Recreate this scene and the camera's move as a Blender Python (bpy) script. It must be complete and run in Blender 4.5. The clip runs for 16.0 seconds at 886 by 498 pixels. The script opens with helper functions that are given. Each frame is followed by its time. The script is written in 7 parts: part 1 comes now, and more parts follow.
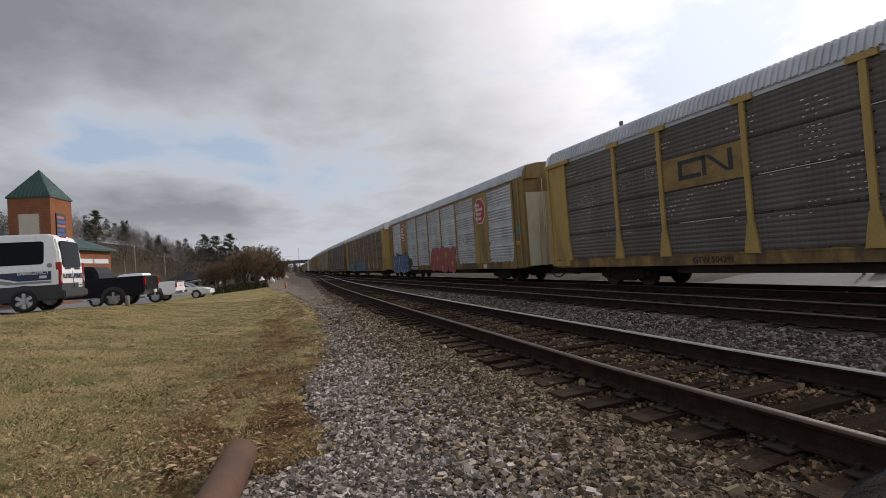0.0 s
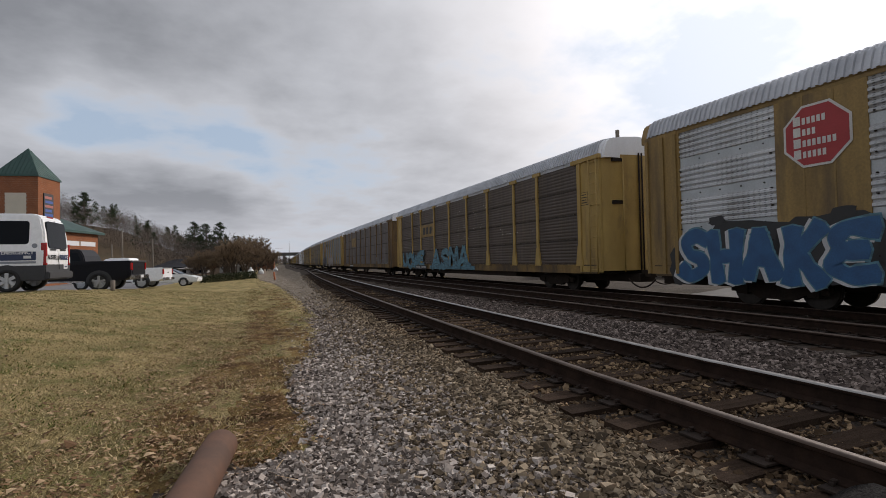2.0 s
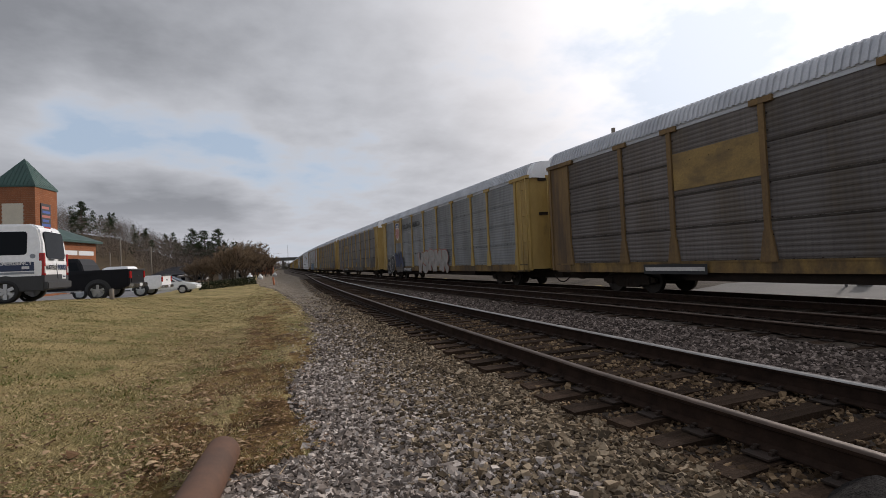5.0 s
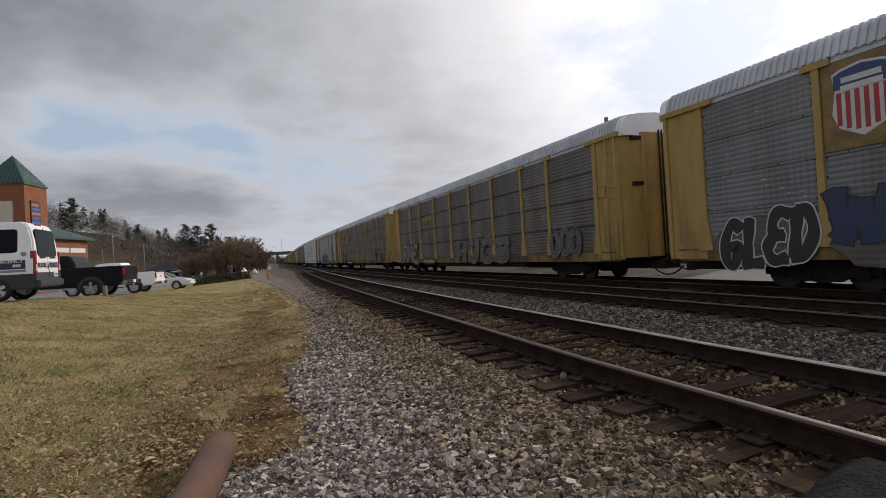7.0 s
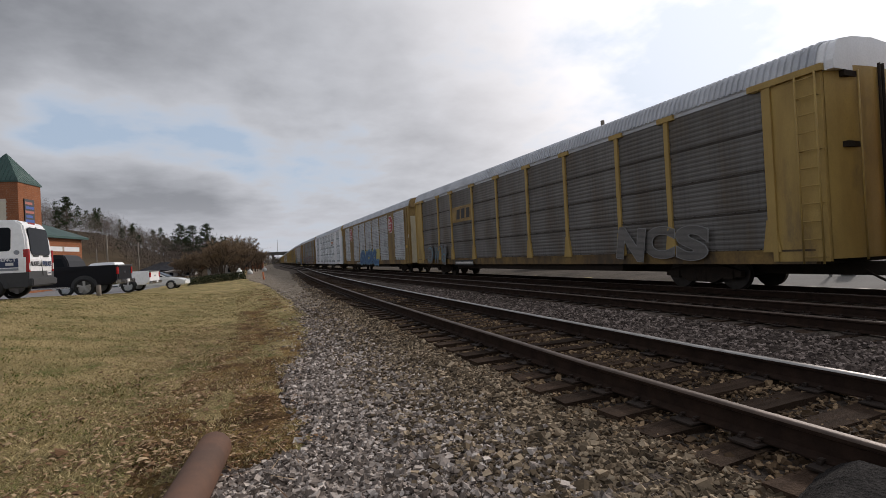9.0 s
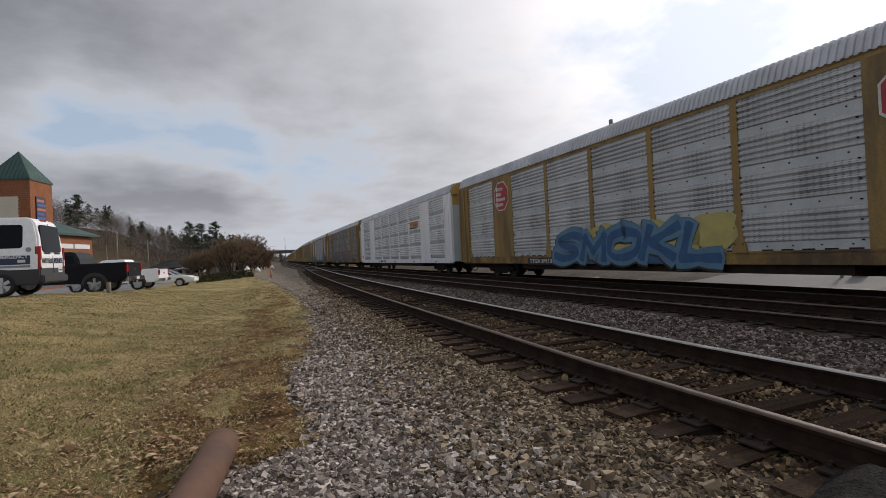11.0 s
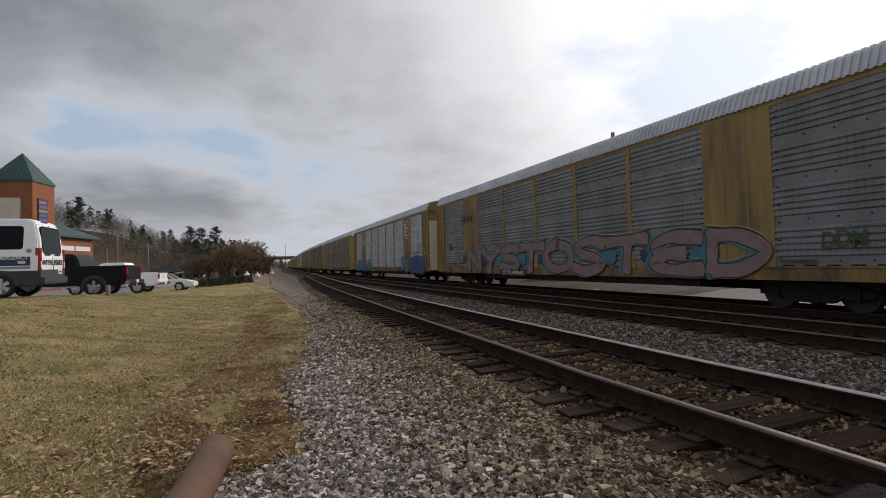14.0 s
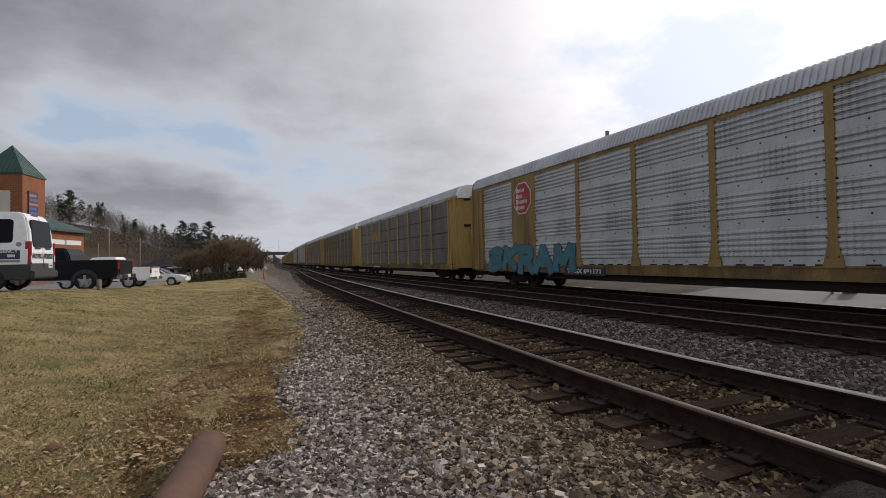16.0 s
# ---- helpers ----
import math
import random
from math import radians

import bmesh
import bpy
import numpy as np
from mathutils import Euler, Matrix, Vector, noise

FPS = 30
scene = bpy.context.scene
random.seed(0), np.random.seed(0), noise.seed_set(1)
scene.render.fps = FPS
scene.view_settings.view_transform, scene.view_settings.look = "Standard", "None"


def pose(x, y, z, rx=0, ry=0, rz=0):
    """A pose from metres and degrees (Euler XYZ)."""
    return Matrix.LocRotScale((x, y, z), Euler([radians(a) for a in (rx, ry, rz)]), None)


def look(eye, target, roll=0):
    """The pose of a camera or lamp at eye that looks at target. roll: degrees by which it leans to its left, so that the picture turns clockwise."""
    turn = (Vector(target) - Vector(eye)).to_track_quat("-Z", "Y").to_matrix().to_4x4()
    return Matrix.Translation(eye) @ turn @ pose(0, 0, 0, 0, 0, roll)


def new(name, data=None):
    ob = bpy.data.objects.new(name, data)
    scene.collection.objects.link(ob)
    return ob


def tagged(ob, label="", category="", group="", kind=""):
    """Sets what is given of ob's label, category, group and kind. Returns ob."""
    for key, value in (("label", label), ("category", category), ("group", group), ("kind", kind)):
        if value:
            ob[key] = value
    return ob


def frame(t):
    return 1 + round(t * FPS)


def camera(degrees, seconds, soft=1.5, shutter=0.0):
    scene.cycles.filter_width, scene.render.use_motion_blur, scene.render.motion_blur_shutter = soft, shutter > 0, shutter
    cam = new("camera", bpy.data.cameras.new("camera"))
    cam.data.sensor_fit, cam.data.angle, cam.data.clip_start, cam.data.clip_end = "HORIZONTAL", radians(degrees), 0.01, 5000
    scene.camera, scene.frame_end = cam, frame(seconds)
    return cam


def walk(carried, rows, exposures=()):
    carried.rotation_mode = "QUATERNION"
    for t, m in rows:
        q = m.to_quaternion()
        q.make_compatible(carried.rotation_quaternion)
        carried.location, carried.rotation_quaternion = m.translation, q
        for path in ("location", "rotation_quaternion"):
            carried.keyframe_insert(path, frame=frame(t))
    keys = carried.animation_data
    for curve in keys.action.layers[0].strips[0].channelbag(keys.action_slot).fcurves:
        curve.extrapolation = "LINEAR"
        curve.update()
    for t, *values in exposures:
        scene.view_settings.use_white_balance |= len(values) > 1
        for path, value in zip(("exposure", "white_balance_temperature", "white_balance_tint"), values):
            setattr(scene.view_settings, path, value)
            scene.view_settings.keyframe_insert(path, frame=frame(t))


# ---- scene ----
cam = camera(84.05, 16.0, soft=0.5)
EYE = Vector((0, 0, 1.16))
# seconds, yaw, pitch, lean of the hand-held camera
PATH = [
    (0, -20.96, 1.33, -3.93), (0.5, -20.74, 0.85, -1.82), (1, -21.23, 0.53, -2.97), (1.5, -21.62, 0.30, -1.46),
    (2, -21.97, 1.23, -1.20), (2.5, -22.20, 2.10, -0.48), (3, -22.45, 2.36, -0.94), (3.5, -22.50, 2.35, -0.92),
    (4, -22.43, 2.03, -1.45), (6.5, -22.31, 0.66, -3.21), (7, -22.70, 0.42, -3.29), (7.5, -23.25, 0.58, -2.70),
    (8, -23.41, 0.70, -2.56), (10.5, -22.72, 0.28, -3.45), (11, -22.37, 0.49, -2.61), (11.5, -21.86, 0.38, -3.65),
    (12, -21.41, 0.09, -3.93), (12.5, -21.00, -0.21, -4.16), (13, -21.01, 0.27, -1.78), (13.5, -21.83, 1.44, -0.84),
    (14, -22.37, 1.56, -1.52), (14.5, -22.65, 0.90, -3.35), (15, -22.65, 0.47, -2.35), (15.5, -22.94, 0.65, -1.81),
    (16, -23.05, 1.18, -1.07),
]


def gaze(yaw, pitch, lean):
    y, p = radians(yaw), radians(pitch)
    return look(EYE, EYE + Vector((-math.sin(y) * math.cos(p), math.cos(y) * math.cos(p), math.sin(p))), lean)


walk(cam, [(t, gaze(*a)) for t, *a in PATH], exposures=[(0, -0.15, 6600, 15), (16, -0.15, 6600, 15)])

# ---------------------------------------------------------------- sky and sun
SUN_AZ, SUN_EL = 68.0, 29.0      # degrees to the right of the track, above the horizon
SUN_DIR = Vector((math.sin(radians(SUN_AZ)) * math.cos(radians(SUN_EL)), math.cos(radians(SUN_AZ)) * math.cos(radians(SUN_EL)), math.sin(radians(SUN_EL))))


def node(nt, kind, **values):
    n = nt.nodes.new(kind)
    for k, v in values.items():
        n.inputs[k].default_value = v
    return n


def maths(nt, op, a, b=None, clamp=False):
    n = nt.nodes.new("ShaderNodeMath")
    n.operation, n.use_clamp = op, clamp
    for i, v in enumerate((a, b)):
        if v is None:
            continue
        if isinstance(v, (int, float)):
            n.inputs[i].default_value = v
        else:
            nt.links.new(v, n.inputs[i])
    return n.outputs[0]


def mixed(nt, fac, a, b, blend="MIX"):
    n = nt.nodes.new("ShaderNodeMix")
    n.data_type, n.blend_type = "RGBA", blend
    for sock, v in ((n.inputs[0], fac), (n.inputs[6], a), (n.inputs[7], b)):
        if isinstance(v, (int, float)):
            sock.default_value = v
        elif isinstance(v, tuple):
            sock.default_value = (*v[:3], 1)
        else:
            nt.links.new(v, sock)
    return n.outputs[2]


def ramp(nt, fac, *stops):
    n = nt.nodes.new("ShaderNodeValToRGB")
    els = n.color_ramp.elements
    while len(els) < len(stops):
        els.new(0.5)
    for e, (p, c) in zip(els, stops):
        e.position = p
        e.color = (c, c, c, 1) if isinstance(c, (int, float)) else (*c, 1)
    nt.links.new(fac, n.inputs[0])
    return n.outputs[0]


def make_world():
    world = bpy.data.worlds.new("sky")
    scene.world = world
    world.use_nodes = True
    nt = world.node_tree
    nt.nodes.clear()
    L = nt.links.new
    out = nt.nodes.new("ShaderNodeOutputWorld")
    bg = nt.nodes.new("ShaderNodeBackground")
    sky = nt.nodes.new("ShaderNodeTexSky")
    sky.sky_type, sky.sun_disc = "NISHITA", False
    sky.sun_elevation, sky.sun_rotation = radians(SUN_EL), radians(SUN_AZ)
    co = nt.nodes.new("ShaderNodeTexCoord")
    d = co.outputs["Generated"]
    sep = nt.nodes.new("ShaderNodeSeparateXYZ")
    L(d, sep.inputs[0])
    up = maths(nt, "MAXIMUM", sep.outputs[2], 0.0)
    # a flat cloud deck seen in perspective
    k = maths(nt, "DIVIDE", 1.0, maths(nt, "ADD", up, 0.20))
    comb = nt.nodes.new("ShaderNodeCombineXYZ")
    L(maths(nt, "MULTIPLY", sep.outputs[0], k), comb.inputs[0])
    L(maths(nt, "MULTIPLY", sep.outputs[1], k), comb.inputs[1])
    big = node(nt, "ShaderNodeTexNoise", Scale=0.9, Detail=5.0, Roughness=0.45, Distortion=0.3)
    shift = nt.nodes.new("ShaderNodeVectorMath")
    shift.operation = "ADD"
    shift.inputs[1].default_value = CLOUD_AT
    L(comb.outputs[0], shift.inputs[0])
    L(shift.outputs[0], big.inputs["Vector"])
    fine = node(nt, "ShaderNodeTexNoise", Scale=4.0, Detail=7.0, Roughness=0.55)
    L(shift.outputs[0], fine.inputs["Vector"])
    # nearness to the hidden sun
    dot = nt.nodes.new("ShaderNodeVectorMath")
    dot.operation = "DOT_PRODUCT"
    dot.inputs[1].default_value = SUN_DIR
    L(d, dot.inputs[0])
    glow = ramp(nt, maths(nt, "ADD", maths(nt, "MULTIPLY", dot.outputs["Value"], 0.5), 0.5), (0.0, 0.0), (0.66, 0.0), (0.80, 0.03), (0.86, 0.12), (0.915, 0.36), (0.965, 0.78), (1.0, 1.0))
    # broad openings and thick parts of the deck: direction, sharpness, weight
    bias = 0.0
    for aim, sharp, weight in CLOUDS:
        n = nt.nodes.new("ShaderNodeVectorMath")
        n.operation = "DOT_PRODUCT"
        n.inputs[1].default_value = aim
        L(d, n.inputs[0])
        swell = maths(nt, "MULTIPLY", maths(nt, "POWER", maths(nt, "MAXIMUM", n.outputs["Value"], 0.0), sharp), weight)
        bias = maths(nt, "ADD", swell, bias)
    mix1 = maths(nt, "ADD", maths(nt, "ADD", maths(nt, "MULTIPLY", big.outputs[0], 0.28), maths(nt, "MULTIPLY", fine.outputs[0], 0.25)), maths(nt, "ADD", bias, 0.228))
    cover = ramp(nt, mix1, (0.40, 0.0), (0.50, 1.0))
    shade = ramp(nt, mix1, (0.42, (0.66, 0.71, 0.76)), (0.52, (0.515, 0.553, 0.592)), (0.70, (0.27, 0.293, 0.32)))
    bright = mixed(nt, glow, shade, (1.6, 1.58, 1.56))
    blue = mixed(nt, 0.8, mixed(nt, 1.0, sky.outputs[0], (0.105, 0.105, 0.105), "MULTIPLY"), (0.47, 0.60, 0.74))
    blue = mixed(nt, glow, blue, (1.0, 1.10, 1.20))
    col = mixed(nt, cover, blue, bright)
    # pale haze low down
    low = ramp(nt, up, (0.0, 1.0), (0.055, 0.55), (0.12, 0.10), (0.22, 0.0))
    hazy = mixed(nt, glow, (0.62, 0.645, 0.69), (1.3, 1.3, 1.3))
    col = mixed(nt, maths(nt, "MULTIPLY", low, 0.75), col, hazy)
    L(col, bg.inputs[0])
    bg.inputs[1].default_value = 1.0
    L(bg.outputs[0], out.inputs[0])


CLOUD_AT = (3.1, 1.7, 0.0)
CLOUDS = (
    # blue gaps low on the left
    ((-0.335, 0.91, 0.220), 320.0, -0.30), ((-0.235, 0.945, 0.225), 320.0, -0.22), ((-0.11, 0.966, 0.225), 320.0, -0.19), ((-0.01, 0.976, 0.215), 320.0, -0.10),
    # a long dark roll under them
    ((-0.31, 0.94, 0.137), 700.0, 0.19), ((-0.22, 0.966, 0.135), 700.0, 0.19), ((-0.13, 0.983, 0.130), 700.0, 0.18), ((-0.04, 0.992, 0.122), 800.0, 0.15), ((0.04, 0.992, 0.112), 900.0, 0.10),
    # thick deck overhead, brighter towards the line of the track
    ((-0.34, 0.80, 0.49), 14.0, 0.27), ((0.05, 0.91, 0.40), 30.0, 0.03), ((0.22, 0.93, 0.30), 90.0, 0.03), ((0.46, 0.86, 0.21), 160.0, 0.09),
    ((0.06, 0.975, 0.19), 260.0, -0.07), ((0.20, 0.965, 0.17), 260.0, -0.07), ((0.10, 0.99, 0.09), 200.0, -0.05),
    # thin openings beside the sun
    ((0.69, 0.66, 0.30), 200.0, -0.06), ((0.760, 0.585, 0.291), 300.0, -0.05),
)
make_world()
sun = new("sun", bpy.data.lights.new("sun", "SUN"))
sun.data.energy, sun.data.angle, sun.data.color = 2.6, radians(5), (1.0, 0.95, 0.87)
sun.matrix_world = look(SUN_DIR * 100, (0, 0, 0))

# ---------------------------------------------------------------- materials
def surf(name, base, other=None, scale=3.0, rough=0.8, metal=0.0, bump=0.0, bump_scale=40.0, grain=0.15, dirt=None, dirt_at=(0.55, 0.72), dirt_scale=1.2,
         stretch=(1, 1, 1), random=0.0, spec=None, coat=0.0):
    """A weathered surface: two colours mixed at a large scale, grain at a small one, patches of dirt, relief."""
    m = bpy.data.materials.new(name)
    m.use_nodes = True
    nt = m.node_tree
    L = nt.links.new
    b = nt.nodes["Principled BSDF"]
    co = nt.nodes.new("ShaderNodeTexCoord")
    mp = nt.nodes.new("ShaderNodeMapping")
    mp.inputs["Scale"].default_value = stretch
    L(co.outputs["Object"], mp.inputs[0])
    big = node(nt, "ShaderNodeTexNoise", Scale=scale, Detail=6.0, Roughness=0.6)
    L(mp.outputs[0], big.inputs["Vector"])
    col = mixed(nt, ramp(nt, big.outputs[0], (0.35, 0.0), (0.65, 1.0)), base, other or tuple(c * 0.75 for c in base))
    small = node(nt, "ShaderNodeTexNoise", Scale=bump_scale, Detail=4.0, Roughness=0.65)
    L(co.outputs["Object"], small.inputs["Vector"])
    col = mixed(nt, 1.0, col, mixed(nt, ramp(nt, small.outputs[0], (0.3, 0.0), (0.7, 1.0)), (1 - grain,) * 3, (1 + grain,) * 3), "MULTIPLY")
    if dirt:
        d = node(nt, "ShaderNodeTexNoise", Scale=dirt_scale, Detail=8.0, Roughness=0.65)
        L(mp.outputs[0], d.inputs["Vector"])
        col = mixed(nt, ramp(nt, d.outputs[0], (dirt_at[0], 0.0), (dirt_at[1], 0.85)), col, dirt)
    if random:
        info = nt.nodes.new("ShaderNodeObjectInfo")
        col = mixed(nt, 1.0, col, mixed(nt, info.outputs["Random"], (1 - random,) * 3, (1 + random,) * 3), "MULTIPLY")
    L(col, b.inputs["Base Color"])
    b.inputs["Metallic"].default_value = metal
    b.inputs["Specular IOR Level"].default_value = (0.06 if rough > 0.84 else 0.3 if rough > 0.7 else 0.5) if spec is None else spec
    b.inputs["Coat Weight"].default_value = coat
    L(maths(nt, "ADD", maths(nt, "MULTIPLY", big.outputs[0], 0.2), rough - 0.1, clamp=True), b.inputs["Roughness"])
    if bump:
        bp = nt.nodes.new("ShaderNodeBump")
        bp.inputs["Strength"].default_value = 1.0
        bp.inputs["Distance"].default_value = bump
        L(small.outputs[0], bp.inputs["Height"])
        L(bp.outputs[0], b.inputs["Normal"])
    return m


def islands(name, a, b2, c, rough=0.9):
    """Loose pieces of many tints in one mesh."""
    m = bpy.data.materials.new(name)
    m.use_nodes = True
    nt = m.node_tree
    b = nt.nodes["Principled BSDF"]
    g = nt.nodes.new("ShaderNodeNewGeometry")
    n = nt.nodes.new("ShaderNodeValToRGB")
    els = n.color_ramp.elements
    els.new(0.5)
    for e, p, col in zip(els, (0.0, 0.55, 1.0), (a, b2, c)):
        e.position, e.color = p, (*col, 1)
    nt.links.new(g.outputs["Random Per Island"], n.inputs[0])
    co = nt.nodes.new("ShaderNodeTexCoord")
    sp = node(nt, "ShaderNodeTexNoise", Scale=60.0, Detail=4.0)
    nt.links.new(co.outputs["Object"], sp.inputs["Vector"])
    col = mixed(nt, 1.0, n.outputs[0], mixed(nt, sp.outputs[0], (0.6,) * 3, (1.4,) * 3), "MULTIPLY")
    nt.links.new(col, b.inputs["Base Color"])
    b.inputs["Roughness"].default_value, b.inputs["Specular IOR Level"].default_value = rough, 0.12
    return m


def panel_paint(name, base, other, holes, metal=0.0, rough=0.55, dirt=(0.10, 0.075, 0.05), amount=(0.5, 0.75)):
    """Painted or galvanised perforated sheet with rows of small holes and streaks of rust."""
    m = surf(name, base, other, scale=0.9, rough=rough, metal=metal, bump_scale=25.0, grain=0.12, dirt=dirt, dirt_at=amount, dirt_scale=0.8, stretch=(1, 1.6, 0.35), random=0.12)
    nt = m.node_tree
    L = nt.links.new
    b = nt.nodes["Principled BSDF"]
    old = b.inputs["Base Color"].links[0].from_socket
    co = nt.nodes.new("ShaderNodeTexCoord")
    mp = nt.nodes.new("ShaderNodeMapping")
    mp.inputs["Scale"].default_value = (0, 6.8, 20.0)
    L(co.outputs["Object"], mp.inputs[0])
    v = node(nt, "ShaderNodeTexVoronoi", Scale=1.0, Randomness=0.0)
    L(mp.outputs[0], v.inputs["Vector"])
    gate = node(nt, "ShaderNodeTexNoise", Scale=1.3, Detail=2.0)
    L(co.outputs["Object"], gate.inputs["Vector"])
    f = maths(nt, "MULTIPLY", ramp(nt, v.outputs["Distance"], (0.16, 1.0), (0.26, 0.0)), ramp(nt, gate.outputs[0], (0.35, 0.1), (0.6, holes)))
    L(mixed(nt, f, old, (0.02, 0.02, 0.02)), b.inputs["Base Color"])
    return m


def plain(name, base, rough=0.5, metal=0.0, emit=0.0, coat=0.0):
    m = bpy.data.materials.new(name)
    m.use_nodes = True
    nt = m.node_tree
    b = nt.nodes["Principled BSDF"]
    co = nt.nodes.new("ShaderNodeTexCoord")
    n = node(nt, "ShaderNodeTexNoise", Scale=9.0, Detail=5.0)
    nt.links.new(co.outputs["Object"], n.inputs["Vector"])
    nt.links.new(mixed(nt, n.outputs[0], tuple(c * 0.82 for c in base), tuple(c * 1.12 for c in base)), b.inputs["Base Color"])
    b.inputs["Roughness"].default_value, b.inputs["Metallic"].default_value, b.inputs["Coat Weight"].default_value = rough, metal, coat
    if emit:
        b.inputs["Emission Color"].default_value, b.inputs["Emission Strength"].default_value = (*base, 1), emit
    return m


def glass(name, tint):
    m = bpy.data.materials.new(name)
    m.use_nodes = True
    b = m.node_tree.nodes["Principled BSDF"]
    b.inputs["Base Color"].default_value = (*tint, 1)
    b.inputs["Roughness"].default_value, b.inputs["Specular IOR Level"].default_value = 0.15, 0.04
    return m


YELLOW = surf("weathered_yellow_paint", (0.295, 0.190, 0.058), (0.205, 0.130, 0.044), scale=0.7, rough=0.6, bump_scale=18, grain=0.16, dirt=(0.075, 0.052, 0.033), dirt_at=(0.46, 0.74), dirt_scale=1.1, stretch=(1, 1.8, 0.3), random=0.10)
DIRTY_SILL = surf("grimy_yellow_sill", (0.27, 0.165, 0.045), (0.17, 0.10, 0.034), scale=1.2, rough=0.7, bump_scale=18, grain=0.2, dirt=(0.055, 0.038, 0.026), dirt_at=(0.40, 0.62), dirt_scale=1.3, stretch=(1, 1.2, 0.5), random=0.15)
WHITE_PAINT = surf("dusty_white_paint", (0.80, 0.80, 0.82), (0.70, 0.70, 0.72), scale=0.8, rough=0.5, bump_scale=20, grain=0.06, dirt=(0.20, 0.18, 0.16), dirt_at=(0.62, 0.85), stretch=(1, 1.5, 0.4))
DARK_PANEL = panel_paint("charcoal_panel", (0.115, 0.10, 0.088), (0.085, 0.075, 0.067), 0.5)
BROWN_PANEL = panel_paint("rust_brown_panel", (0.086, 0.063, 0.050), (0.060, 0.045, 0.036), 0.4)
RUSTY_YELLOW = surf("rust_stained_yellow_paint", (0.21, 0.125, 0.042), (0.13, 0.078, 0.034), scale=0.9, rough=0.7, bump_scale=18, grain=0.18, dirt=(0.07, 0.045, 0.03), dirt_at=(0.42, 0.66), dirt_scale=1.2, stretch=(1, 1.8, 0.3))
MAUVE_PANEL = panel_paint("grey_brown_panel", (0.13, 0.112, 0.104), (0.092, 0.078, 0.072), 0.4)
GREY_PANEL = panel_paint("dull_grey_panel", (0.140, 0.130, 0.122), (0.096, 0.088, 0.082), 0.4)
LIGHT_PANEL = panel_paint("pale_grey_panel", (0.215, 0.222, 0.228), (0.155, 0.160, 0.164), 0.5, dirt=(0.19, 0.165, 0.14), amount=(0.6, 0.85))
SILVER_PANEL = panel_paint("galvanised_panel", (0.54, 0.55, 0.57), (0.43, 0.44, 0.46), 0.6, metal=0.2, rough=0.45, dirt=(0.25, 0.23, 0.21), amount=(0.6, 0.9))
ROOF_SHEET = surf("galvanised_roof_sheet", (0.52, 0.53, 0.56), (0.40, 0.41, 0.44), scale=0.8, rough=0.45, metal=0.35, bump_scale=30, grain=0.08, dirt=(0.28, 0.26, 0.25), dirt_at=(0.6, 0.85))
GRIME = surf("grimy_black_steel", (0.026, 0.021, 0.018), (0.036, 0.027, 0.021), scale=3, rough=0.86, bump=0.004, bump_scale=30)
WHEEL_STEEL = surf("worn_wheel_steel", (0.05, 0.042, 0.036), (0.03, 0.026, 0.022), scale=5, rough=0.6, metal=0.5)
RAIL_RUST = surf("rusted_rail_steel", (0.036, 0.022, 0.016), (0.021, 0.0135, 0.0105), scale=6, rough=0.85, metal=0.0, bump=0.002, bump_scale=60, dirt=(0.045, 0.024, 0.014), dirt_at=(0.6, 0.8))
RAIL_TOP = surf("polished_rail_head", (0.42, 0.405, 0.39), (0.32, 0.30, 0.285), scale=4, rough=0.4, metal=1.0, bump_scale=50, grain=0.06)
TIE_WOOD = surf("creosoted_oak", (0.052, 0.033, 0.022), (0.026, 0.017, 0.012), scale=2.5, rough=0.9, bump=0.012, bump_scale=45, grain=0.35, stretch=(0.5, 5, 5), random=0.35, dirt=(0.085, 0.058, 0.038), dirt_at=(0.6, 0.82))
PLATE = surf("rusted_tie_plate", (0.034, 0.021, 0.015), (0.022, 0.015, 0.011), scale=6, rough=0.8, bump=0.003, bump_scale=60, random=0.2)
STONES = islands("crushed_granite", (0.085, 0.068, 0.058), (0.235, 0.195, 0.167), (0.54, 0.475, 0.425))
BALLAST = surf("ballast_bed", (0.100, 0.080, 0.066), (0.054, 0.042, 0.034), scale=1.1, rough=0.95, bump=0.05, bump_scale=16, grain=0.55, dirt=(0.07, 0.055, 0.038), dirt_at=(0.58, 0.8), dirt_scale=0.6)
DIRT_BALLAST = islands("dirty_ballast", (0.028, 0.018, 0.012), (0.105, 0.067, 0.038), (0.30, 0.205, 0.12))
TAN_STONES = islands("stained_granite", (0.046, 0.034, 0.023), (0.145, 0.106, 0.068), (0.41, 0.32, 0.22))
BAND_BLUE = surf("blue_grey_band", (0.47, 0.50, 0.52), (0.39, 0.415, 0.435), scale=1.5, rough=0.5, metal=0.2, bump_scale=25, grain=0.1, dirt=(0.2, 0.19, 0.17), dirt_at=(0.6, 0.85))
BAND_GREEN = surf("green_grey_band", (0.40, 0.44, 0.45), (0.33, 0.37, 0.38), scale=1.5, rough=0.5, metal=0.2, bump_scale=25, grain=0.12, dirt=(0.25, 0.24, 0.22), dirt_at=(0.55, 0.85))
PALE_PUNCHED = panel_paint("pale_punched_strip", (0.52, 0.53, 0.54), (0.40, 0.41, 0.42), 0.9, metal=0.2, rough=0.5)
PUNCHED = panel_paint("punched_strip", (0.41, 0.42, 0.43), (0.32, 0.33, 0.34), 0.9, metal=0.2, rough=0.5)
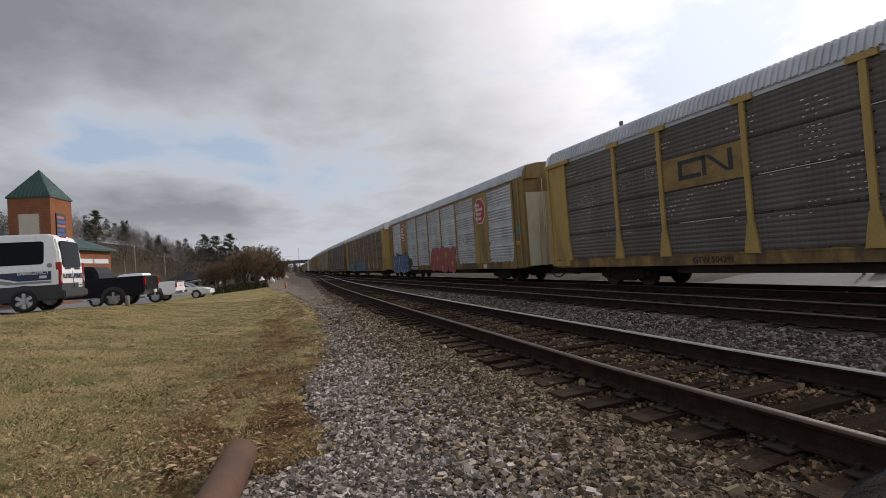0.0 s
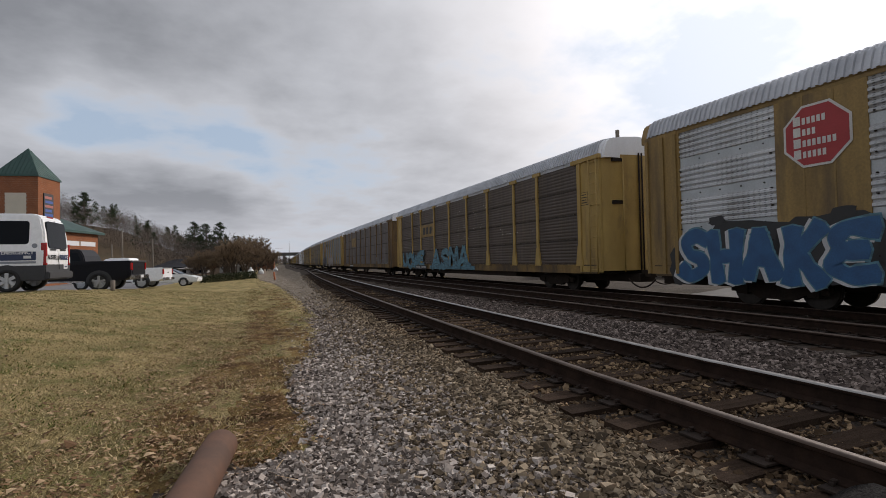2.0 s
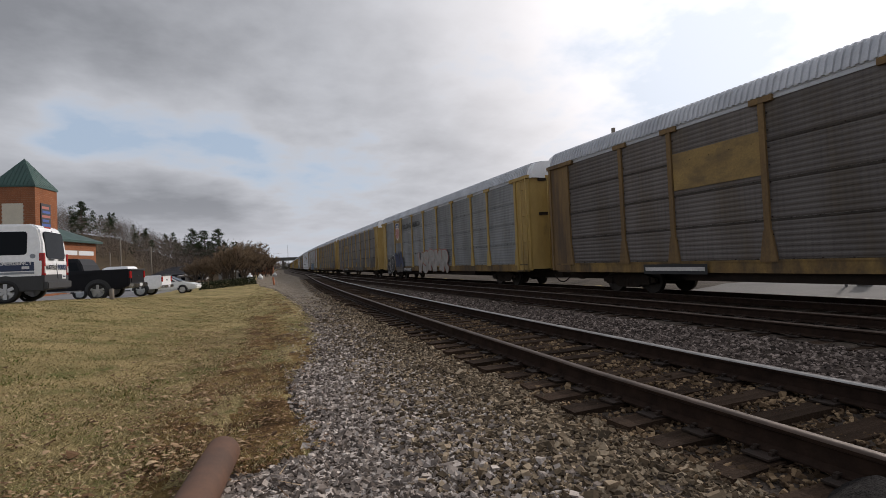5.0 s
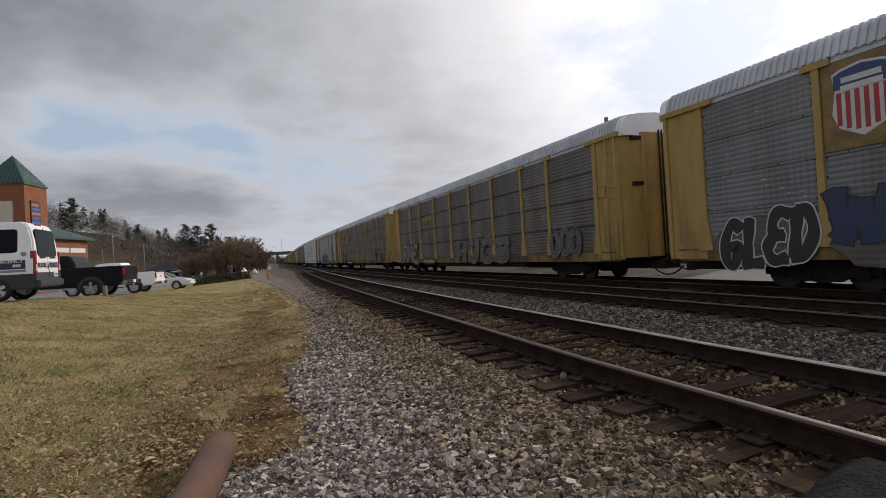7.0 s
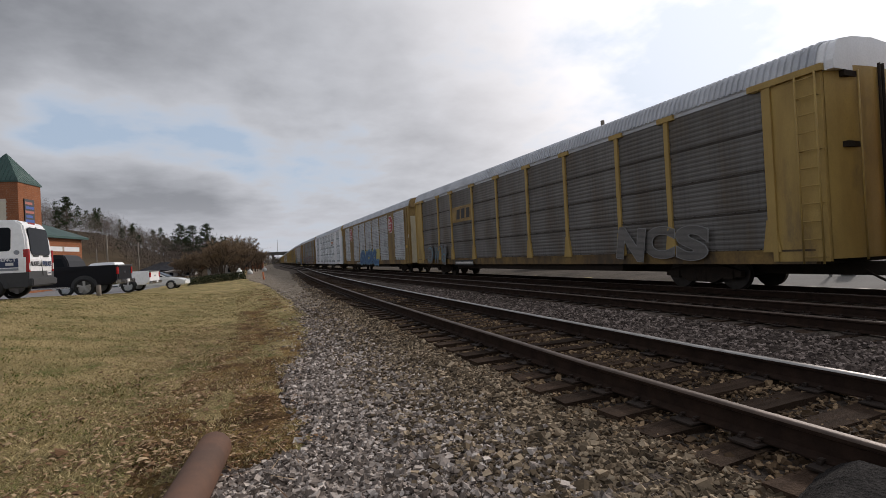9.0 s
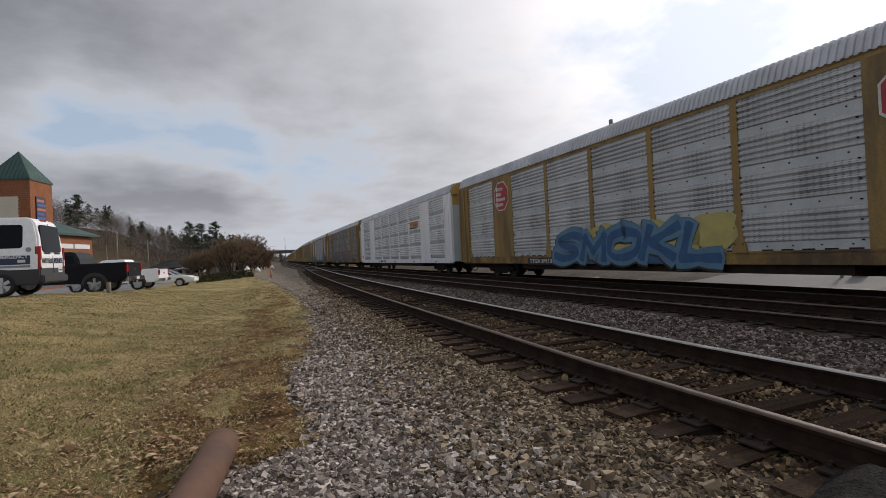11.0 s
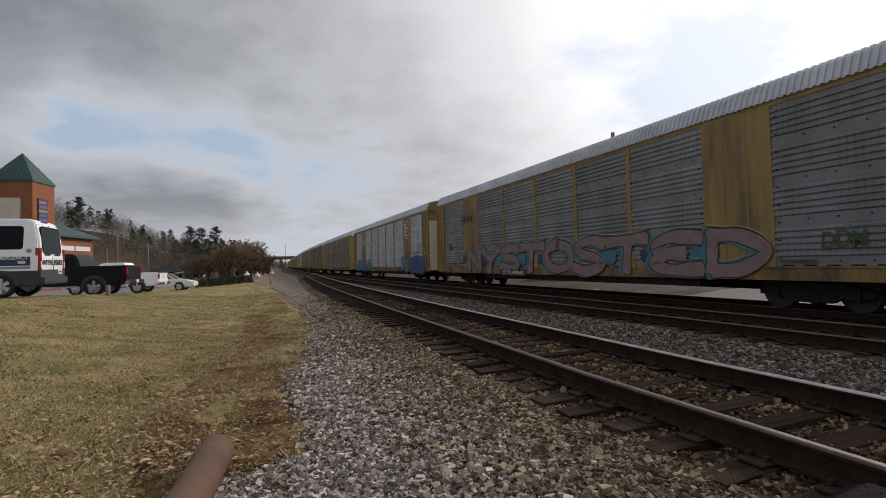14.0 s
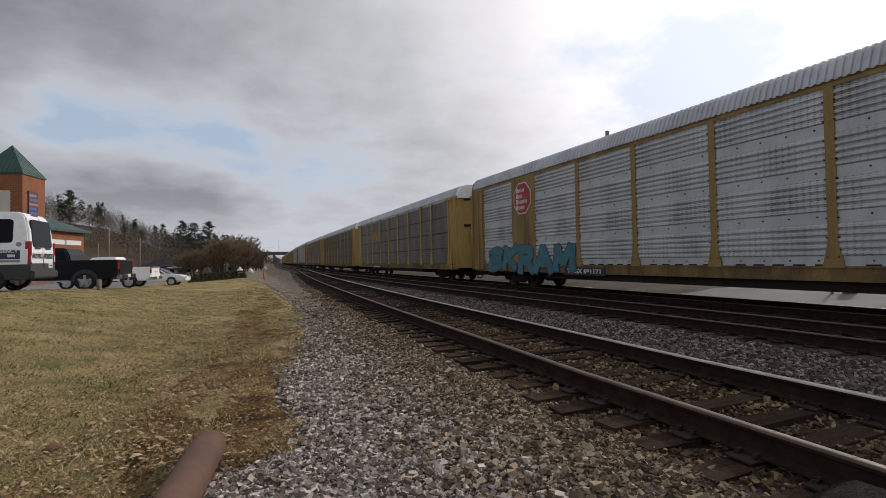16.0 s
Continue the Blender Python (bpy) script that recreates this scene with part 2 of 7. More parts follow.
BAND_GREY = surf("dull_grey_band", (0.19, 0.195, 0.20), (0.145, 0.148, 0.15), scale=1.5, rough=0.6, bump_scale=25, grain=0.1)
SEAM_DARK = surf("grimy_seam", (0.06, 0.052, 0.045), (0.04, 0.035, 0.03), scale=2, rough=0.8)
RAIL_DULL = surf("dull_brown_rail_head", (0.105, 0.072, 0.055), (0.065, 0.045, 0.034), scale=4, rough=0.55, metal=0.4, bump_scale=50, grain=0.15)
# darker copy of the granite tints, with the train's shade put into the colour
SHADY_STONES = islands("shaded_ballast", (0.034, 0.026, 0.023), (0.118, 0.091, 0.078), (0.33, 0.265, 0.23))
BRIGHT_YELLOW = surf("fresher_yellow_paint", (0.41, 0.275, 0.080), (0.31, 0.20, 0.060), scale=1.5, rough=0.6, grain=0.15, dirt=(0.12, 0.085, 0.05), dirt_at=(0.55, 0.78), stretch=(1, 1.5, 0.4))
BRIGHT_PANEL = panel_paint("bright_galvanised_panel", (0.78, 0.80, 0.82), (0.64, 0.66, 0.69), 0.5, metal=0.15, rough=0.42, dirt=(0.34, 0.33, 0.30), amount=(0.6, 0.9))
CREAM_DOOR = surf("dusty_cream_paint", (0.56, 0.51, 0.37), (0.45, 0.40, 0.29), scale=1.2, rough=0.6, grain=0.1, dirt=(0.22, 0.18, 0.12), dirt_at=(0.52, 0.78), stretch=(1, 1.5, 0.4))

# ---------------------------------------------------------------- builders
def box(bm, x0, x1, y0, y1, z0, z1, m=None):
    v = [bm.verts.new((x, y, z)) for z in (z0, z1) for y in (y0, y1) for x in (x0, x1)]
    for f in ((0, 2, 3, 1), (4, 5, 7, 6), (0, 1, 5, 4), (2, 6, 7, 3), (0, 4, 6, 2), (1, 3, 7, 5)):
        bm.faces.new([v[i] for i in f])
    if m is not None:
        bmesh.ops.transform(bm, matrix=m, verts=v)
    return v


def tube(bm, a, b, r, n=12, r2=None, caps=True):
    a, b = Vector(a), Vector(b)
    q = (b - a).to_track_quat("Z", "Y").to_matrix()
    rings = []
    for p, rr in ((a, r), (b, r if r2 is None else r2)):
        rings.append([bm.verts.new(p + q @ Vector((rr * math.cos(2 * math.pi * i / n), rr * math.sin(2 * math.pi * i / n), 0))) for i in range(n)])
    for i in range(n):
        bm.faces.new((rings[0][i], rings[0][(i + 1) % n], rings[1][(i + 1) % n], rings[1][i])).smooth = True
    if caps:
        bm.faces.new(rings[0][::-1])
        bm.faces.new(rings[1])
    return rings


def prism(bm, outline, axis, lo, hi):
    """Extrudes a closed outline of pairs along an axis (0, 1 or 2)."""
    def at(p, v):
        c = list(p)
        c.insert(axis, v)
        return c
    a = [bm.verts.new(at(p, lo)) for p in outline]
    b = [bm.verts.new(at(p, hi)) for p in outline]
    n = len(outline)
    for i in range(n):
        bm.faces.new((a[i], a[(i + 1) % n], b[(i + 1) % n], b[i]))
    bm.faces.new(a[::-1])
    bm.faces.new(b)
    bmesh.ops.recalc_face_normals(bm, faces=bm.faces[:])


def mesh_of(name, bm, material, bevel=0.0):
    if bevel:
        bmesh.ops.bevel(bm, geom=[e for e in bm.edges if len(e.link_faces) == 2 and e.calc_face_angle(0) > 0.6], offset=bevel, segments=2, affect="EDGES", clamp_overlap=True)
    me = bpy.data.meshes.new(name)
    bm.to_mesh(me)
    bm.free()
    for m in (material if isinstance(material, (list, tuple)) else [material]):
        me.materials.append(m)
    return me


def put(name, me, parent=None, m=None, label=""):
    ob = new(name, me)
    if parent is not None:
        ob.parent = parent
    if m is not None:
        ob.matrix_basis = m
    return tagged(ob, label)


def part(name, bm, material, parent, label="", m=None, bevel=0.0):
    return put(name, mesh_of(name, bm, material, bevel), parent, m, label)


def fresh():
    return bmesh.new()


def raw_mesh(name, verts, faces, material, smooth=False):
    me = bpy.data.meshes.new(name)
    me.from_pydata([tuple(v) for v in verts], [], [tuple(f) for f in faces])
    if smooth:
        me.polygons.foreach_set("use_smooth", [True] * len(me.polygons))
    me.materials.append(material)
    return me


LETTERS = {}


def lettering(name, text, size, material, parent, m, fat=0.0, deep=0.004, shear=0.0, label="", wide=1.0):
    """Letters of the built-in font as a mesh; m takes their x-y plane to its place."""
    key = (text, size, fat, deep, shear, material.name, wide)
    if key not in LETTERS:
        cu = bpy.data.curves.new("letters", "FONT")
        cu.body, cu.size, cu.offset, cu.extrude, cu.shear, cu.align_x = text, size, fat, deep, shear, "CENTER"
        cu.resolution_u = 5
        ob = bpy.data.objects.new("letters", cu)
        me = bpy.data.meshes.new_from_object(ob)
        bpy.data.objects.remove(ob)
        bpy.data.curves.remove(cu)
        me.materials.clear()
        me.materials.append(material)
        if wide != 1.0:
            me.transform(Matrix.Diagonal((wide, 1, 1, 1)))
        LETTERS[key] = me
    return put(name, LETTERS[key], parent, m, label)


# ---------------------------------------------------------------- the lie of the tracks
TRACKS = ((3.94, 0.0), (8.93, -0.08), (13.64, -0.23))      # middle of each track beside the camera, height of its rail heads


def bend(y):
    """How far the line has swung to the right at y metres along it."""
    a = 0.000209
    if y <= 0:
        return 0.0
    return a * y * y if y < 170 else a * 170 * 170 + 2 * a * 170 * (y - 170)


def swing(y):
    return 2 * 0.000209 * min(max(y, 0), 170)


def lerp(v, pts):
    if v <= pts[0][0]:
        return pts[0][1]
    for (a, fa), (b, fb) in zip(pts, pts[1:]):
        if v <= b:
            return fa + (fb - fa) * (v - a) / (b - a)
    return pts[-1][1]


MERGE = ((0, 0), (4, 0.03), (6, 0.12), (9, 0.23), (12, 0.35), (15, 0.48), (20, 0.71), (27, 1.08), (35, 1.55), (45, 2.2), (60, 3.2), (76, 4.25), (90, 4.8))


def merge(y):
    """How far the first track has drawn over towards the second, which it joins."""
    return lerp(y, MERGE)


LOT = ((0, 0.42), (14, 0.48), (21, 0.37), (27, 0.10), (35, -0.28), (46, -0.62), (60, -0.85), (95, -0.9), (200, -0.5))


def ground_z(x, y):
    """Height of the lawn, the car park and the land beyond."""
    xe = x - bend(y)
    lot = lerp(y, LOT)
    near = lerp(y, ((0, -0.36), (12, -0.36), (80, -0.38)))
    if xe > -0.2:
        z = near
    else:
        s = min(1.0, (-0.2 - xe) / 6.3)
        z = near + (lot - near) * (s * s * (3 - 2 * s) if y < 45 else s)
    if y < 4.1 and -0.8 < xe < 0.4:
        z -= 0.16 * min(1, (xe + 0.8) * 5, (4.1 - y) * 3)
    if xe > 17:
        z = lerp(xe, ((17, -0.6), (19, -0.42), (60, -0.5)))
    elif xe > 0.4:
        z = min(z, -0.62)
    return z

# ---------------------------------------------------------------- ground
GRASS = surf("dormant_lawn", (0.32, 0.246, 0.120), (0.185, 0.150, 0.068), scale=0.8, rough=0.95, bump=0.03, bump_scale=55, grain=0.6, dirt=(0.10, 0.11, 0.035), dirt_at=(0.5, 0.68), dirt_scale=1.6)
YARD_SOIL = surf("dark_yard_soil", (0.075, 0.062, 0.05), (0.05, 0.042, 0.034), scale=0.8, rough=0.95, bump=0.02, bump_scale=20, grain=0.4)
SOIL = surf("trodden_soil", (0.145, 0.085, 0.036), (0.060, 0.035, 0.017), scale=2.6, rough=0.95, bump=0.05, bump_scale=26, grain=0.5, dirt=(0.23, 0.155, 0.062), dirt_at=(0.47, 0.60), dirt_scale=2.2)
ASPHALT = surf("worn_asphalt", (0.20, 0.20, 0.205), (0.15, 0.15, 0.155), scale=0.5, rough=0.9, bump=0.004, bump_scale=90, grain=0.25)
DARK_ASPHALT = surf("dark_asphalt", (0.042, 0.038, 0.036), (0.026, 0.024, 0.023), scale=3, rough=0.9, bump=0.05, bump_scale=48, grain=0.7)
CONCRETE = surf("pale_concrete", (0.165, 0.16, 0.152), (0.125, 0.121, 0.115), scale=0.3, rough=0.9, bump=0.003, bump_scale=60, grain=0.12, dirt=(0.17, 0.16, 0.15), dirt_at=(0.56, 0.75))


def sheet(name, xs, ys, height, material, kind="structure", label="", category=""):
    xs, ys = list(xs), list(ys)
    verts = [(x + bend(y), y, height(x, y)) for y in ys for x in xs]
    n = len(xs)
    faces = [(j * n + i, j * n + i + 1, (j + 1) * n + i + 1, (j + 1) * n + i) for j in range(len(ys) - 1) for i in range(n - 1)]
    return tagged(put(name, raw_mesh(name, verts, faces, material, True)), label, category, "", kind)


def steps(*spans):
    out = []
    for a, b, n in spans:
        out += [a + (b - a) * i / n for i in range(n)]
    return out + [spans[-1][1]]


def rough_ground(x, y):
    e = 1 if abs(x) < 30 and y < 90 else 0
    return ground_z(x + bend(y), y) + e * (0.035 * noise.noise((x * 0.9, y * 0.9, 0)) + 0.016 * noise.noise((x * 3.1, y * 3.1, 4)))


sheet("ground", steps((-2500, -120, 8), (-120, -14, 14), (-14, 1, 60), (1, 30, 12), (30, 120, 8), (120, 2500, 8)),
      steps((-300, -6, 12), (-6, 30, 120), (30, 100, 40), (100, 400, 20), (400, 3000, 10)), rough_ground, GRASS,
      label="dormant tan lawn with green tufts sloping to a car park", category="ground")


def ballast_z(x, y):
    """Cross-section of the ballast: a worn service strip, then the shoulders and beds of three tracks."""
    n = 0.03 * noise.noise((x * 1.7, y * 1.7, 2)) + 0.015 * noise.noise((x * 6, y * 6, 7))
    d = min(merge(y), 3.6)
    bed = [(-0.6, -0.41 if y < 5 else -0.70), (-0.1, -0.37 if y < 5 else -0.52), (0.55, -0.36), (1.4 + d, -0.33), (2.1 + d, -0.27), (2.6 + d, -0.245), (5.2 + d, -0.245)]
    bed += [(5.9 + d, -0.28), (6.5 + 0.4 * d, -0.37 + 0.1 * d)] if d < 0.55 else []
    bed += [p for p in ((7.1, -0.33), (7.6, -0.29)) if p[0] > bed[-1][0]]
    return n + lerp(x, bed + [(10.3, -0.29), (11.0, -0.42), (11.6, -0.44), (12.2, -0.44), (15.0, -0.44), (16.2, -0.66), (17.5, -0.75)])


sheet("ballast_bed", steps((-0.6, 17.5, 90)), steps((-8, 30, 150), (30, 90, 60), (90, 700, 40)), ballast_z, BALLAST,
      label="grey crushed stone ballast under three railway tracks", category="ballast")


SOIL_RIGHT = ((2.0, -0.62), (3.5, -0.55), (3.9, -0.25), (4.12, 0.55), (5.0, 0.60), (5.8, 0.50), (7.3, 0.76), (8.4, 1.15), (10.4, 1.42), (14, 1.75), (20, 2.0), (28, 2.0), (38, 1.7), (46, 0.9), (60, 0.5), (120, 0.5))
SOIL_LEFT = ((2.0, -1.0), (4.4, -0.85), (5.6, -0.95), (6.5, -0.85), (7.8, -0.55), (9.7, -0.3), (13.2, -0.15), (21, -0.05), (30, -0.05), (46, -0.1), (60, -0.2), (120, -0.2))


def dirt_edge(y):
    return lerp(y, SOIL_RIGHT) + 0.16 * noise.noise((y * 0.9, 3.0, 0)) + 0.09 * noise.noise((y * 3.1, 9.0, 0))


def dirt_start(y):
    return lerp(y, SOIL_LEFT) + 0.30 * noise.noise((y * 0.45, 21.0, 0)) + 0.16 * noise.noise((y * 2.6, 23.0, 0))


def dirt_strip():
    verts, faces = [], []
    ys = steps((2.0, 20, 170), (20, 60, 130), (60, 120, 60))
    cols = 18
    for y in ys:
        left, right = dirt_start(y), dirt_edge(y)
        for i in range(cols):
            s = i / (cols - 1)
            x = left + (right - left) * s
            base = max(rough_ground(x, y), ballast_z(x, y) if x > -0.55 else -9)
            fade = lerp(y, ((90, 0.0), (120, 0.05)))
            lift = -fade + 0.034 * min(1, 6 * s, 6 * (1 - s)) - 0.012 + 0.024 * noise.noise((x * 4, y * 4, 1)) + 0.014 * noise.noise((x * 11, y * 11, 3))
            verts.append((x + bend(y), y, base + lift))
    slots = []
    for j in range(len(ys) - 1):
        for i in range(cols - 1):
            k = j * cols + i
            faces.append((k, k + 1, k + cols + 1, k + cols))
            x = dirt_start(ys[j]) + (dirt_edge(ys[j]) - dirt_start(ys[j])) * i / cols
            slots.append(1 if noise.noise((x * 1.4, ys[j] * 0.9, 5)) + 0.5 * noise.noise((x * 5, ys[j] * 4, 6)) > lerp(ys[j], ((4, 0.55), (9, 0.22), (16, -0.02), (30, -0.3), (50, -0.6))) else 0)
    me = raw_mesh("soil_strip", verts, faces, SOIL, True)
    me.materials.append(GRASS)
    me.polygons.foreach_set("material_index", slots)
    tagged(put("soil_strip", me), "brown trodden soil strip between lawn and gravel", "soil", "", "structure")


dirt_strip()
sheet("parking_lot", steps((-60, -7.0, 40)), steps((14, 100, 60)), lambda x, y: ground_z(x + bend(y), y) + 0.05 - (0.3 if x > -7.2 else 0), ASPHALT,
      label="worn grey asphalt car park beside the lawn", category="car park")
PATH_GRAVEL = surf("pale_path_gravel", (0.235, 0.195, 0.152), (0.15, 0.123, 0.095), scale=1.6, rough=0.95, bump=0.04, bump_scale=18, grain=0.6)
sheet("service_path", steps((0.0, 6.2, 31)), steps((13, 40, 54), (40, 90, 40), (90, 420, 40)),
      lambda x, y: ballast_z(x, y) + 0.022 - (0.2 if x < max(0.15, dirt_edge(y) - 0.15) or x > 2.2 + min(merge(y), 4.0) + 0.15 * noise.noise((y * 0.7, 8, 0)) else 0.03 * max(0, (24 - y) / 10 + noise.noise((x * 1.9, y * 0.9, 2)))), PATH_GRAVEL,
      label="pale gravel service path beside the railway", category="path")
sheet("far_verge", steps((16.9, 46, 24)), steps((15.4, 60, 44), (60, 260, 30)), lambda x, y: ground_z(x + bend(y), y) + 0.03 + 0.03 * noise.noise((x * 1.3, y * 1.3, 5)), YARD_SOIL,
      label="bare brown soil verge beyond the tracks", category="soil")
sheet("far_lot", steps((16.95, 90, 27)), steps((-20, 15.5, 30)), lambda x, y: ground_z(x + bend(y), y) + 0.06, CONCRETE,
      label="pale concrete yard beyond the railway", category="yard")


# ---------------------------------------------------------------- tracks
def rail_profile():
    return [(-0.07, -0.18), (0.07, -0.18), (0.07, -0.168), (0.012, -0.145), (0.009, -0.05), (0.034, -0.038), (0.036, -0.008), (0.028, 0.0), (-0.028, 0.0), (-0.036, -0.008), (-0.034, -0.038), (-0.009, -0.05), (-0.012, -0.145), (-0.07, -0.168)]


def along(profile, x0, z0, ys, closed=True, drift=None):
    verts, faces, n = [], [], len(profile)
    for y in ys:
        c, s = math.cos(swing(y)), math.sin(swing(y))
        cx = x0 + bend(y) + (drift(y) if drift else 0)
        verts += [(cx + px * c, y - px * s, z0 + pz) for px, pz in profile]
    for j in range(len(ys) - 1):
        for i in range(n if closed else n - 1):
            a, b = j * n + i, j * n + (i + 1) % n
            faces.append((a, b, b + n, a + n))
    return verts, faces


RAIL_YS = steps((-12, 40, 26), (40, 170, 40), (170, 700, 20))


def add_rail(track, x0, z0, ys=RAIL_YS, drift=None, top=RAIL_TOP):
    v, f = along(rail_profile(), x0, z0, ys, True, drift)
    rail = put("rail", raw_mesh("rail", v, f, RAIL_RUST), track)
    v, f = along([(-0.0375, -0.016), (-0.036, -0.007), (-0.028, 0.001), (-0.014, 0.0035), (0.014, 0.0035), (0.028, 0.001), (0.036, -0.007), (0.0375, -0.016)], x0, z0, ys, False, drift)
    put("running_surface", raw_mesh("running_surface", v, f, top, True), rail, None, "worn steel running surface")
    return rail


def tie_mesh(seed):
    rng = random.Random(seed)
    bm = fresh()
    vs = box(bm, -1.28, 1.28, -0.115, 0.115, -0.18, 0.0)
    bmesh.ops.subdivide_edges(bm, edges=[e for e in bm.edges if abs(e.verts[0].co.x - e.verts[1].co.x) > 1], cuts=4)
    for v in bm.verts:
        v.co += Vector((rng.uniform(-0.02, 0.02), rng.uniform(-0.012, 0.012), rng.uniform(-0.008, 0.006)))
    return mesh_of("tie", bm, TIE_WOOD)


def plate_mesh():
    bm = fresh()
    box(bm, -0.18, 0.18, -0.095, 0.095, 0.0, 0.014)
    for sx in (-0.10, 0.10):
        for sy in (-0.06, 0.06):
            box(bm, sx - 0.013, sx + 0.013, sy - 0.013, sy + 0.013, 0.014, 0.034)
            box(bm, sx * 0.8 - 0.02, sx * 0.8 + 0.02, sy - 0.014, sy + 0.014, 0.034, 0.046)
    return mesh_of("tie_plate", bm, PLATE)


TIES = [tie_mesh(i) for i in range(5)]
PLATES = plate_mesh()


def on_track(x0, y, z, turn=0.0):
    return Matrix.Translation((x0 + bend(y), y, z)) @ Matrix.Rotation(-swing(y) + turn, 4, "Z")


def railway(k, near, y_lo, spacing, plates_to):
    x0, z0 = TRACKS[k]
    track = tagged(new("railway_track"), "rusty steel rails on dark wooden ties in grey ballast", "railway track", "railway tracks", "structure")
    for s in (-0.752, 0.752):
        if k == 0:
            add_rail(track, x0 + s, z0, steps((-12, 40, 52), (40, 86, 23)), merge, RAIL_TOP if s > 0 else RAIL_DULL)
        else:
            add_rail(track, x0 + s, z0, top=RAIL_DULL)
    rng = random.Random(40 + k)
    y = y_lo
    far_v, far_f = [], []
    count = 0
    while y < (58 if k == 0 else 160):
        over = merge(y) if k == 0 else 0.0
        turn = rng.uniform(-0.02, 0.02) - (0.035 if k == 0 and y > 8 else 0.0)
        slip = rng.uniform(-0.09, 0.06)
        m = on_track(x0 + slip + over, y, z0 - 0.195 - rng.uniform(0, 0.012), turn)
        if count < near:
            put("tie", TIES[rng.randrange(5)], track, m)
            if y < plates_to:
                for s in (-0.752, 0.752):
                    put("tie_plate", PLATES, track, on_track(x0 + s + over, y, z0 - 0.195))
        else:
            b = len(far_v)
            for cx in (-1.28, 1.28):
                for cy in (-0.115, 0.115):
                    far_v.append(m @ Vector((cx, cy, 0)))
            far_v += [v - Vector((0, 0, 0.15)) for v in far_v[b:b + 4]]
            far_f += [(b, b + 2, b + 3, b + 1), (b, b + 4, b + 6, b + 2), (b, b + 1, b + 5, b + 4)]
        count += 1
        y += spacing + rng.uniform(-0.03, 0.03)
    if far_v:
        tagged(put("far_ties", raw_mesh("far_ties", far_v, far_f, TIE_WOOD), track), "", "", "", "stuff")
    return track


railway(0, 90, -0.6, 0.47, 24)
railway(1, 50, 0.2, 0.5, 16)
railway(2, 40, 0.2, 0.5, 0)

# ---------------------------------------------------------------- the train: covered wagons for motor cars
BODY = 26.9
PITCH = 28.55
SPEED = 17.45
HALF = 1.55
PANEL_LO, PANEL_HI, EAVE = 1.06, 5.02, 5.17
OTHER_SIDE = Matrix.Translation((0, BODY, 0)) @ Matrix.Rotation(math.pi, 4, "Z")


def roof_mesh(name, material):
    prof = [(-1.60, 5.14), (-1.59, 5.20), (-1.50, 5.46), (-1.43, 5.60), (-1.32, 5.68), (-0.8, 5.79), (0, 5.85)]
    prof += [(-x, z) for x, z in prof[-2::-1]]
    n, count = len(prof), 160
    verts, faces, ys = [], [], []
    step = (BODY - 0.3) / count
    for j in range(count):
        y = 0.15 + step * j
        ys += [(y, 0), (y + step * 0.10, 1), (y + step * 0.45, 1), (y + step * 0.55, 0)]
    ys.append((BODY - 0.15, 0))
    for y, k in ys:
        for x, z in prof:
            d = Vector((x, (z - 4.6) * 1.2)).normalized() * (0.042 * k)
            verts.append((x + d.x, y, z + d.y))
    for j in range(len(ys) - 1):
        for i in range(n - 1):
            a = j * n + i
            faces.append((a, a + n, a + n + 1, a + 1))
    return raw_mesh(name, verts, faces, material)


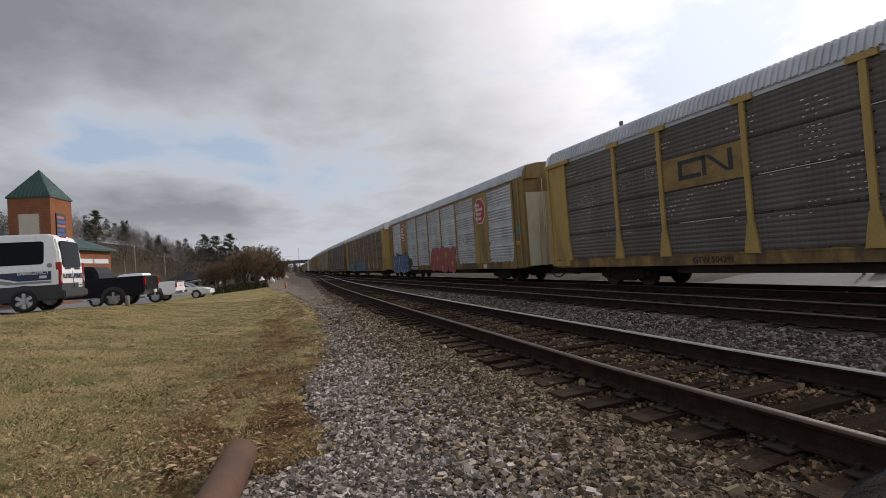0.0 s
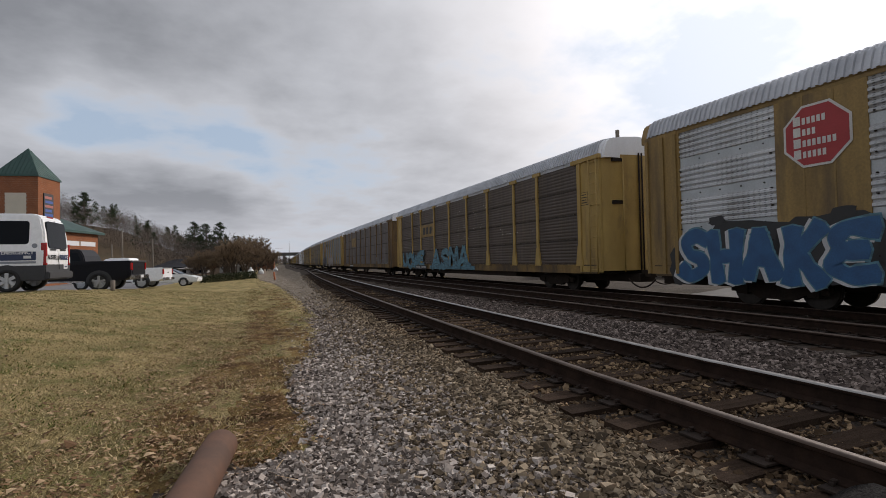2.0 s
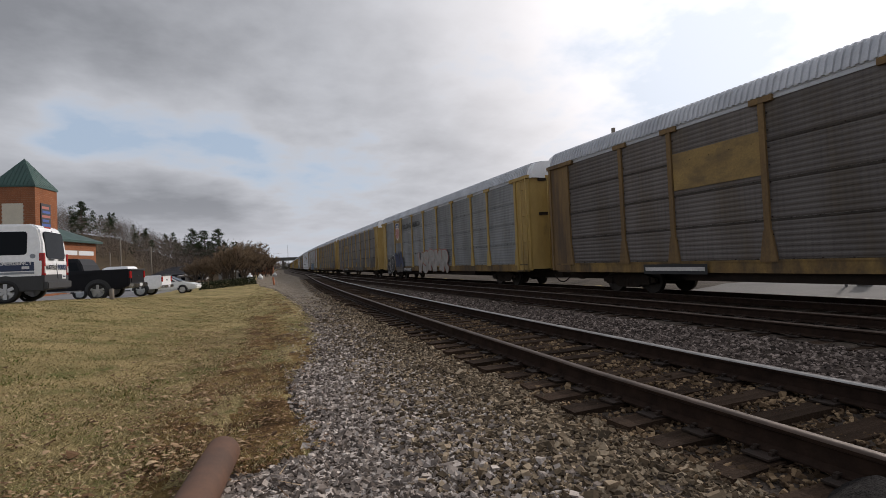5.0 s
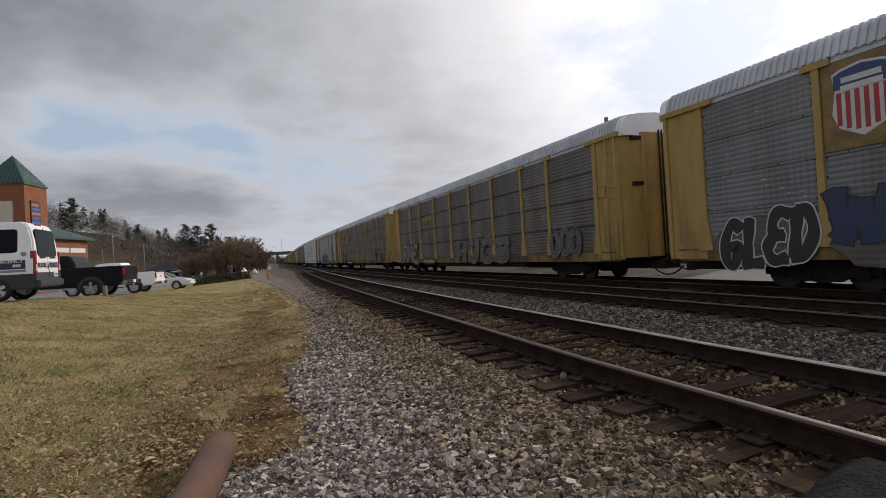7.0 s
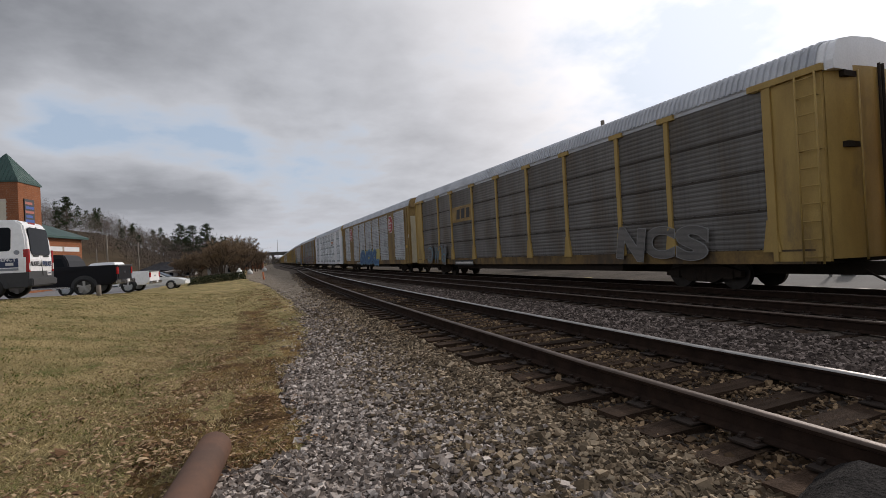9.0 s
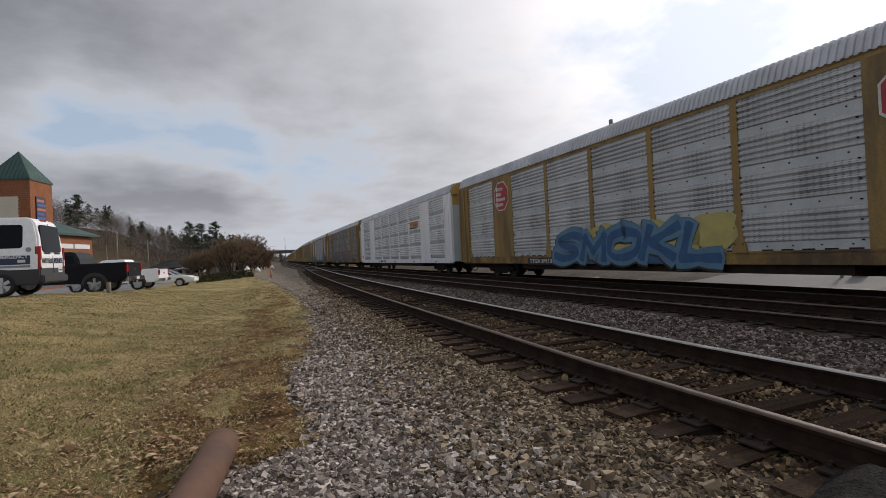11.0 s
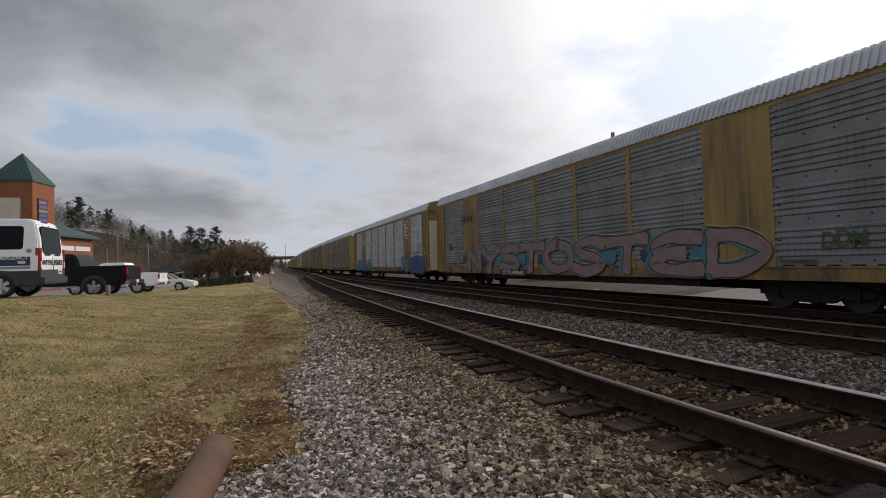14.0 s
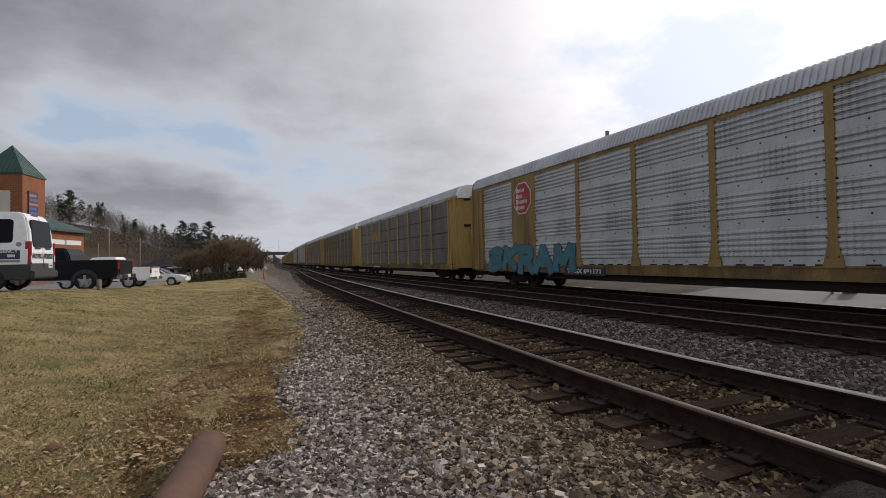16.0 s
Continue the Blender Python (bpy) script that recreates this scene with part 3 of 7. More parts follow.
def ribbed_mesh(name, width, material, bold):
    """A wall panel with level ribs between flat bands; local y from 0 to width, outside faces -x."""
    prof, flat = [], []
    z = PANEL_LO
    if bold:
        for band in range(4):
            flat.append(len(prof))
            prof += [(-0.004, z), (-0.004, z + 0.235)]
            z += 0.24
            for r in range(5):
                prof += [(0.0, z), (-0.036, z + 0.03), (-0.036, z + 0.085), (0.0, z + 0.112)]
                z += 0.148
        prof.append((0.0, PANEL_HI))
    else:
        for band in range(4):
            flat.append(len(prof))
            prof += [(-0.022, z), (-0.022, z + 0.04), (0.004, z + 0.045)]
            z += 0.06
            for r in range(7):
                prof += [(0.0, z), (-0.009, z + 0.03), (-0.009, z + 0.075), (0.0, z + 0.105)]
                z += 0.132
        prof.append((0.0, PANEL_HI))
    verts, faces, slots = [], [], []
    for y in (0.0, width):
        verts += [(x, y, zz) for x, zz in prof]
    n = len(prof)
    for i in range(n - 1):
        faces.append((i, i + 1, n + i + 1, n + i))
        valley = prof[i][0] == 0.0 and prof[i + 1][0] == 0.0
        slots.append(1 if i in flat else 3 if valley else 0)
    b = len(verts)
    verts += [(0.05, 0, PANEL_LO), (0.05, 0, PANEL_HI), (0.05, width, PANEL_HI), (0.05, width, PANEL_LO)]
    faces.append((b, b + 1, b + 2, b + 3))
    slots.append(0)
    # drain slots along the foot, fixing bolts up the sides and along the seams
    def stud(y0, y1, z0, z1, out):
        k = len(verts)
        verts.extend([(out, y0, z0), (out, y0, z1), (out, y1, z1), (out, y1, z0), (0, y0, z0), (0, y0, z1), (0, y1, z1), (0, y1, z0)])
        faces.extend([(k, k + 1, k + 2, k + 3), (k, k + 4, k + 5, k + 1), (k + 3, k + 2, k + 6, k + 7), (k + 1, k + 5, k + 6, k + 2), (k, k + 3, k + 7, k + 4)])
        slots.extend([2] * 5)
    if bold:
        y = 0.12
        while y < width - 0.4:
            stud(y, y + 0.28, PANEL_LO + 0.02, PANEL_LO + 0.055, -0.012)
            y += 0.48
    for band in range(4):
        zz = PANEL_LO + (0.12 if bold else 0.02) + band * 0.98
        for q in range(int(width / 0.62)):
            stud(0.3 + q * 0.62, 0.325 + q * 0.62, zz, zz + 0.03, -0.035)
    for q in range(9):
        for yy in (0.10, width - 0.13):
            stud(yy, yy + 0.03, PANEL_LO + 0.2 + q * 0.43, PANEL_LO + 0.23 + q * 0.43, -0.062 if bold else -0.03)
    me = raw_mesh(name, verts, faces, material)
    me.materials.append(BAND_PAINT[material.name])
    me.materials.append(GRIME)
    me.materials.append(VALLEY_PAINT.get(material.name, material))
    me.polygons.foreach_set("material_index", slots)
    return me


def cached(fn):
    store = {}

    def get(*key):
        if key not in store:
            store[key] = fn(*key)
        return store[key]
    return get


@cached
def post_mesh(kind, material):
    bm = fresh()
    if kind == "proud":
        box(bm, -0.075, 0.0, -0.075, 0.075, PANEL_LO - 0.02, PANEL_HI)
        box(bm, -0.09, 0.0, -0.30, 0.30, PANEL_HI - 0.04, PANEL_HI + 0.11)
        prism(bm, [(-0.10, PANEL_LO + 0.75), (0.10, PANEL_LO + 0.75), (0.22, PANEL_LO - 0.03), (-0.22, PANEL_LO - 0.03)], 0, -0.085, -0.01)
    else:
        box(bm, -0.045, 0.0, -0.10, 0.10, PANEL_LO, PANEL_HI)
        prism(bm, [(-0.10, PANEL_LO + 0.55), (0.10, PANEL_LO + 0.55), (0.22, PANEL_LO - 0.02), (-0.22, PANEL_LO - 0.02)], 0, -0.055, -0.005)
    return mesh_of("post", bm, material)


@cached
def sill_mesh(material):
    bm = fresh()
    box(bm, -0.03, 0.14, 0.35, BODY - 0.35, 0.74, PANEL_LO)
    box(bm, -0.05, 0.16, 0.35, BODY - 0.35, PANEL_LO - 0.025, PANEL_LO + 0.02)
    return mesh_of("side_sill", bm, material)


@cached
def under_mesh(name, x, y0, z0, z1):
    bm = fresh()
    box(bm, -x, x, y0, BODY - y0, z0, z1)
    return mesh_of(name, bm, GRIME)


@cached
def coupler_mesh():
    bm = fresh()
    box(bm, -0.14, 0.14, -0.22, 0.22, 0.60, 0.86)
    return mesh_of("coupler", bm, GRIME, 0.03)


@cached
def rail_mesh(material):
    bm = fresh()
    box(bm, -0.02, 0.12, 0.1, BODY - 0.1, PANEL_HI, EAVE)
    box(bm, -0.04, 0.10, 0.1, BODY - 0.1, EAVE - 0.045, EAVE)
    return mesh_of("top_chord", bm, material)


@cached
def plate_wall(width, material):
    bm = fresh()
    box(bm, -0.04, 0.05, 0, width, PANEL_LO, PANEL_HI)
    return mesh_of("plate", bm, material)


@cached
def batten_mesh(material):
    bm = fresh()
    box(bm, -0.05, 0.0, -0.02, 0.02, PANEL_LO, PANEL_HI)
    return mesh_of("batten", bm, material)


@cached
def corner_mesh(material, bold):
    """Side wall of the end bay."""
    bm = fresh()
    box(bm, -0.045, 0.05, 0.06, 1.3, 0.80, PANEL_HI + 0.1)
    return mesh_of("end_bay", bm, material, 0.012)


@cached
def end_post_mesh(material, top):
    bm = fresh()
    box(bm, -0.10, -0.045, -0.05, 0.06, 0.82, top)
    return mesh_of("end_post", bm, material, 0.008)


@cached
def end_cap_mesh(material):
    bm = fresh()
    box(bm, -0.12, 0.0, 0.0, 1.7, PANEL_HI - 0.02, PANEL_HI + 0.13)
    return mesh_of("end_cap", bm, material, 0.01)


@cached
def rod_mesh(material, r, z0, z1):
    bm = fresh()
    tube(bm, (0, 0, z0), (0, 0, z1), r, 6)
    return mesh_of("door_rod", bm, material)


@cached
def step_mesh():
    bm = fresh()
    box(bm, -0.36, 0.36, -0.08, 0.05, 0, 0.13)
    return mesh_of("door_slot", bm, GRIME, 0.01)


@cached
def ladder_mesh(material):
    bm = fresh()
    for y in (0.0, 0.42):
        tube(bm, (-0.16, y, 0.75), (-0.16, y, PANEL_HI), 0.022, 6)
    for i in range(11):
        z = 0.9 + i * 0.4
        tube(bm, (-0.16, 0, z), (-0.16, 0.42, z), 0.014, 6)
        if i % 3 == 0:
            tube(bm, (-0.16, 0, z), (0.0, 0, z), 0.014, 5)
            tube(bm, (-0.16, 0.42, z), (0.0, 0.42, z), 0.014, 5)
    return mesh_of("ladder", bm, material)


@cached
def door_mesh(material, lo=0.85, hi=5.12):
    """One leaf of the bowed end doors: outside faces -y, hinged at x = -1.5, meeting at 0."""
    bm = fresh()
    n = 6
    for i in range(n):
        x0, x1 = -1.5 + 1.49 * i / n, -1.5 + 1.49 * (i + 1) / n
        y0, y1 = 0.05 - 0.30 * (1 - (x0 / 1.5) ** 2), 0.05 - 0.30 * (1 - (x1 / 1.5) ** 2)
        v = [bm.verts.new(c) for c in ((x0, y0, lo), (x1, y1, lo), (x1, y1, hi), (x0, y0, hi), (x0, y0 + 0.06, lo), (x1, y1 + 0.06, lo), (x1, y1 + 0.06, hi), (x0, y0 + 0.06, hi))]
        for f in ((0, 1, 2, 3), (7, 6, 5, 4), (0, 4, 5, 1), (3, 2, 6, 7)):
            bm.faces.new([v[k] for k in f])
    bmesh.ops.remove_doubles(bm, verts=bm.verts[:], dist=0.0005)
    return mesh_of("end_door", bm, material)


@cached
def gable_mesh(material):
    bm = fresh()
    pts = [(-1.57, 5.0), (-1.57, 5.20), (-1.49, 5.46), (-1.42, 5.59), (-1.31, 5.67), (-0.8, 5.78), (0, 5.84), (0.8, 5.78), (1.31, 5.67), (1.42, 5.59), (1.49, 5.46), (1.57, 5.20), (1.57, 5.0)]
    prism(bm, pts, 1, 0.0, 0.2)
    prism(bm, [(x * 0.96, z) for x, z in pts], 1, -0.16, 0.0)
    return mesh_of("end_gable", bm, material)


@cached
def hose_mesh(x0, sag, r):
    bm = fresh()
    if r:
        last = None
        for i in range(13):
            u = -1 + i / 6
            p = Vector((x0 + 0.1 * u, u * 0.75, 0.55 - sag * (1 - u * u)))
            if last is not None:
                tube(bm, last, p, r, 6, caps=False)
            last = p
    return mesh_of("brake_hose", bm, GRIME)


@cached
def wheel_mesh():
    bm = fresh()
    for s in (-1, 1):
        tube(bm, (s * 0.69, 0, 0), (s * 0.82, 0, 0), 0.42, 28)
        tube(bm, (s * 0.66, 0, 0), (s * 0.69, 0, 0), 0.445, 28)
        tube(bm, (s * 0.82, 0, 0), (s * 0.87, 0, 0), 0.14, 14)
    tube(bm, (-0.9, 0, 0), (0.9, 0, 0), 0.08, 10)
    return mesh_of("wheelset", bm, WHEEL_STEEL)


@cached
def bogie_mesh():
    bm = fresh()
    for s in (-1, 1):
        x0, x1 = sorted((s * 0.92, s * 1.06))
        prism(bm, [(-1.25, 0.36), (-1.25, 0.52), (-0.6, 0.68), (0.6, 0.68), (1.25, 0.52), (1.25, 0.36), (0.7, 0.34), (0.45, 0.2), (-0.45, 0.2), (-0.7, 0.34)], 0, x0, x1)
        for y in (-0.16, 0.0, 0.16):
            tube(bm, (s * 1.0, y, 0.24), (s * 1.0, y, 0.5), 0.07, 8)
        for y in (-0.89, 0.89):
            box(bm, min(s * 0.9, s * 1.12), max(s * 0.9, s * 1.12), y - 0.15, y + 0.15, 0.3, 0.55)
    box(bm, -0.95, 0.95, -0.2, 0.2, 0.45, 0.72)
    return mesh_of("bogie", bm, GRIME)


BAND_PAINT = {}
for sheet_paint, band in ((DARK_PANEL, SEAM_DARK), (BROWN_PANEL, SEAM_DARK), (GREY_PANEL, SEAM_DARK), (MAUVE_PANEL, SEAM_DARK), (LIGHT_PANEL, BAND_GREY), (SILVER_PANEL, BAND_BLUE), (BRIGHT_PANEL, BAND_GREEN)):
    BAND_PAINT[sheet_paint.name] = band
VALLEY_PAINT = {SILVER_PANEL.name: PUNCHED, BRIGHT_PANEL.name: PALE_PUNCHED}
ROOFS = {}
PANELS = {}
POSTS_A = (1.3, 4.3, 6.4, 9.3, 12.05, 14.85, 17.6, 20.5, 22.6, 25.6)
EDGES_B = (6.2, 9.1, 12.0, 14.9, 17.8, 20.7)


def wagon(kind, panel, frame_paint, words, end_paint=None, post_paint=None):
    car = tagged(new("auto_carrier_wagon"), words, "railway wagon", "wagons of the passing train")
    end_paint = end_paint or (frame_paint if kind == "B" else BRIGHT_YELLOW)
    bold = kind == "B"
    if "r" not in ROOFS:
        ROOFS["r"] = roof_mesh("roof", ROOF_SHEET)
    put("roof", ROOFS["r"], car, None, "corrugated galvanised roof")
    put("floor_pan", under_mesh("floor_pan", 1.45, 0.3, 0.72, 0.80), car)
    put("centre_sill", under_mesh("centre_sill", 0.35, -0.5, 0.42, 0.718), car)
    put("side_skirt", under_mesh("side_skirt", 1.40, 6.6, 0.50, 0.716), car)
    for y in (-0.6, BODY + 0.6):
        put("coupler", coupler_mesh(), car, Matrix.Translation((0, y, 0)))
    for side in (Matrix.Identity(4), OTHER_SIDE):
        base = side @ Matrix.Translation((-HALF, 0, 0))
        put("side_sill", sill_mesh(DIRTY_SILL if frame_paint is YELLOW else frame_paint), car, base)
        put("top_chord", rail_mesh(frame_paint if bold else ROOF_SHEET), car, base)
        spans = [(1.3, 4.25)] + list(zip(EDGES_B, EDGES_B[1:])) + [(22.65, 25.6)] if bold else list(zip(POSTS_A, POSTS_A[1:]))
        for a, b in spans:
            key = (round(b - a, 2), panel.name, bold)
            if key not in PANELS:
                PANELS[key] = ribbed_mesh("panel", b - a, panel, bold)
            put("panel", PANELS[key], car, base @ Matrix.Translation((0, a, 0)))
        for y in ((1.3, *EDGES_B[1:-1], 25.6) if bold else POSTS_A):
            put("post", post_mesh("flush" if bold else "proud", frame_paint if bold else post_paint or BRIGHT_YELLOW), car, base @ Matrix.Translation((0, y, 0)))
        if bold:
            for y in (4.25, 20.7):
                plate = put("plate", plate_wall(1.95, frame_paint), car, base @ Matrix.Translation((0, y, 0)))
                for q in (0.65, 1.3):
                    put("batten", batten_mesh(frame_paint), plate, Matrix.Translation((0, q, 0)))
        w = 1.3
        for y0 in (0, BODY - w - 0.06):
            put("end_bay", corner_mesh(end_paint, bold), car, base @ Matrix.Translation((0, y0, 0)))
            for y in ((0.1, 0.58, w - 0.1) if bold else (w - 0.10,)):
                put("end_post", end_post_mesh(end_paint, PANEL_HI + (0.0 if bold else 0.12)), car, base @ Matrix.Translation((0, y0 + y, 0)))
            if not bold:
                put("end_cap", end_cap_mesh(end_paint), car, base @ Matrix.Translation((0, 0 if y0 == 0 else BODY - 1.7, 0)))
        if not bold:
            put("ladder", ladder_mesh(end_paint), car, base @ Matrix.Translation((0, 0.12, 0)))
        # the end doors and the gable belong to one end each
        cream = bold
        leaf_paint, head_paint = (CREAM_DOOR, end_paint) if frame_paint is YELLOW else (BAND_GREEN, BRIGHT_YELLOW)
        for leaf in (side, side @ Matrix.Diagonal((-1, 1, 1, 1))):
            if bold:
                door = put("end_door", door_mesh(leaf_paint, 0.85, 4.36), car, leaf, "pale lower end door")
                put("door_head", door_mesh(head_paint, 4.362, 5.12), door)
            else:
                put("end_door", door_mesh(end_paint), car, leaf)
        for s in (-1, 1):
            put("door_rod", rod_mesh(SEAM_DARK if cream else GRIME, 0.02 if cream else 0.03, 0.8, 5.2), car, side @ Matrix.Translation((s * 0.07, -0.29, 0)))
            put("door_rod", rod_mesh(leaf_paint if cream else end_paint, 0.022, 0.8, 5.0), car, side @ Matrix.Translation((s * 0.75, -0.22, 0)))
            for z in (() if bold else (3.3, 4.86)):
                put("door_slot", step_mesh(), car, side @ Matrix.Translation((s * 0.8, -0.10, z)))
            for q in (range(4) if bold else ()):
                put("door_rib", rod_mesh(leaf_paint if cream else end_paint, 0.022, 0.86, 4.35), car, side @ Matrix.Translation((s * (0.35 + 0.32 * q), -0.27 + 0.032 * q * q, 0)))
        put("end_gable", gable_mesh(WHITE_PAINT if not bold else head_paint), car, side)
    for hose in ((-0.55, 0.30, 0.028), (0.5, 0.22, 0.022)):
        put("brake_hose", hose_mesh(*hose), car, Matrix.Translation((0, -0.78, 0)))
    for y in (3.8, BODY - 3.8):
        bogie = put("bogie", bogie_mesh(), car, Matrix.Translation((0, y, 0)))
        for w in (-0.89, 0.89):
            put("wheelset", wheel_mesh(), bogie, Matrix.Translation((0, w, 0.42)))
    return car


# car number, kind, panels, frame, words
CARS = []


def add_wagon(n, kind, panel, paint, words, end_paint=None, post_paint=None):
    car = wagon(kind, panel, paint, words, end_paint, post_paint)
    CARS.append((n, car))
    return car


SLACK = {0: -0.4, 1: -0.1, 2: 0.35, 3: 0.4, 4: 0.3, 5: 0.5, 6: 0.4, 7: 0.1, 8: -0.4, 9: -0.75, 10: -0.7, 11: -0.3}     # play in the couplings


def wagon_at(n, t):
    """Pose of wagon n: its two bogies lie on the curved line."""
    y = 20.4 + PITCH * (n - 1) - SPEED * t + SLACK.get(n, 0.0)
    x0, z0 = TRACKS[2]
    a, b = y + 4.3, y + BODY - 4.3
    xa, xb = x0 + bend(a), x0 + bend(b)
    turn = math.atan2(xb - xa, b - a)
    return Matrix.Translation((xa - 4.3 * math.sin(turn), y, z0)) @ Matrix.Rotation(-turn, 4, "Z")


DULL_GREY = "faded yellow auto carrier wagon with dull grey ribbed panels"
BROWN = "weathered yellow auto carrier wagon with rust-brown perforated panels"
SILVER = "yellow auto carrier wagon with silver ribbed panels"
c0 = add_wagon(0, "A", DARK_PANEL, YELLOW, "weathered yellow auto carrier wagon with charcoal perforated panels")
c1 = add_wagon(1, "B", SILVER_PANEL, YELLOW, "yellow auto carrier wagon with silver panels and painted letters")
c2 = add_wagon(2, "A", BROWN_PANEL, YELLOW, "weathered yellow auto carrier wagon with brown panels, pale blue scrawl")
c3 = add_wagon(3, "A", MAUVE_PANEL, YELLOW, "grimy yellow auto carrier wagon with dull grey-brown panels", RUSTY_YELLOW, RUSTY_YELLOW)
c4 = add_wagon(4, "A", LIGHT_PANEL, YELLOW, "yellow auto carrier wagon with pale grey panels and shield emblem")
c5 = add_wagon(5, "A", GREY_PANEL, YELLOW, DULL_GREY)
c6 = add_wagon(6, "A", GREY_PANEL, YELLOW, DULL_GREY)
c7 = add_wagon(7, "B", SILVER_PANEL, YELLOW, "yellow auto carrier wagon with silver panels and blue scrawl")
c8 = add_wagon(8, "B", BRIGHT_PANEL, WHITE_PAINT, "white auto carrier wagon with silver ribbed panels")
c9 = add_wagon(9, "B", LIGHT_PANEL, YELLOW, "yellow auto carrier wagon with grey panels and large pink lettering")
c10 = add_wagon(10, "B", SILVER_PANEL, YELLOW, "yellow auto carrier wagon with silver panels and teal scrawl")
c11 = add_wagon(11, "A", GREY_PANEL, YELLOW, DULL_GREY)
for n in range(12, 25):
    kind, panel = (("A", BROWN_PANEL), ("A", GREY_PANEL), ("B", SILVER_PANEL), ("A", GREY_PANEL))[(n * 7 + n // 3) % 4]
    add_wagon(n, kind, panel, YELLOW, {"B": SILVER}.get(kind, BROWN if panel is BROWN_PANEL else DULL_GREY))

# ---------------------------------------------------------------- vehicles
CAR_WHITE = plain("white_car_paint", (0.86, 0.86, 0.87), 0.35, coat=0.5)
CAR_SILVER = plain("silver_white_car_paint", (0.70, 0.70, 0.68), 0.35, coat=0.5)
CAR_BLACK = plain("black_car_paint", (0.006, 0.006, 0.009), 0.45)
CAR_BLACK.node_tree.nodes["Principled BSDF"].inputs["Specular IOR Level"].default_value = 0.2
TRIM = plain("charcoal_plastic", (0.035, 0.036, 0.04), 0.6)
WINDOW = glass("tinted_window", (0.012, 0.014, 0.017))
RUBBER = plain("tyre_rubber", (0.016, 0.016, 0.017), 0.85)
ALLOY = plain("silver_alloy", (0.50, 0.51, 0.53), 0.35, 0.7)
CHROME = plain("chrome", (0.72, 0.72, 0.73), 0.18, 1.0)
RED_LENS = plain("red_lamp_lens", (0.33, 0.012, 0.012), 0.25)
CLEAR_LENS = plain("clear_lamp_lens", (0.62, 0.62, 0.6), 0.15)
NAVY = plain("navy_decal", (0.02, 0.035, 0.09), 0.4)
GREY_DECAL = plain("grey_decal", (0.25, 0.27, 0.31), 0.4)
BLACK_INK = plain("black_ink", (0.015, 0.015, 0.017), 0.5)
PLATE_WHITE = plain("pale_enamel", (0.65, 0.65, 0.66), 0.4)


def hull(bm, outline, width, top_z=None, top_width=None):
    """A side outline of (x, z) drawn across the width; points above top_z draw in towards top_width."""
    rows = []
    zmax = max(z for _, z in outline)
    for s in (1, -1):
        row = []
        for x, z in outline:
            w = width / 2
            if top_z is not None and z > top_z:
                w += (top_width / 2 - w) * (z - top_z) / (zmax - top_z)
            row.append(bm.verts.new((x, s * w, z)))
        rows.append(row)
    n = len(outline)
    for i in range(n):
        bm.faces.new((rows[0][i], rows[0][(i + 1) % n], rows[1][(i + 1) % n], rows[1][i]))
    bm.faces.new(rows[0][::-1])
    bm.faces.new(rows[1])
    bmesh.ops.recalc_face_normals(bm, faces=bm.faces[:])
    return rows


@cached
def tyre_mesh(r, w):
    bm = fresh()
    n = 26
    prof = [(r * 0.70, -w / 2), (r * 0.93, -w / 2), (r, -w / 2 + 0.035), (r, w / 2 - 0.035), (r * 0.93, w / 2), (r * 0.70, w / 2)]
    rings = [[bm.verts.new((a * math.cos(2 * math.pi * i / n), b, a * math.sin(2 * math.pi * i / n))) for i in range(n)] for a, b in prof]
    for p in range(len(prof)):
        q = (p + 1) % len(prof)
        for i in range(n):
            bm.faces.new((rings[p][i], rings[p][(i + 1) % n], rings[q][(i + 1) % n], rings[q][i])).smooth = True
    bmesh.ops.recalc_face_normals(bm, faces=bm.faces[:])
    return mesh_of("tyre", bm, RUBBER)


@cached
def rim_mesh(r, w, spokes):
    bm = fresh()
    tube(bm, (0, -w / 2 + 0.05, 0), (0, w / 2 - 0.05, 0), r * 0.71, 24, caps=False)
    tube(bm, (0, -0.02, 0), (0, 0.02, 0), r * 0.70, 24)
    for s in (-1, 1):
        y = s * (w / 2 - 0.03)
        tube(bm, (0, y - 0.02, 0), (0, y + 0.02, 0), r * 0.16, 12)
        for k in range(spokes):
            a = 2 * math.pi * k / spokes
            vs = box(bm, -0.05, 0.05, y - 0.018, y + 0.012, r * 0.1, r * 0.71)
            bmesh.ops.rotate(bm, cent=(0, 0, 0), matrix=Matrix.Rotation(a, 3, "Y"), verts=vs)
    return mesh_of("rim", bm, ALLOY)


def wheels(car, axles, track, r, w=0.24, spokes=6):
    for x in axles:
        for s in (-1, 1):
            wheel = put("wheel", tyre_mesh(r, w), car, Matrix.Translation((x, s * (track / 2 - w / 2 + 0.07), r)), "black rubber tyre")
            put("rim", rim_mesh(r, w, spokes), wheel, None, "silver spoked rim")


def side_shape(name, car, outline, y, thick, material, label="", both=True):
    """A flat shape of (x, z) points standing proud of the flank at +-y."""
    for s in ((1, -1) if both else (1,)):
        bm = fresh()
        prism(bm, outline, 1, min(s * y, s * (y + thick)), max(s * y, s * (y + thick)))
        part(name, bm, material, car, label)


def rear_shape(name, car, outline, x, thick, material, label=""):
    """A flat shape of (y, z) points standing proud of the tail or nose at x."""
    bm = fresh()
    prism(bm, outline, 0, min(x, x + thick), max(x, x + thick))
    return part(name, bm, material, car, label)


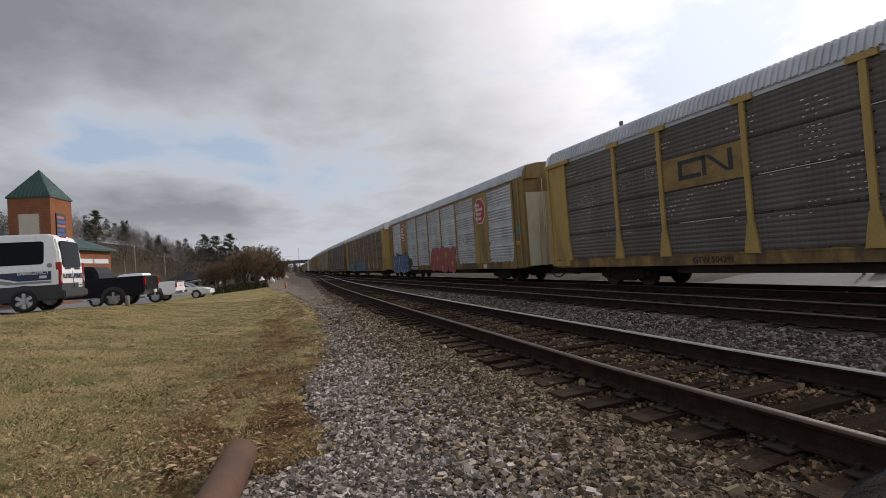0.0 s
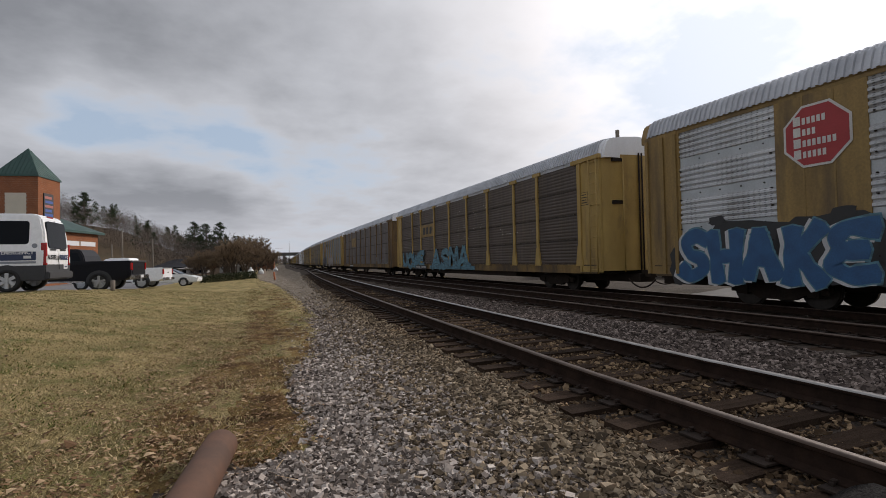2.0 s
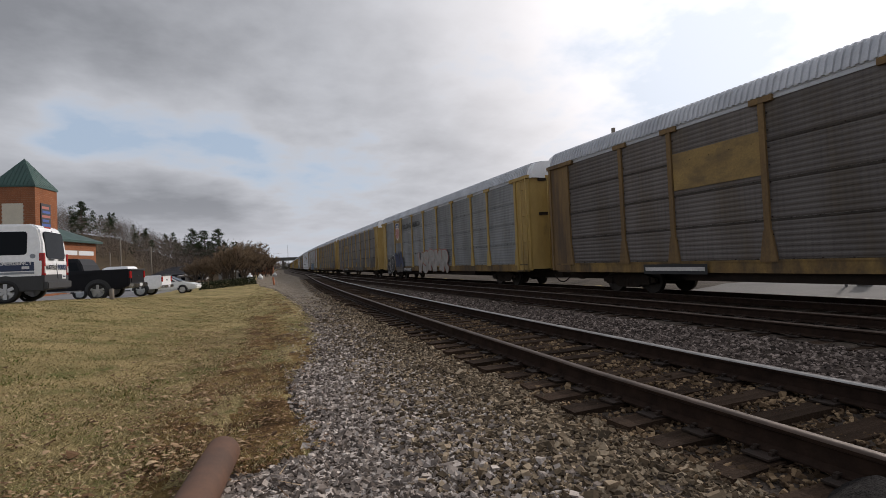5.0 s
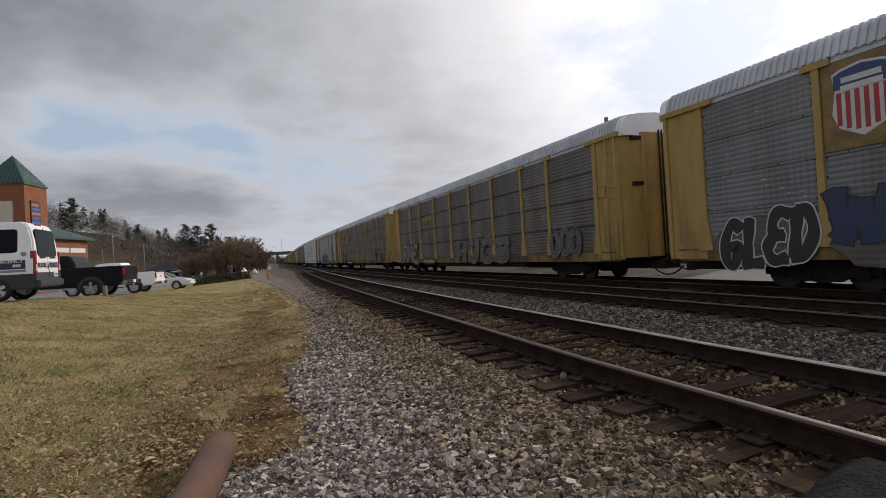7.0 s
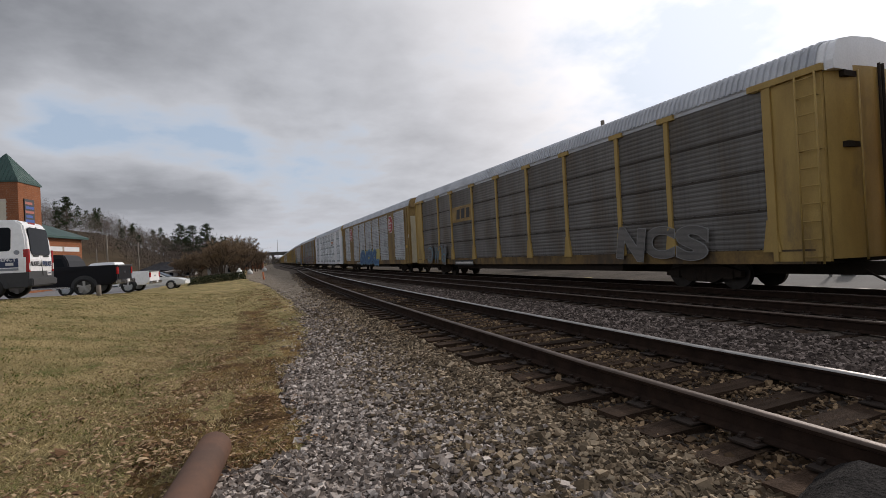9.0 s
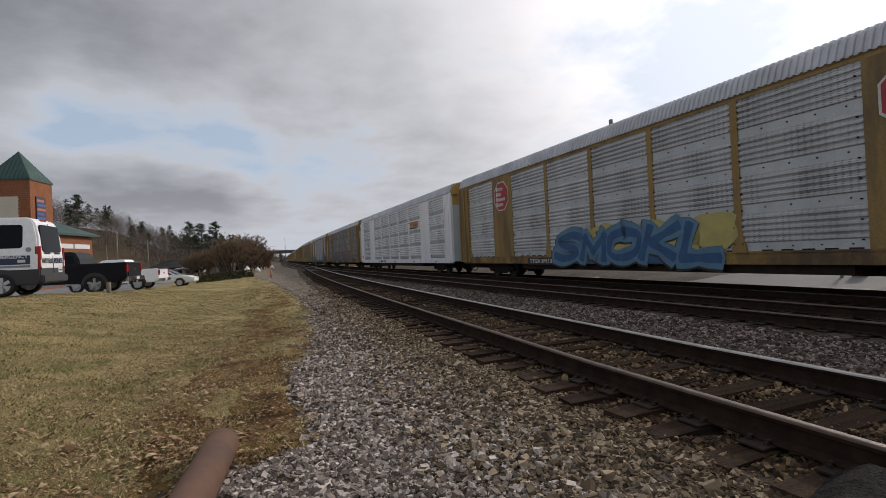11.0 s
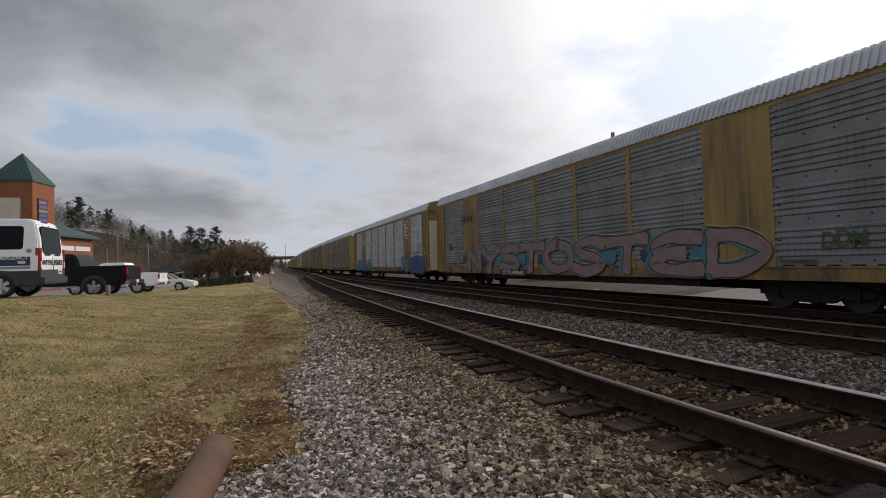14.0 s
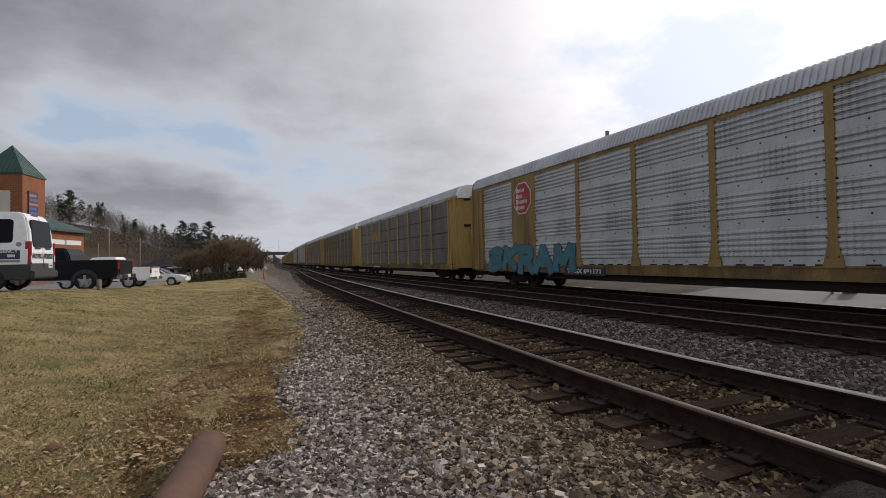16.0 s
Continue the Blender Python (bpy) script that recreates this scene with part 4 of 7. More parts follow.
def arch(cx, cz, r, n=10):
    return [(cx + r * math.cos(math.pi * i / n), cz + r * math.sin(math.pi * i / n)) for i in range(n + 1)]


def rounded(x0, x1, z0, z1, r=0.08, n=3):
    pts = []
    for cx, cz, a0 in ((x1 - r, z1 - r, 0), (x0 + r, z1 - r, 90), (x0 + r, z0 + r, 180), (x1 - r, z0 + r, 270)):
        pts += [(cx + r * math.cos(radians(a0 + 90 * i / n)), cz + r * math.sin(radians(a0 + 90 * i / n))) for i in range(n + 1)]
    return pts


def police_van(m):
    car = tagged(new("passenger_van"), "white police van with navy stripe and tinted windows, parked on asphalt", "van")
    bm = fresh()
    hull(bm, [(0.10, 0.50), (0.06, 0.9), (0.05, 1.25), (0.10, 1.9), (0.20, 2.38), (0.38, 2.52), (4.1, 2.52), (4.55, 2.36), (5.2, 1.5), (5.75, 1.25), (5.9, 0.95), (5.9, 0.5)], 2.04, 1.25, 1.74)
    part("body", bm, CAR_WHITE, car, "", None, 0.05)
    bm = fresh()
    hull(bm, [(0.04, 0.34), (0.03, 0.86), (5.92, 0.86), (5.95, 0.34)], 2.07)
    part("lower_body", bm, TRIM, car, "charcoal lower body panels", None, 0.03)
    bm = fresh()
    hull(bm, [(-0.06, 0.38), (-0.07, 0.62), (0.2, 0.64), (0.2, 0.36)], 2.02)
    part("rear_bumper", bm, TRIM, car, "", None, 0.03)
    wheels(car, (1.05, 4.75), 2.02, 0.36)
    for x in (1.05, 4.75):
        side_shape("wheel_arch", car, arch(x, 0.36, 0.50), 1.035, 0.008, TRIM)
    # the flank leans in, so the panes follow it
    lean = math.atan2(0.15, 1.27)
    for s in (1, -1):
        for x0, x1 in ((0.50, 2.35), (2.42, 3.75)):
            bm = fresh()
            prism(bm, rounded(x0, x1, 0.0, 0.76, 0.09), 1, -0.004, 0.008)
            part("window", bm, WINDOW, car, "", Matrix.Translation((0, s * 0.988, 1.52)) @ Matrix.Rotation(s * lean, 4, "X"))
        bm = fresh()
        prism(bm, [(4.0, 0.05), (5.0, 0.05), (4.55, 0.7), (4.0, 0.7)], 1, -0.004, 0.008)
        part("window", bm, WINDOW, car, "", Matrix.Translation((0, s * 0.988, 1.5)) @ Matrix.Rotation(s * lean, 4, "X"))
        bm = fresh()
        prism(bm, [(0.3, 0.97), (1.3, 0.97), (1.85, 1.10), (2.7, 1.20), (5.2, 1.24), (5.2, 1.19), (2.8, 1.15), (2.0, 1.03), (1.5, 0.90), (0.3, 0.90)], 1, -0.004, 0.006)
        part("stripe", bm, GREY_DECAL, car, "grey swoosh stripe", Matrix.Translation((0, s * 1.026, 0)))
        bm = fresh()
        prism(bm, [(0.3, 1.0), (1.2, 1.0), (1.7, 1.14), (2.6, 1.235), (5.2, 1.26), (5.2, 1.28), (0.3, 1.28)], 1, -0.004, 0.010)
        part("stripe", bm, NAVY, car, "navy swoosh decal", Matrix.Translation((0, s * 1.024, 0)))
        bm = fresh()
        tube(bm, (0.34, -0.004, 1.47), (0.34, 0.008, 1.47), 0.075, 16)
        part("badge", bm, GREY_DECAL, car, "round grey badge", Matrix.Translation((0, s * 1.0, 0)) @ Matrix.Rotation(s * 0.0, 4, "X"))
    flank = Matrix.Translation((0.78, 1.034, 1.20)) @ Matrix(((-1, 0, 0, 0), (0, 0, 1, 0), (0, 1, 0, 0), (0, 0, 0, 1)))
    lettering("lettering", "EMERGENCY", 0.15, PLATE_WHITE, car, flank, 0.004)
    bm = fresh()
    prism(bm, [(0.42, 1.06), (0.62, 1.06), (0.62, 1.15), (0.42, 1.15)], 1, 1.034, 1.042)
    part("lettering_bar", bm, PLATE_WHITE, car)
    # tail: two doors, one broad pane, lamps, writing
    tilt = math.atan2(0.07, 0.75)
    tail = Matrix.Translation((0.055, 0, 1.25)) @ Matrix.Rotation(tilt, 4, "Y")
    bm = fresh()
    prism(bm, rounded(-0.76, 0.76, 0.14, 1.04, 0.14), 0, -0.035, 0.006)
    part("rear_window", bm, WINDOW, car, "", tail)
    bm = fresh()
    box(bm, -0.008, 0.01, -0.006, 0.006, -0.55, 1.1)
    part("door_seam", bm, TRIM, car, "", tail)
    for s in (-1, 1):
        bm = fresh()
        prism(bm, rounded(min(s * 0.91, s * 1.012), max(s * 0.91, s * 1.012), -0.42, 0.32, 0.04), 0, -0.02, 0.12)
        lamp = part("tail_lamp", bm, RED_LENS, car, "red tail lamp", Matrix.Translation((0.05, 0, 1.25)))
        bm = fresh()
        box(bm, -0.026, 0.0, min(s * 0.92, s * 1.0), max(s * 0.92, s * 1.0), -0.34, -0.12)
        part("lens", bm, CLEAR_LENS, lamp, "clear lamp lens")
        rear_shape("door_label", car, [(s * 0.2, 1.33), (s * 0.62, 1.33), (s * 0.62, 1.38), (s * 0.2, 1.38)][::s], 0.028, 0.02, BLACK_INK)
    face = Matrix(((0, 0, -1, 0), (-1, 0, 0, 0), (0, 1, 0, 0), (0, 0, 0, 1)))
    lettering("lettering", "AUSTELL", 0.21, BLACK_INK, car, Matrix.Translation((0.035, 0.46, 1.03)) @ face, 0.004)
    lettering("lettering", "POLICE", 0.22, NAVY, car, Matrix.Translation((0.035, -0.46, 1.03)) @ face, 0.010)
    rear_shape("number_plate", car, rounded(-0.75, -0.42, 0.70, 0.86, 0.02), 0.02, 0.02, PLATE_WHITE, "pale number plate with a dark bar")
    rear_shape("plate_bar", car, [(-0.68, 0.755), (-0.49, 0.755), (-0.49, 0.805), (-0.68, 0.805)], 0.012, 0.012, NAVY)
    bm = fresh()
    box(bm, 0.26, 0.34, -0.22, 0.22, 2.43, 2.48)
    part("brake_lamp", bm, RED_LENS, car)
    car.matrix_basis = m
    return car


def pickup(m, paint, words, roof_z, chrome_rear):
    car = tagged(new("pickup_truck"), words, "pickup truck")
    L = 5.8
    bm = fresh()
    hull(bm, [(0.0, 0.62), (0.0, 1.32), (0.05, 1.36), (4.05, 1.34), (4.2, 1.26), (5.55, 1.14), (5.78, 1.0), (5.8, 0.55), (5.6, 0.45), (0.3, 0.45)], 2.0, 1.0, 1.9)
    part("body", bm, paint, car, "", None, 0.035)
    bm = fresh()
    hull(bm, [(1.85, 1.30), (1.95, 1.62), (2.12, roof_z - 0.03), (2.3, roof_z), (3.2, roof_z), (3.5, roof_z - 0.06), (4.3, 1.28)], 1.86, 1.32, 1.5)
    part("cab", bm, paint, car, "", None, 0.04)
    lean = math.atan2(0.17, roof_z - 1.32)
    for s in (1, -1):
        for shape in ([(2.05, 0.06), (2.75, 0.06), (2.75, 0.44), (2.2, 0.44)], [(2.82, 0.06), (4.0, 0.06), (3.45, 0.44), (2.82, 0.44)]):
            bm = fresh()
            prism(bm, shape, 1, -0.004, 0.01)
            part("window", bm, WINDOW, car, "", Matrix.Translation((0, s * 0.928, 1.32)) @ Matrix.Rotation(s * lean, 4, "X"))
    bm = fresh()
    prism(bm, rounded(-0.68, 0.68, 0.08, 0.44, 0.06), 0, -0.012, 0.006)
    part("rear_window", bm, WINDOW, car, "", Matrix.Translation((1.885, 0, 1.32)) @ Matrix.Rotation(math.atan2(0.25, roof_z - 1.32), 4, "Y"))
    rear_shape("tailgate", car, rounded(-0.76, 0.76, 0.72, 1.30, 0.03), -0.022, 0.025, paint)
    rear_shape("badge", car, rounded(-0.12, 0.12, 0.98, 1.06, 0.03), -0.03, 0.012, CHROME if chrome_rear else TRIM)
    for s in (-1, 1):
        rear_shape("tail_lamp", car, rounded(min(s * 0.80, s * 0.96), max(s * 0.80, s * 0.96), 0.92, 1.25, 0.04), -0.035, 0.06, RED_LENS, "red tail lamp")
    bm = fresh()
    hull(bm, [(-0.16, 0.5), (-0.16, 0.68), (0.05, 0.70), (0.05, 0.48)], 1.9)
    part("rear_bumper", bm, CHROME, car, "chrome rear bumper", None, 0.025)
    rear_shape("number_plate", car, rounded(-0.16, 0.16, 0.54, 0.68, 0.02), -0.175, 0.015, PLATE_WHITE)
    bm = fresh()
    box(bm, -0.06, 0.02, -0.95, 0.95, 1.30, 1.36)
    part("bed_cap", bm, TRIM, car)
    wheels(car, (1.28, 4.85), 1.98, 0.41, 0.27, 5)
    for x in (1.28, 4.85):
        side_shape("wheel_arch", car, arch(x, 0.41, 0.53), 1.0, 0.008, TRIM)
    side_shape("running_board", car, [(1.9, 0.40), (4.2, 0.40), (4.2, 0.47), (1.9, 0.47)], 0.98, 0.06, CHROME if chrome_rear else TRIM)
    for s in (1, -1):
        bm = fresh()
        box(bm, 3.85, 4.0, min(s * 0.95, s * 1.15), max(s * 0.95, s * 1.15), 1.36, 1.56)
        part("mirror", bm, paint, car, "", None, 0.03)
    car.matrix_basis = m
    return car


def sedan(m, paint, words, name="sedan_car", tall=1.42):
    car = tagged(new(name), words, "car")
    bm = fresh()
    hull(bm, [(0.0, 0.45), (0.0, 0.85), (0.12, 0.98), (1.1, 1.0), (3.4, 0.98), (4.4, 0.84), (4.85, 0.68), (4.95, 0.45), (4.8, 0.3), (0.2, 0.3)], 1.85, 0.7, 1.7)
    part("body", bm, paint, car, "", None, 0.06)
    bm = fresh()
    hull(bm, [(0.75, 0.97), (1.5, tall - 0.03), (1.75, tall), (2.5, tall), (2.75, tall - 0.03), (3.55, 0.97)], 1.62, 0.97, 1.25)
    part("cabin", bm, paint, car, "", None, 0.05)
    lean = math.atan2(0.185, tall - 0.97)
    for s in (1, -1):
        for shape in ([(1.15, 0.04), (2.05, 0.04), (2.05, 0.36), (1.55, 0.36)], [(2.12, 0.04), (3.3, 0.04), (2.7, 0.36), (2.12, 0.36)]):
            bm = fresh()
            prism(bm, [(x, z * (tall - 0.97) / 0.45) for x, z in shape], 1, -0.004, 0.01)
            part("window", bm, WINDOW, car, "", Matrix.Translation((0, s * 0.812, 0.97)) @ Matrix.Rotation(s * lean, 4, "X"))
    for x, dx, lab in ((3.56, -0.8, "windscreen"), (0.74, 0.75, "rear_window")):
        bm = fresh()
        h = tall - 1.0
        v = [bm.verts.new(c) for c in ((x, -0.72, 1.0), (x, 0.72, 1.0), (x + dx * 0.95, 0.56, tall - 0.05), (x + dx * 0.95, -0.56, tall - 0.05))]
        off = Vector((0.03 if dx < 0 else -0.03, 0, 0.03))
        w = [bm.verts.new(a.co + off) for a in v]
        bm.faces.new(w)
        for i in range(4):
            bm.faces.new((v[i], v[(i + 1) % 4], w[(i + 1) % 4], w[i]))
        bmesh.ops.recalc_face_normals(bm, faces=bm.faces[:])
        part(lab, bm, WINDOW, car)
    for s in (-1, 1):
        rear_shape("headlamp", car, rounded(min(s * 0.5, s * 0.82), max(s * 0.5, s * 0.82), 0.60, 0.74, 0.04), 4.86, 0.05, CLEAR_LENS, "clear headlamp")
        rear_shape("tail_lamp", car, rounded(min(s * 0.45, s * 0.85), max(s * 0.45, s * 0.85), 0.68, 0.84, 0.04), -0.03, 0.05, RED_LENS, "red tail lamp")
    wheels(car, (1.0, 3.85), 1.8, 0.33, 0.21, 7)
    for x in (1.0, 3.85):
        side_shape("wheel_arch", car, arch(x, 0.33, 0.40), 0.915, 0.012, TRIM)
    bm = fresh()
    box(bm, 0.3, 4.7, -0.935, 0.935, 0.50, 0.55)
    part("side_moulding", bm, TRIM if tall > 1.6 else paint, car)
    car.matrix_basis = m
    return car


def parked(x, y, rz):
    return pose(x, y, ground_z(x, y) + (0.05 if x < 0 else 0.06), 0, 0, rz)


police_van(parked(-5.9, 20.6, 177.6))
pickup(parked(-4.75, 27.4, 172), CAR_BLACK, "black crew cab pickup truck with chrome bumper, parked on asphalt", 1.92, True)
pickup(parked(-4.95, 38.6, 170), CAR_WHITE, "white pickup truck with red tail lamps, parked on asphalt", 2.05, False)
sedan(parked(-8.4, 47.0, -8), CAR_SILVER, "pale silver sedan car facing the railway, parked on asphalt", "sedan_car", 1.45)


# ---------------------------------------------------------------- the brick building with the tower
BRICK = surf("red_brick_face", (0.30, 0.125, 0.065), (0.24, 0.10, 0.055), scale=1.2, rough=0.9, bump=0.004, bump_scale=30, grain=0.18, random=0.12)
MORTAR = surf("mortar", (0.36, 0.30, 0.25), scale=2, rough=0.95)
GREEN_METAL = surf("green_metal_roof", (0.02, 0.065, 0.052), (0.016, 0.05, 0.042), scale=0.6, rough=0.45, bump_scale=8, grain=0.10, metal=0.2)
CREAM = surf("cream_panel", (0.56, 0.50, 0.40), (0.50, 0.45, 0.36), scale=0.7, rough=0.8)
SCREEN_BLACK = plain("screen_housing", (0.02, 0.02, 0.022), 0.4)
BLUE_GLOW = plain("lit_blue_pixels", (0.03, 0.07, 0.26), 0.4, emit=0.16)
RED_GLOW = plain("lit_red_pixels", (0.34, 0.10, 0.07), 0.4, emit=0.12)


def brick_face(parent, width, z0, z1, m, holes=()):
    """Courses of large brick on one face; local x along the wall, outside faces -y."""
    bm = fresh()
    row = 0
    z = z0
    vs, fs = [], []
    while z < z1 - 0.1:
        x = -0.3 if row % 2 else 0.0
        while x < width:
            a, b = max(0, x), min(width, x + 0.59)
            if b - a > 0.05 and not any(h[0] < (a + b) / 2 < h[1] and h[2] < z + 0.1 < h[3] for h in holes):
                k = len(vs)
                vs += [(a, 0, z), (b, 0, z), (b, 0, z + 0.19), (a, 0, z + 0.19), (a, -0.014, z), (b, -0.014, z), (b, -0.014, z + 0.19), (a, -0.014, z + 0.19)]
                fs += [(k + 4, k + 5, k + 6, k + 7), (k, k + 1, k + 5, k + 4), (k + 3, k + 7, k + 6, k + 2), (k, k + 4, k + 7, k + 3), (k + 1, k + 2, k + 6, k + 5)]
            x += 0.6
        z += 0.2
        row += 1
    ob = put("brickwork", raw_mesh("brickwork", vs, fs, BRICK), parent, m, "courses of red brick")
    return tagged(ob, "", "", "", "stuff")


def tower_building():
    t = tagged(new("brick_tower"), "red brick tower with green pyramid roof and display screen", "tower")
    W, Z0, Z1 = 4.0, -0.9, 11.0
    bm = fresh()
    box(bm, 0, W, 0, W, Z0, Z1)
    part("wall", bm, MORTAR, t)
    faces = (Matrix.Identity(4), Matrix.Translation((W, 0, 0)) @ Matrix.Rotation(math.pi / 2, 4, "Z"))
    brick_face(t, W, Z0, Z1, faces[0], ((1.0, 2.9, 6.2, 9.1),))
    brick_face(t, W, Z0, Z1, faces[1], ((0.9, 2.5, 6.6, 9.2),))
    bm = fresh()
    box(bm, 1.0, 2.9, -0.03, 0.02, 6.2, 9.1)
    part("blank_panel", bm, CREAM, t, "cream blank wall panel", None, 0.01)
    bm = fresh()
    box(bm, 0.85, 2.55, -0.12, 0.02, 6.6, 9.2)
    scr = part("display_screen", bm, SCREEN_BLACK, t, "dark outdoor display screen", faces[1], 0.02)
    for i in range(5):
        bm = fresh()
        box(bm, 0.95 + (0.1 if i % 2 else 0), 2.45 - (0.25 if i in (1, 4) else 0), -0.126, -0.12, 6.75 + i * 0.47, 7.02 + i * 0.47)
        part("lit_bar", bm, (BLUE_GLOW, BLUE_GLOW, RED_GLOW, BLUE_GLOW, RED_GLOW)[i], scr)
    # pyramid roof with standing seams
    bm = fresh()
    o = 0.12
    c = [bm.verts.new(p) for p in ((-o, -o, Z1), (W + o, -o, Z1), (W + o, W + o, Z1), (-o, W + o, Z1))]
    tip = bm.verts.new((W / 2, W / 2, Z1 + 3.25))
    low = [bm.verts.new(v.co - Vector((0, 0, 0.16))) for v in c]
    bm.faces.new(low[::-1])
    for i in range(4):
        bm.faces.new((c[i], c[(i + 1) % 4], tip))
        bm.faces.new((low[i], low[(i + 1) % 4], c[(i + 1) % 4], c[i]))
    roof = part("roof", bm, GREEN_METAL, t, "green standing-seam metal roof")
    apex = Vector((W / 2, W / 2, Z1 + 3.25))
    for f in range(4):
        for k in range(1, 11):
            s = k / 11
            a = Vector((-o + (W + 2 * o) * s, -o, Z1))
            frac = 1 - abs(2 * s - 1)
            top = Vector((a.x, -o + (W / 2 + o) * frac, Z1 + 3.25 * frac))
            rot = Matrix.Translation((W / 2, W / 2, 0)) @ Matrix.Rotation(f * math.pi / 2, 4, "Z") @ Matrix.Translation((-W / 2, -W / 2, 0))
            bm = fresh()
            tube(bm, rot @ a, rot @ top, 0.028, 4)
            part("seam", bm, GREEN_METAL, roof)
    t.matrix_basis = pose(-24.1, 64.7, 0, 0, 0, -11)

    h = tagged(new("brick_building"), "low brick building with green hipped roof and white window band", "building")
    bm = fresh()
    box(bm, 0, 15, 0, 8, -1.7, 4.9)
    part("wall", bm, MORTAR, h)
    brick_face(h, 15, -1.7, 4.9, Matrix.Identity(4), ((0.4, 14.6, 3.1, 3.7),))
    brick_face(h, 8, -1.7, 4.9, Matrix.Translation((15, 0, 0)) @ Matrix.Rotation(math.pi / 2, 4, "Z"), ((0.6, 7.4, 3.1, 3.7),))
    for i in range(4):
        bm = fresh()
        box(bm, 0.5 + i * 3.6, 3.8 + i * 3.6, -0.04, 0.02, 3.1, 3.65)
        part("window_band", bm, PLATE_WHITE, h, "white band over the windows")
    for i in range(2):
        bm = fresh()
        box(bm, 14.98, 15.04, 0.6 + i * 3.6, 3.8 + i * 3.6, 3.1, 3.65)
        part("window_band", bm, PLATE_WHITE, h, "white band over the windows")
    bm = fresh()
    c = [bm.verts.new(p) for p in ((-0.6, -0.6, 4.9), (15.6, -0.6, 4.9), (15.6, 8.6, 4.9), (-0.6, 8.6, 4.9))]
    low = [bm.verts.new(v.co - Vector((0, 0, 0.25))) for v in c]
    r = [bm.verts.new(p) for p in ((4.5, 4, 7.4), (10.5, 4, 7.4))]
    for f in ((c[0], c[1], r[1], r[0]), (c[1], c[2], r[1]), (c[2], c[3], r[0], r[1]), (c[3], c[0], r[0])):
        bm.faces.new(f)
    bm.faces.new(low[::-1])
    for i in range(4):
        bm.faces.new((low[i], low[(i + 1) % 4], c[(i + 1) % 4], c[i]))
    part("roof", bm, GREEN_METAL, h, "green metal hipped roof")
    h.matrix_basis = pose(-34.5, 73.1, 0.7, 0, 0, -13.9)


tower_building()


# ---------------------------------------------------------------- trees
BARK = surf("grey_brown_bark", (0.105, 0.082, 0.065), (0.07, 0.055, 0.045), scale=3, rough=0.95, random=0.2)
TWIGS = islands("bare_twigs", (0.115, 0.092, 0.077), (0.125, 0.100, 0.084), (0.138, 0.110, 0.092))
BUSH_TWIGS = islands("brown_bush_twigs", (0.20, 0.143, 0.092), (0.225, 0.162, 0.105), (0.25, 0.182, 0.12))
PINE_NEEDLES = islands("pine_needles", (0.022, 0.034, 0.016), (0.035, 0.052, 0.024), (0.05, 0.068, 0.032))
HEDGE_LEAF = islands("hedge_leaves", (0.018, 0.024, 0.012), (0.03, 0.038, 0.018), (0.05, 0.055, 0.028))


def limb(vs, fs, a, b, ra, rb, n=4):
    d = (b - a)
    if d.length < 1e-4:
        return
    q = d.to_track_quat("Z", "Y").to_matrix()
    k = len(vs)
    for p, r in ((a, ra), (b, rb)):
        for i in range(n):
            t = 2 * math.pi * i / n
            vs.append(p + q @ Vector((r * math.cos(t), r * math.sin(t), 0)))
    for i in range(n):
        fs.append((k + i, k + (i + 1) % n, k + n + (i + 1) % n, k + n + i))


def grow(rng, wood, twigs, p, d, length, r, depth, spread, sliver):
    """One limb, its kinks and its forks; the last order are slivers."""
    wv, wf = wood
    tv, tf = twigs
    if depth == 0:
        for _ in range(6):
            e = p + (d + Vector((rng.uniform(-1, 1), rng.uniform(-1, 1), rng.uniform(-0.5, 1))) * 0.8).normalized() * length * rng.uniform(0.6, 1.2)
            side = Vector((rng.uniform(-1, 1), rng.uniform(-1, 1), rng.uniform(-1, 1))).normalized() * sliver
            k = len(tv)
            tv += [p - side, p + side, e]
            tf.append((k, k + 1, k + 2))
        return
    e = p
    for j in range(2):
        d = (d + Vector((rng.uniform(-1, 1), rng.uniform(-1, 1), rng.uniform(-0.3, 0.6))) * 0.16).normalized()
        e2 = e + d * length / 2
        limb(wv, wf, e, e2, r * (1 - 0.2 * j), r * (0.8 - 0.2 * j), 5 if depth > 3 else 3)
        if j == 0 or depth <= 2:
            nd = (d + Vector((rng.uniform(-1, 1), rng.uniform(-1, 1), rng.uniform(-0.2, 0.7))) * spread).normalized()
            grow(rng, wood, twigs, e2, nd, length * rng.uniform(0.55, 0.75), r * 0.5, depth - 1, spread, sliver)
        e = e2
    for _ in range(2):
        nd = (d + Vector((rng.uniform(-1, 1), rng.uniform(-1, 1), rng.uniform(-0.3, 0.6))) * spread).normalized()
        grow(rng, wood, twigs, e, nd, length * rng.uniform(0.6, 0.82), r * 0.58, depth - 1, spread, sliver)


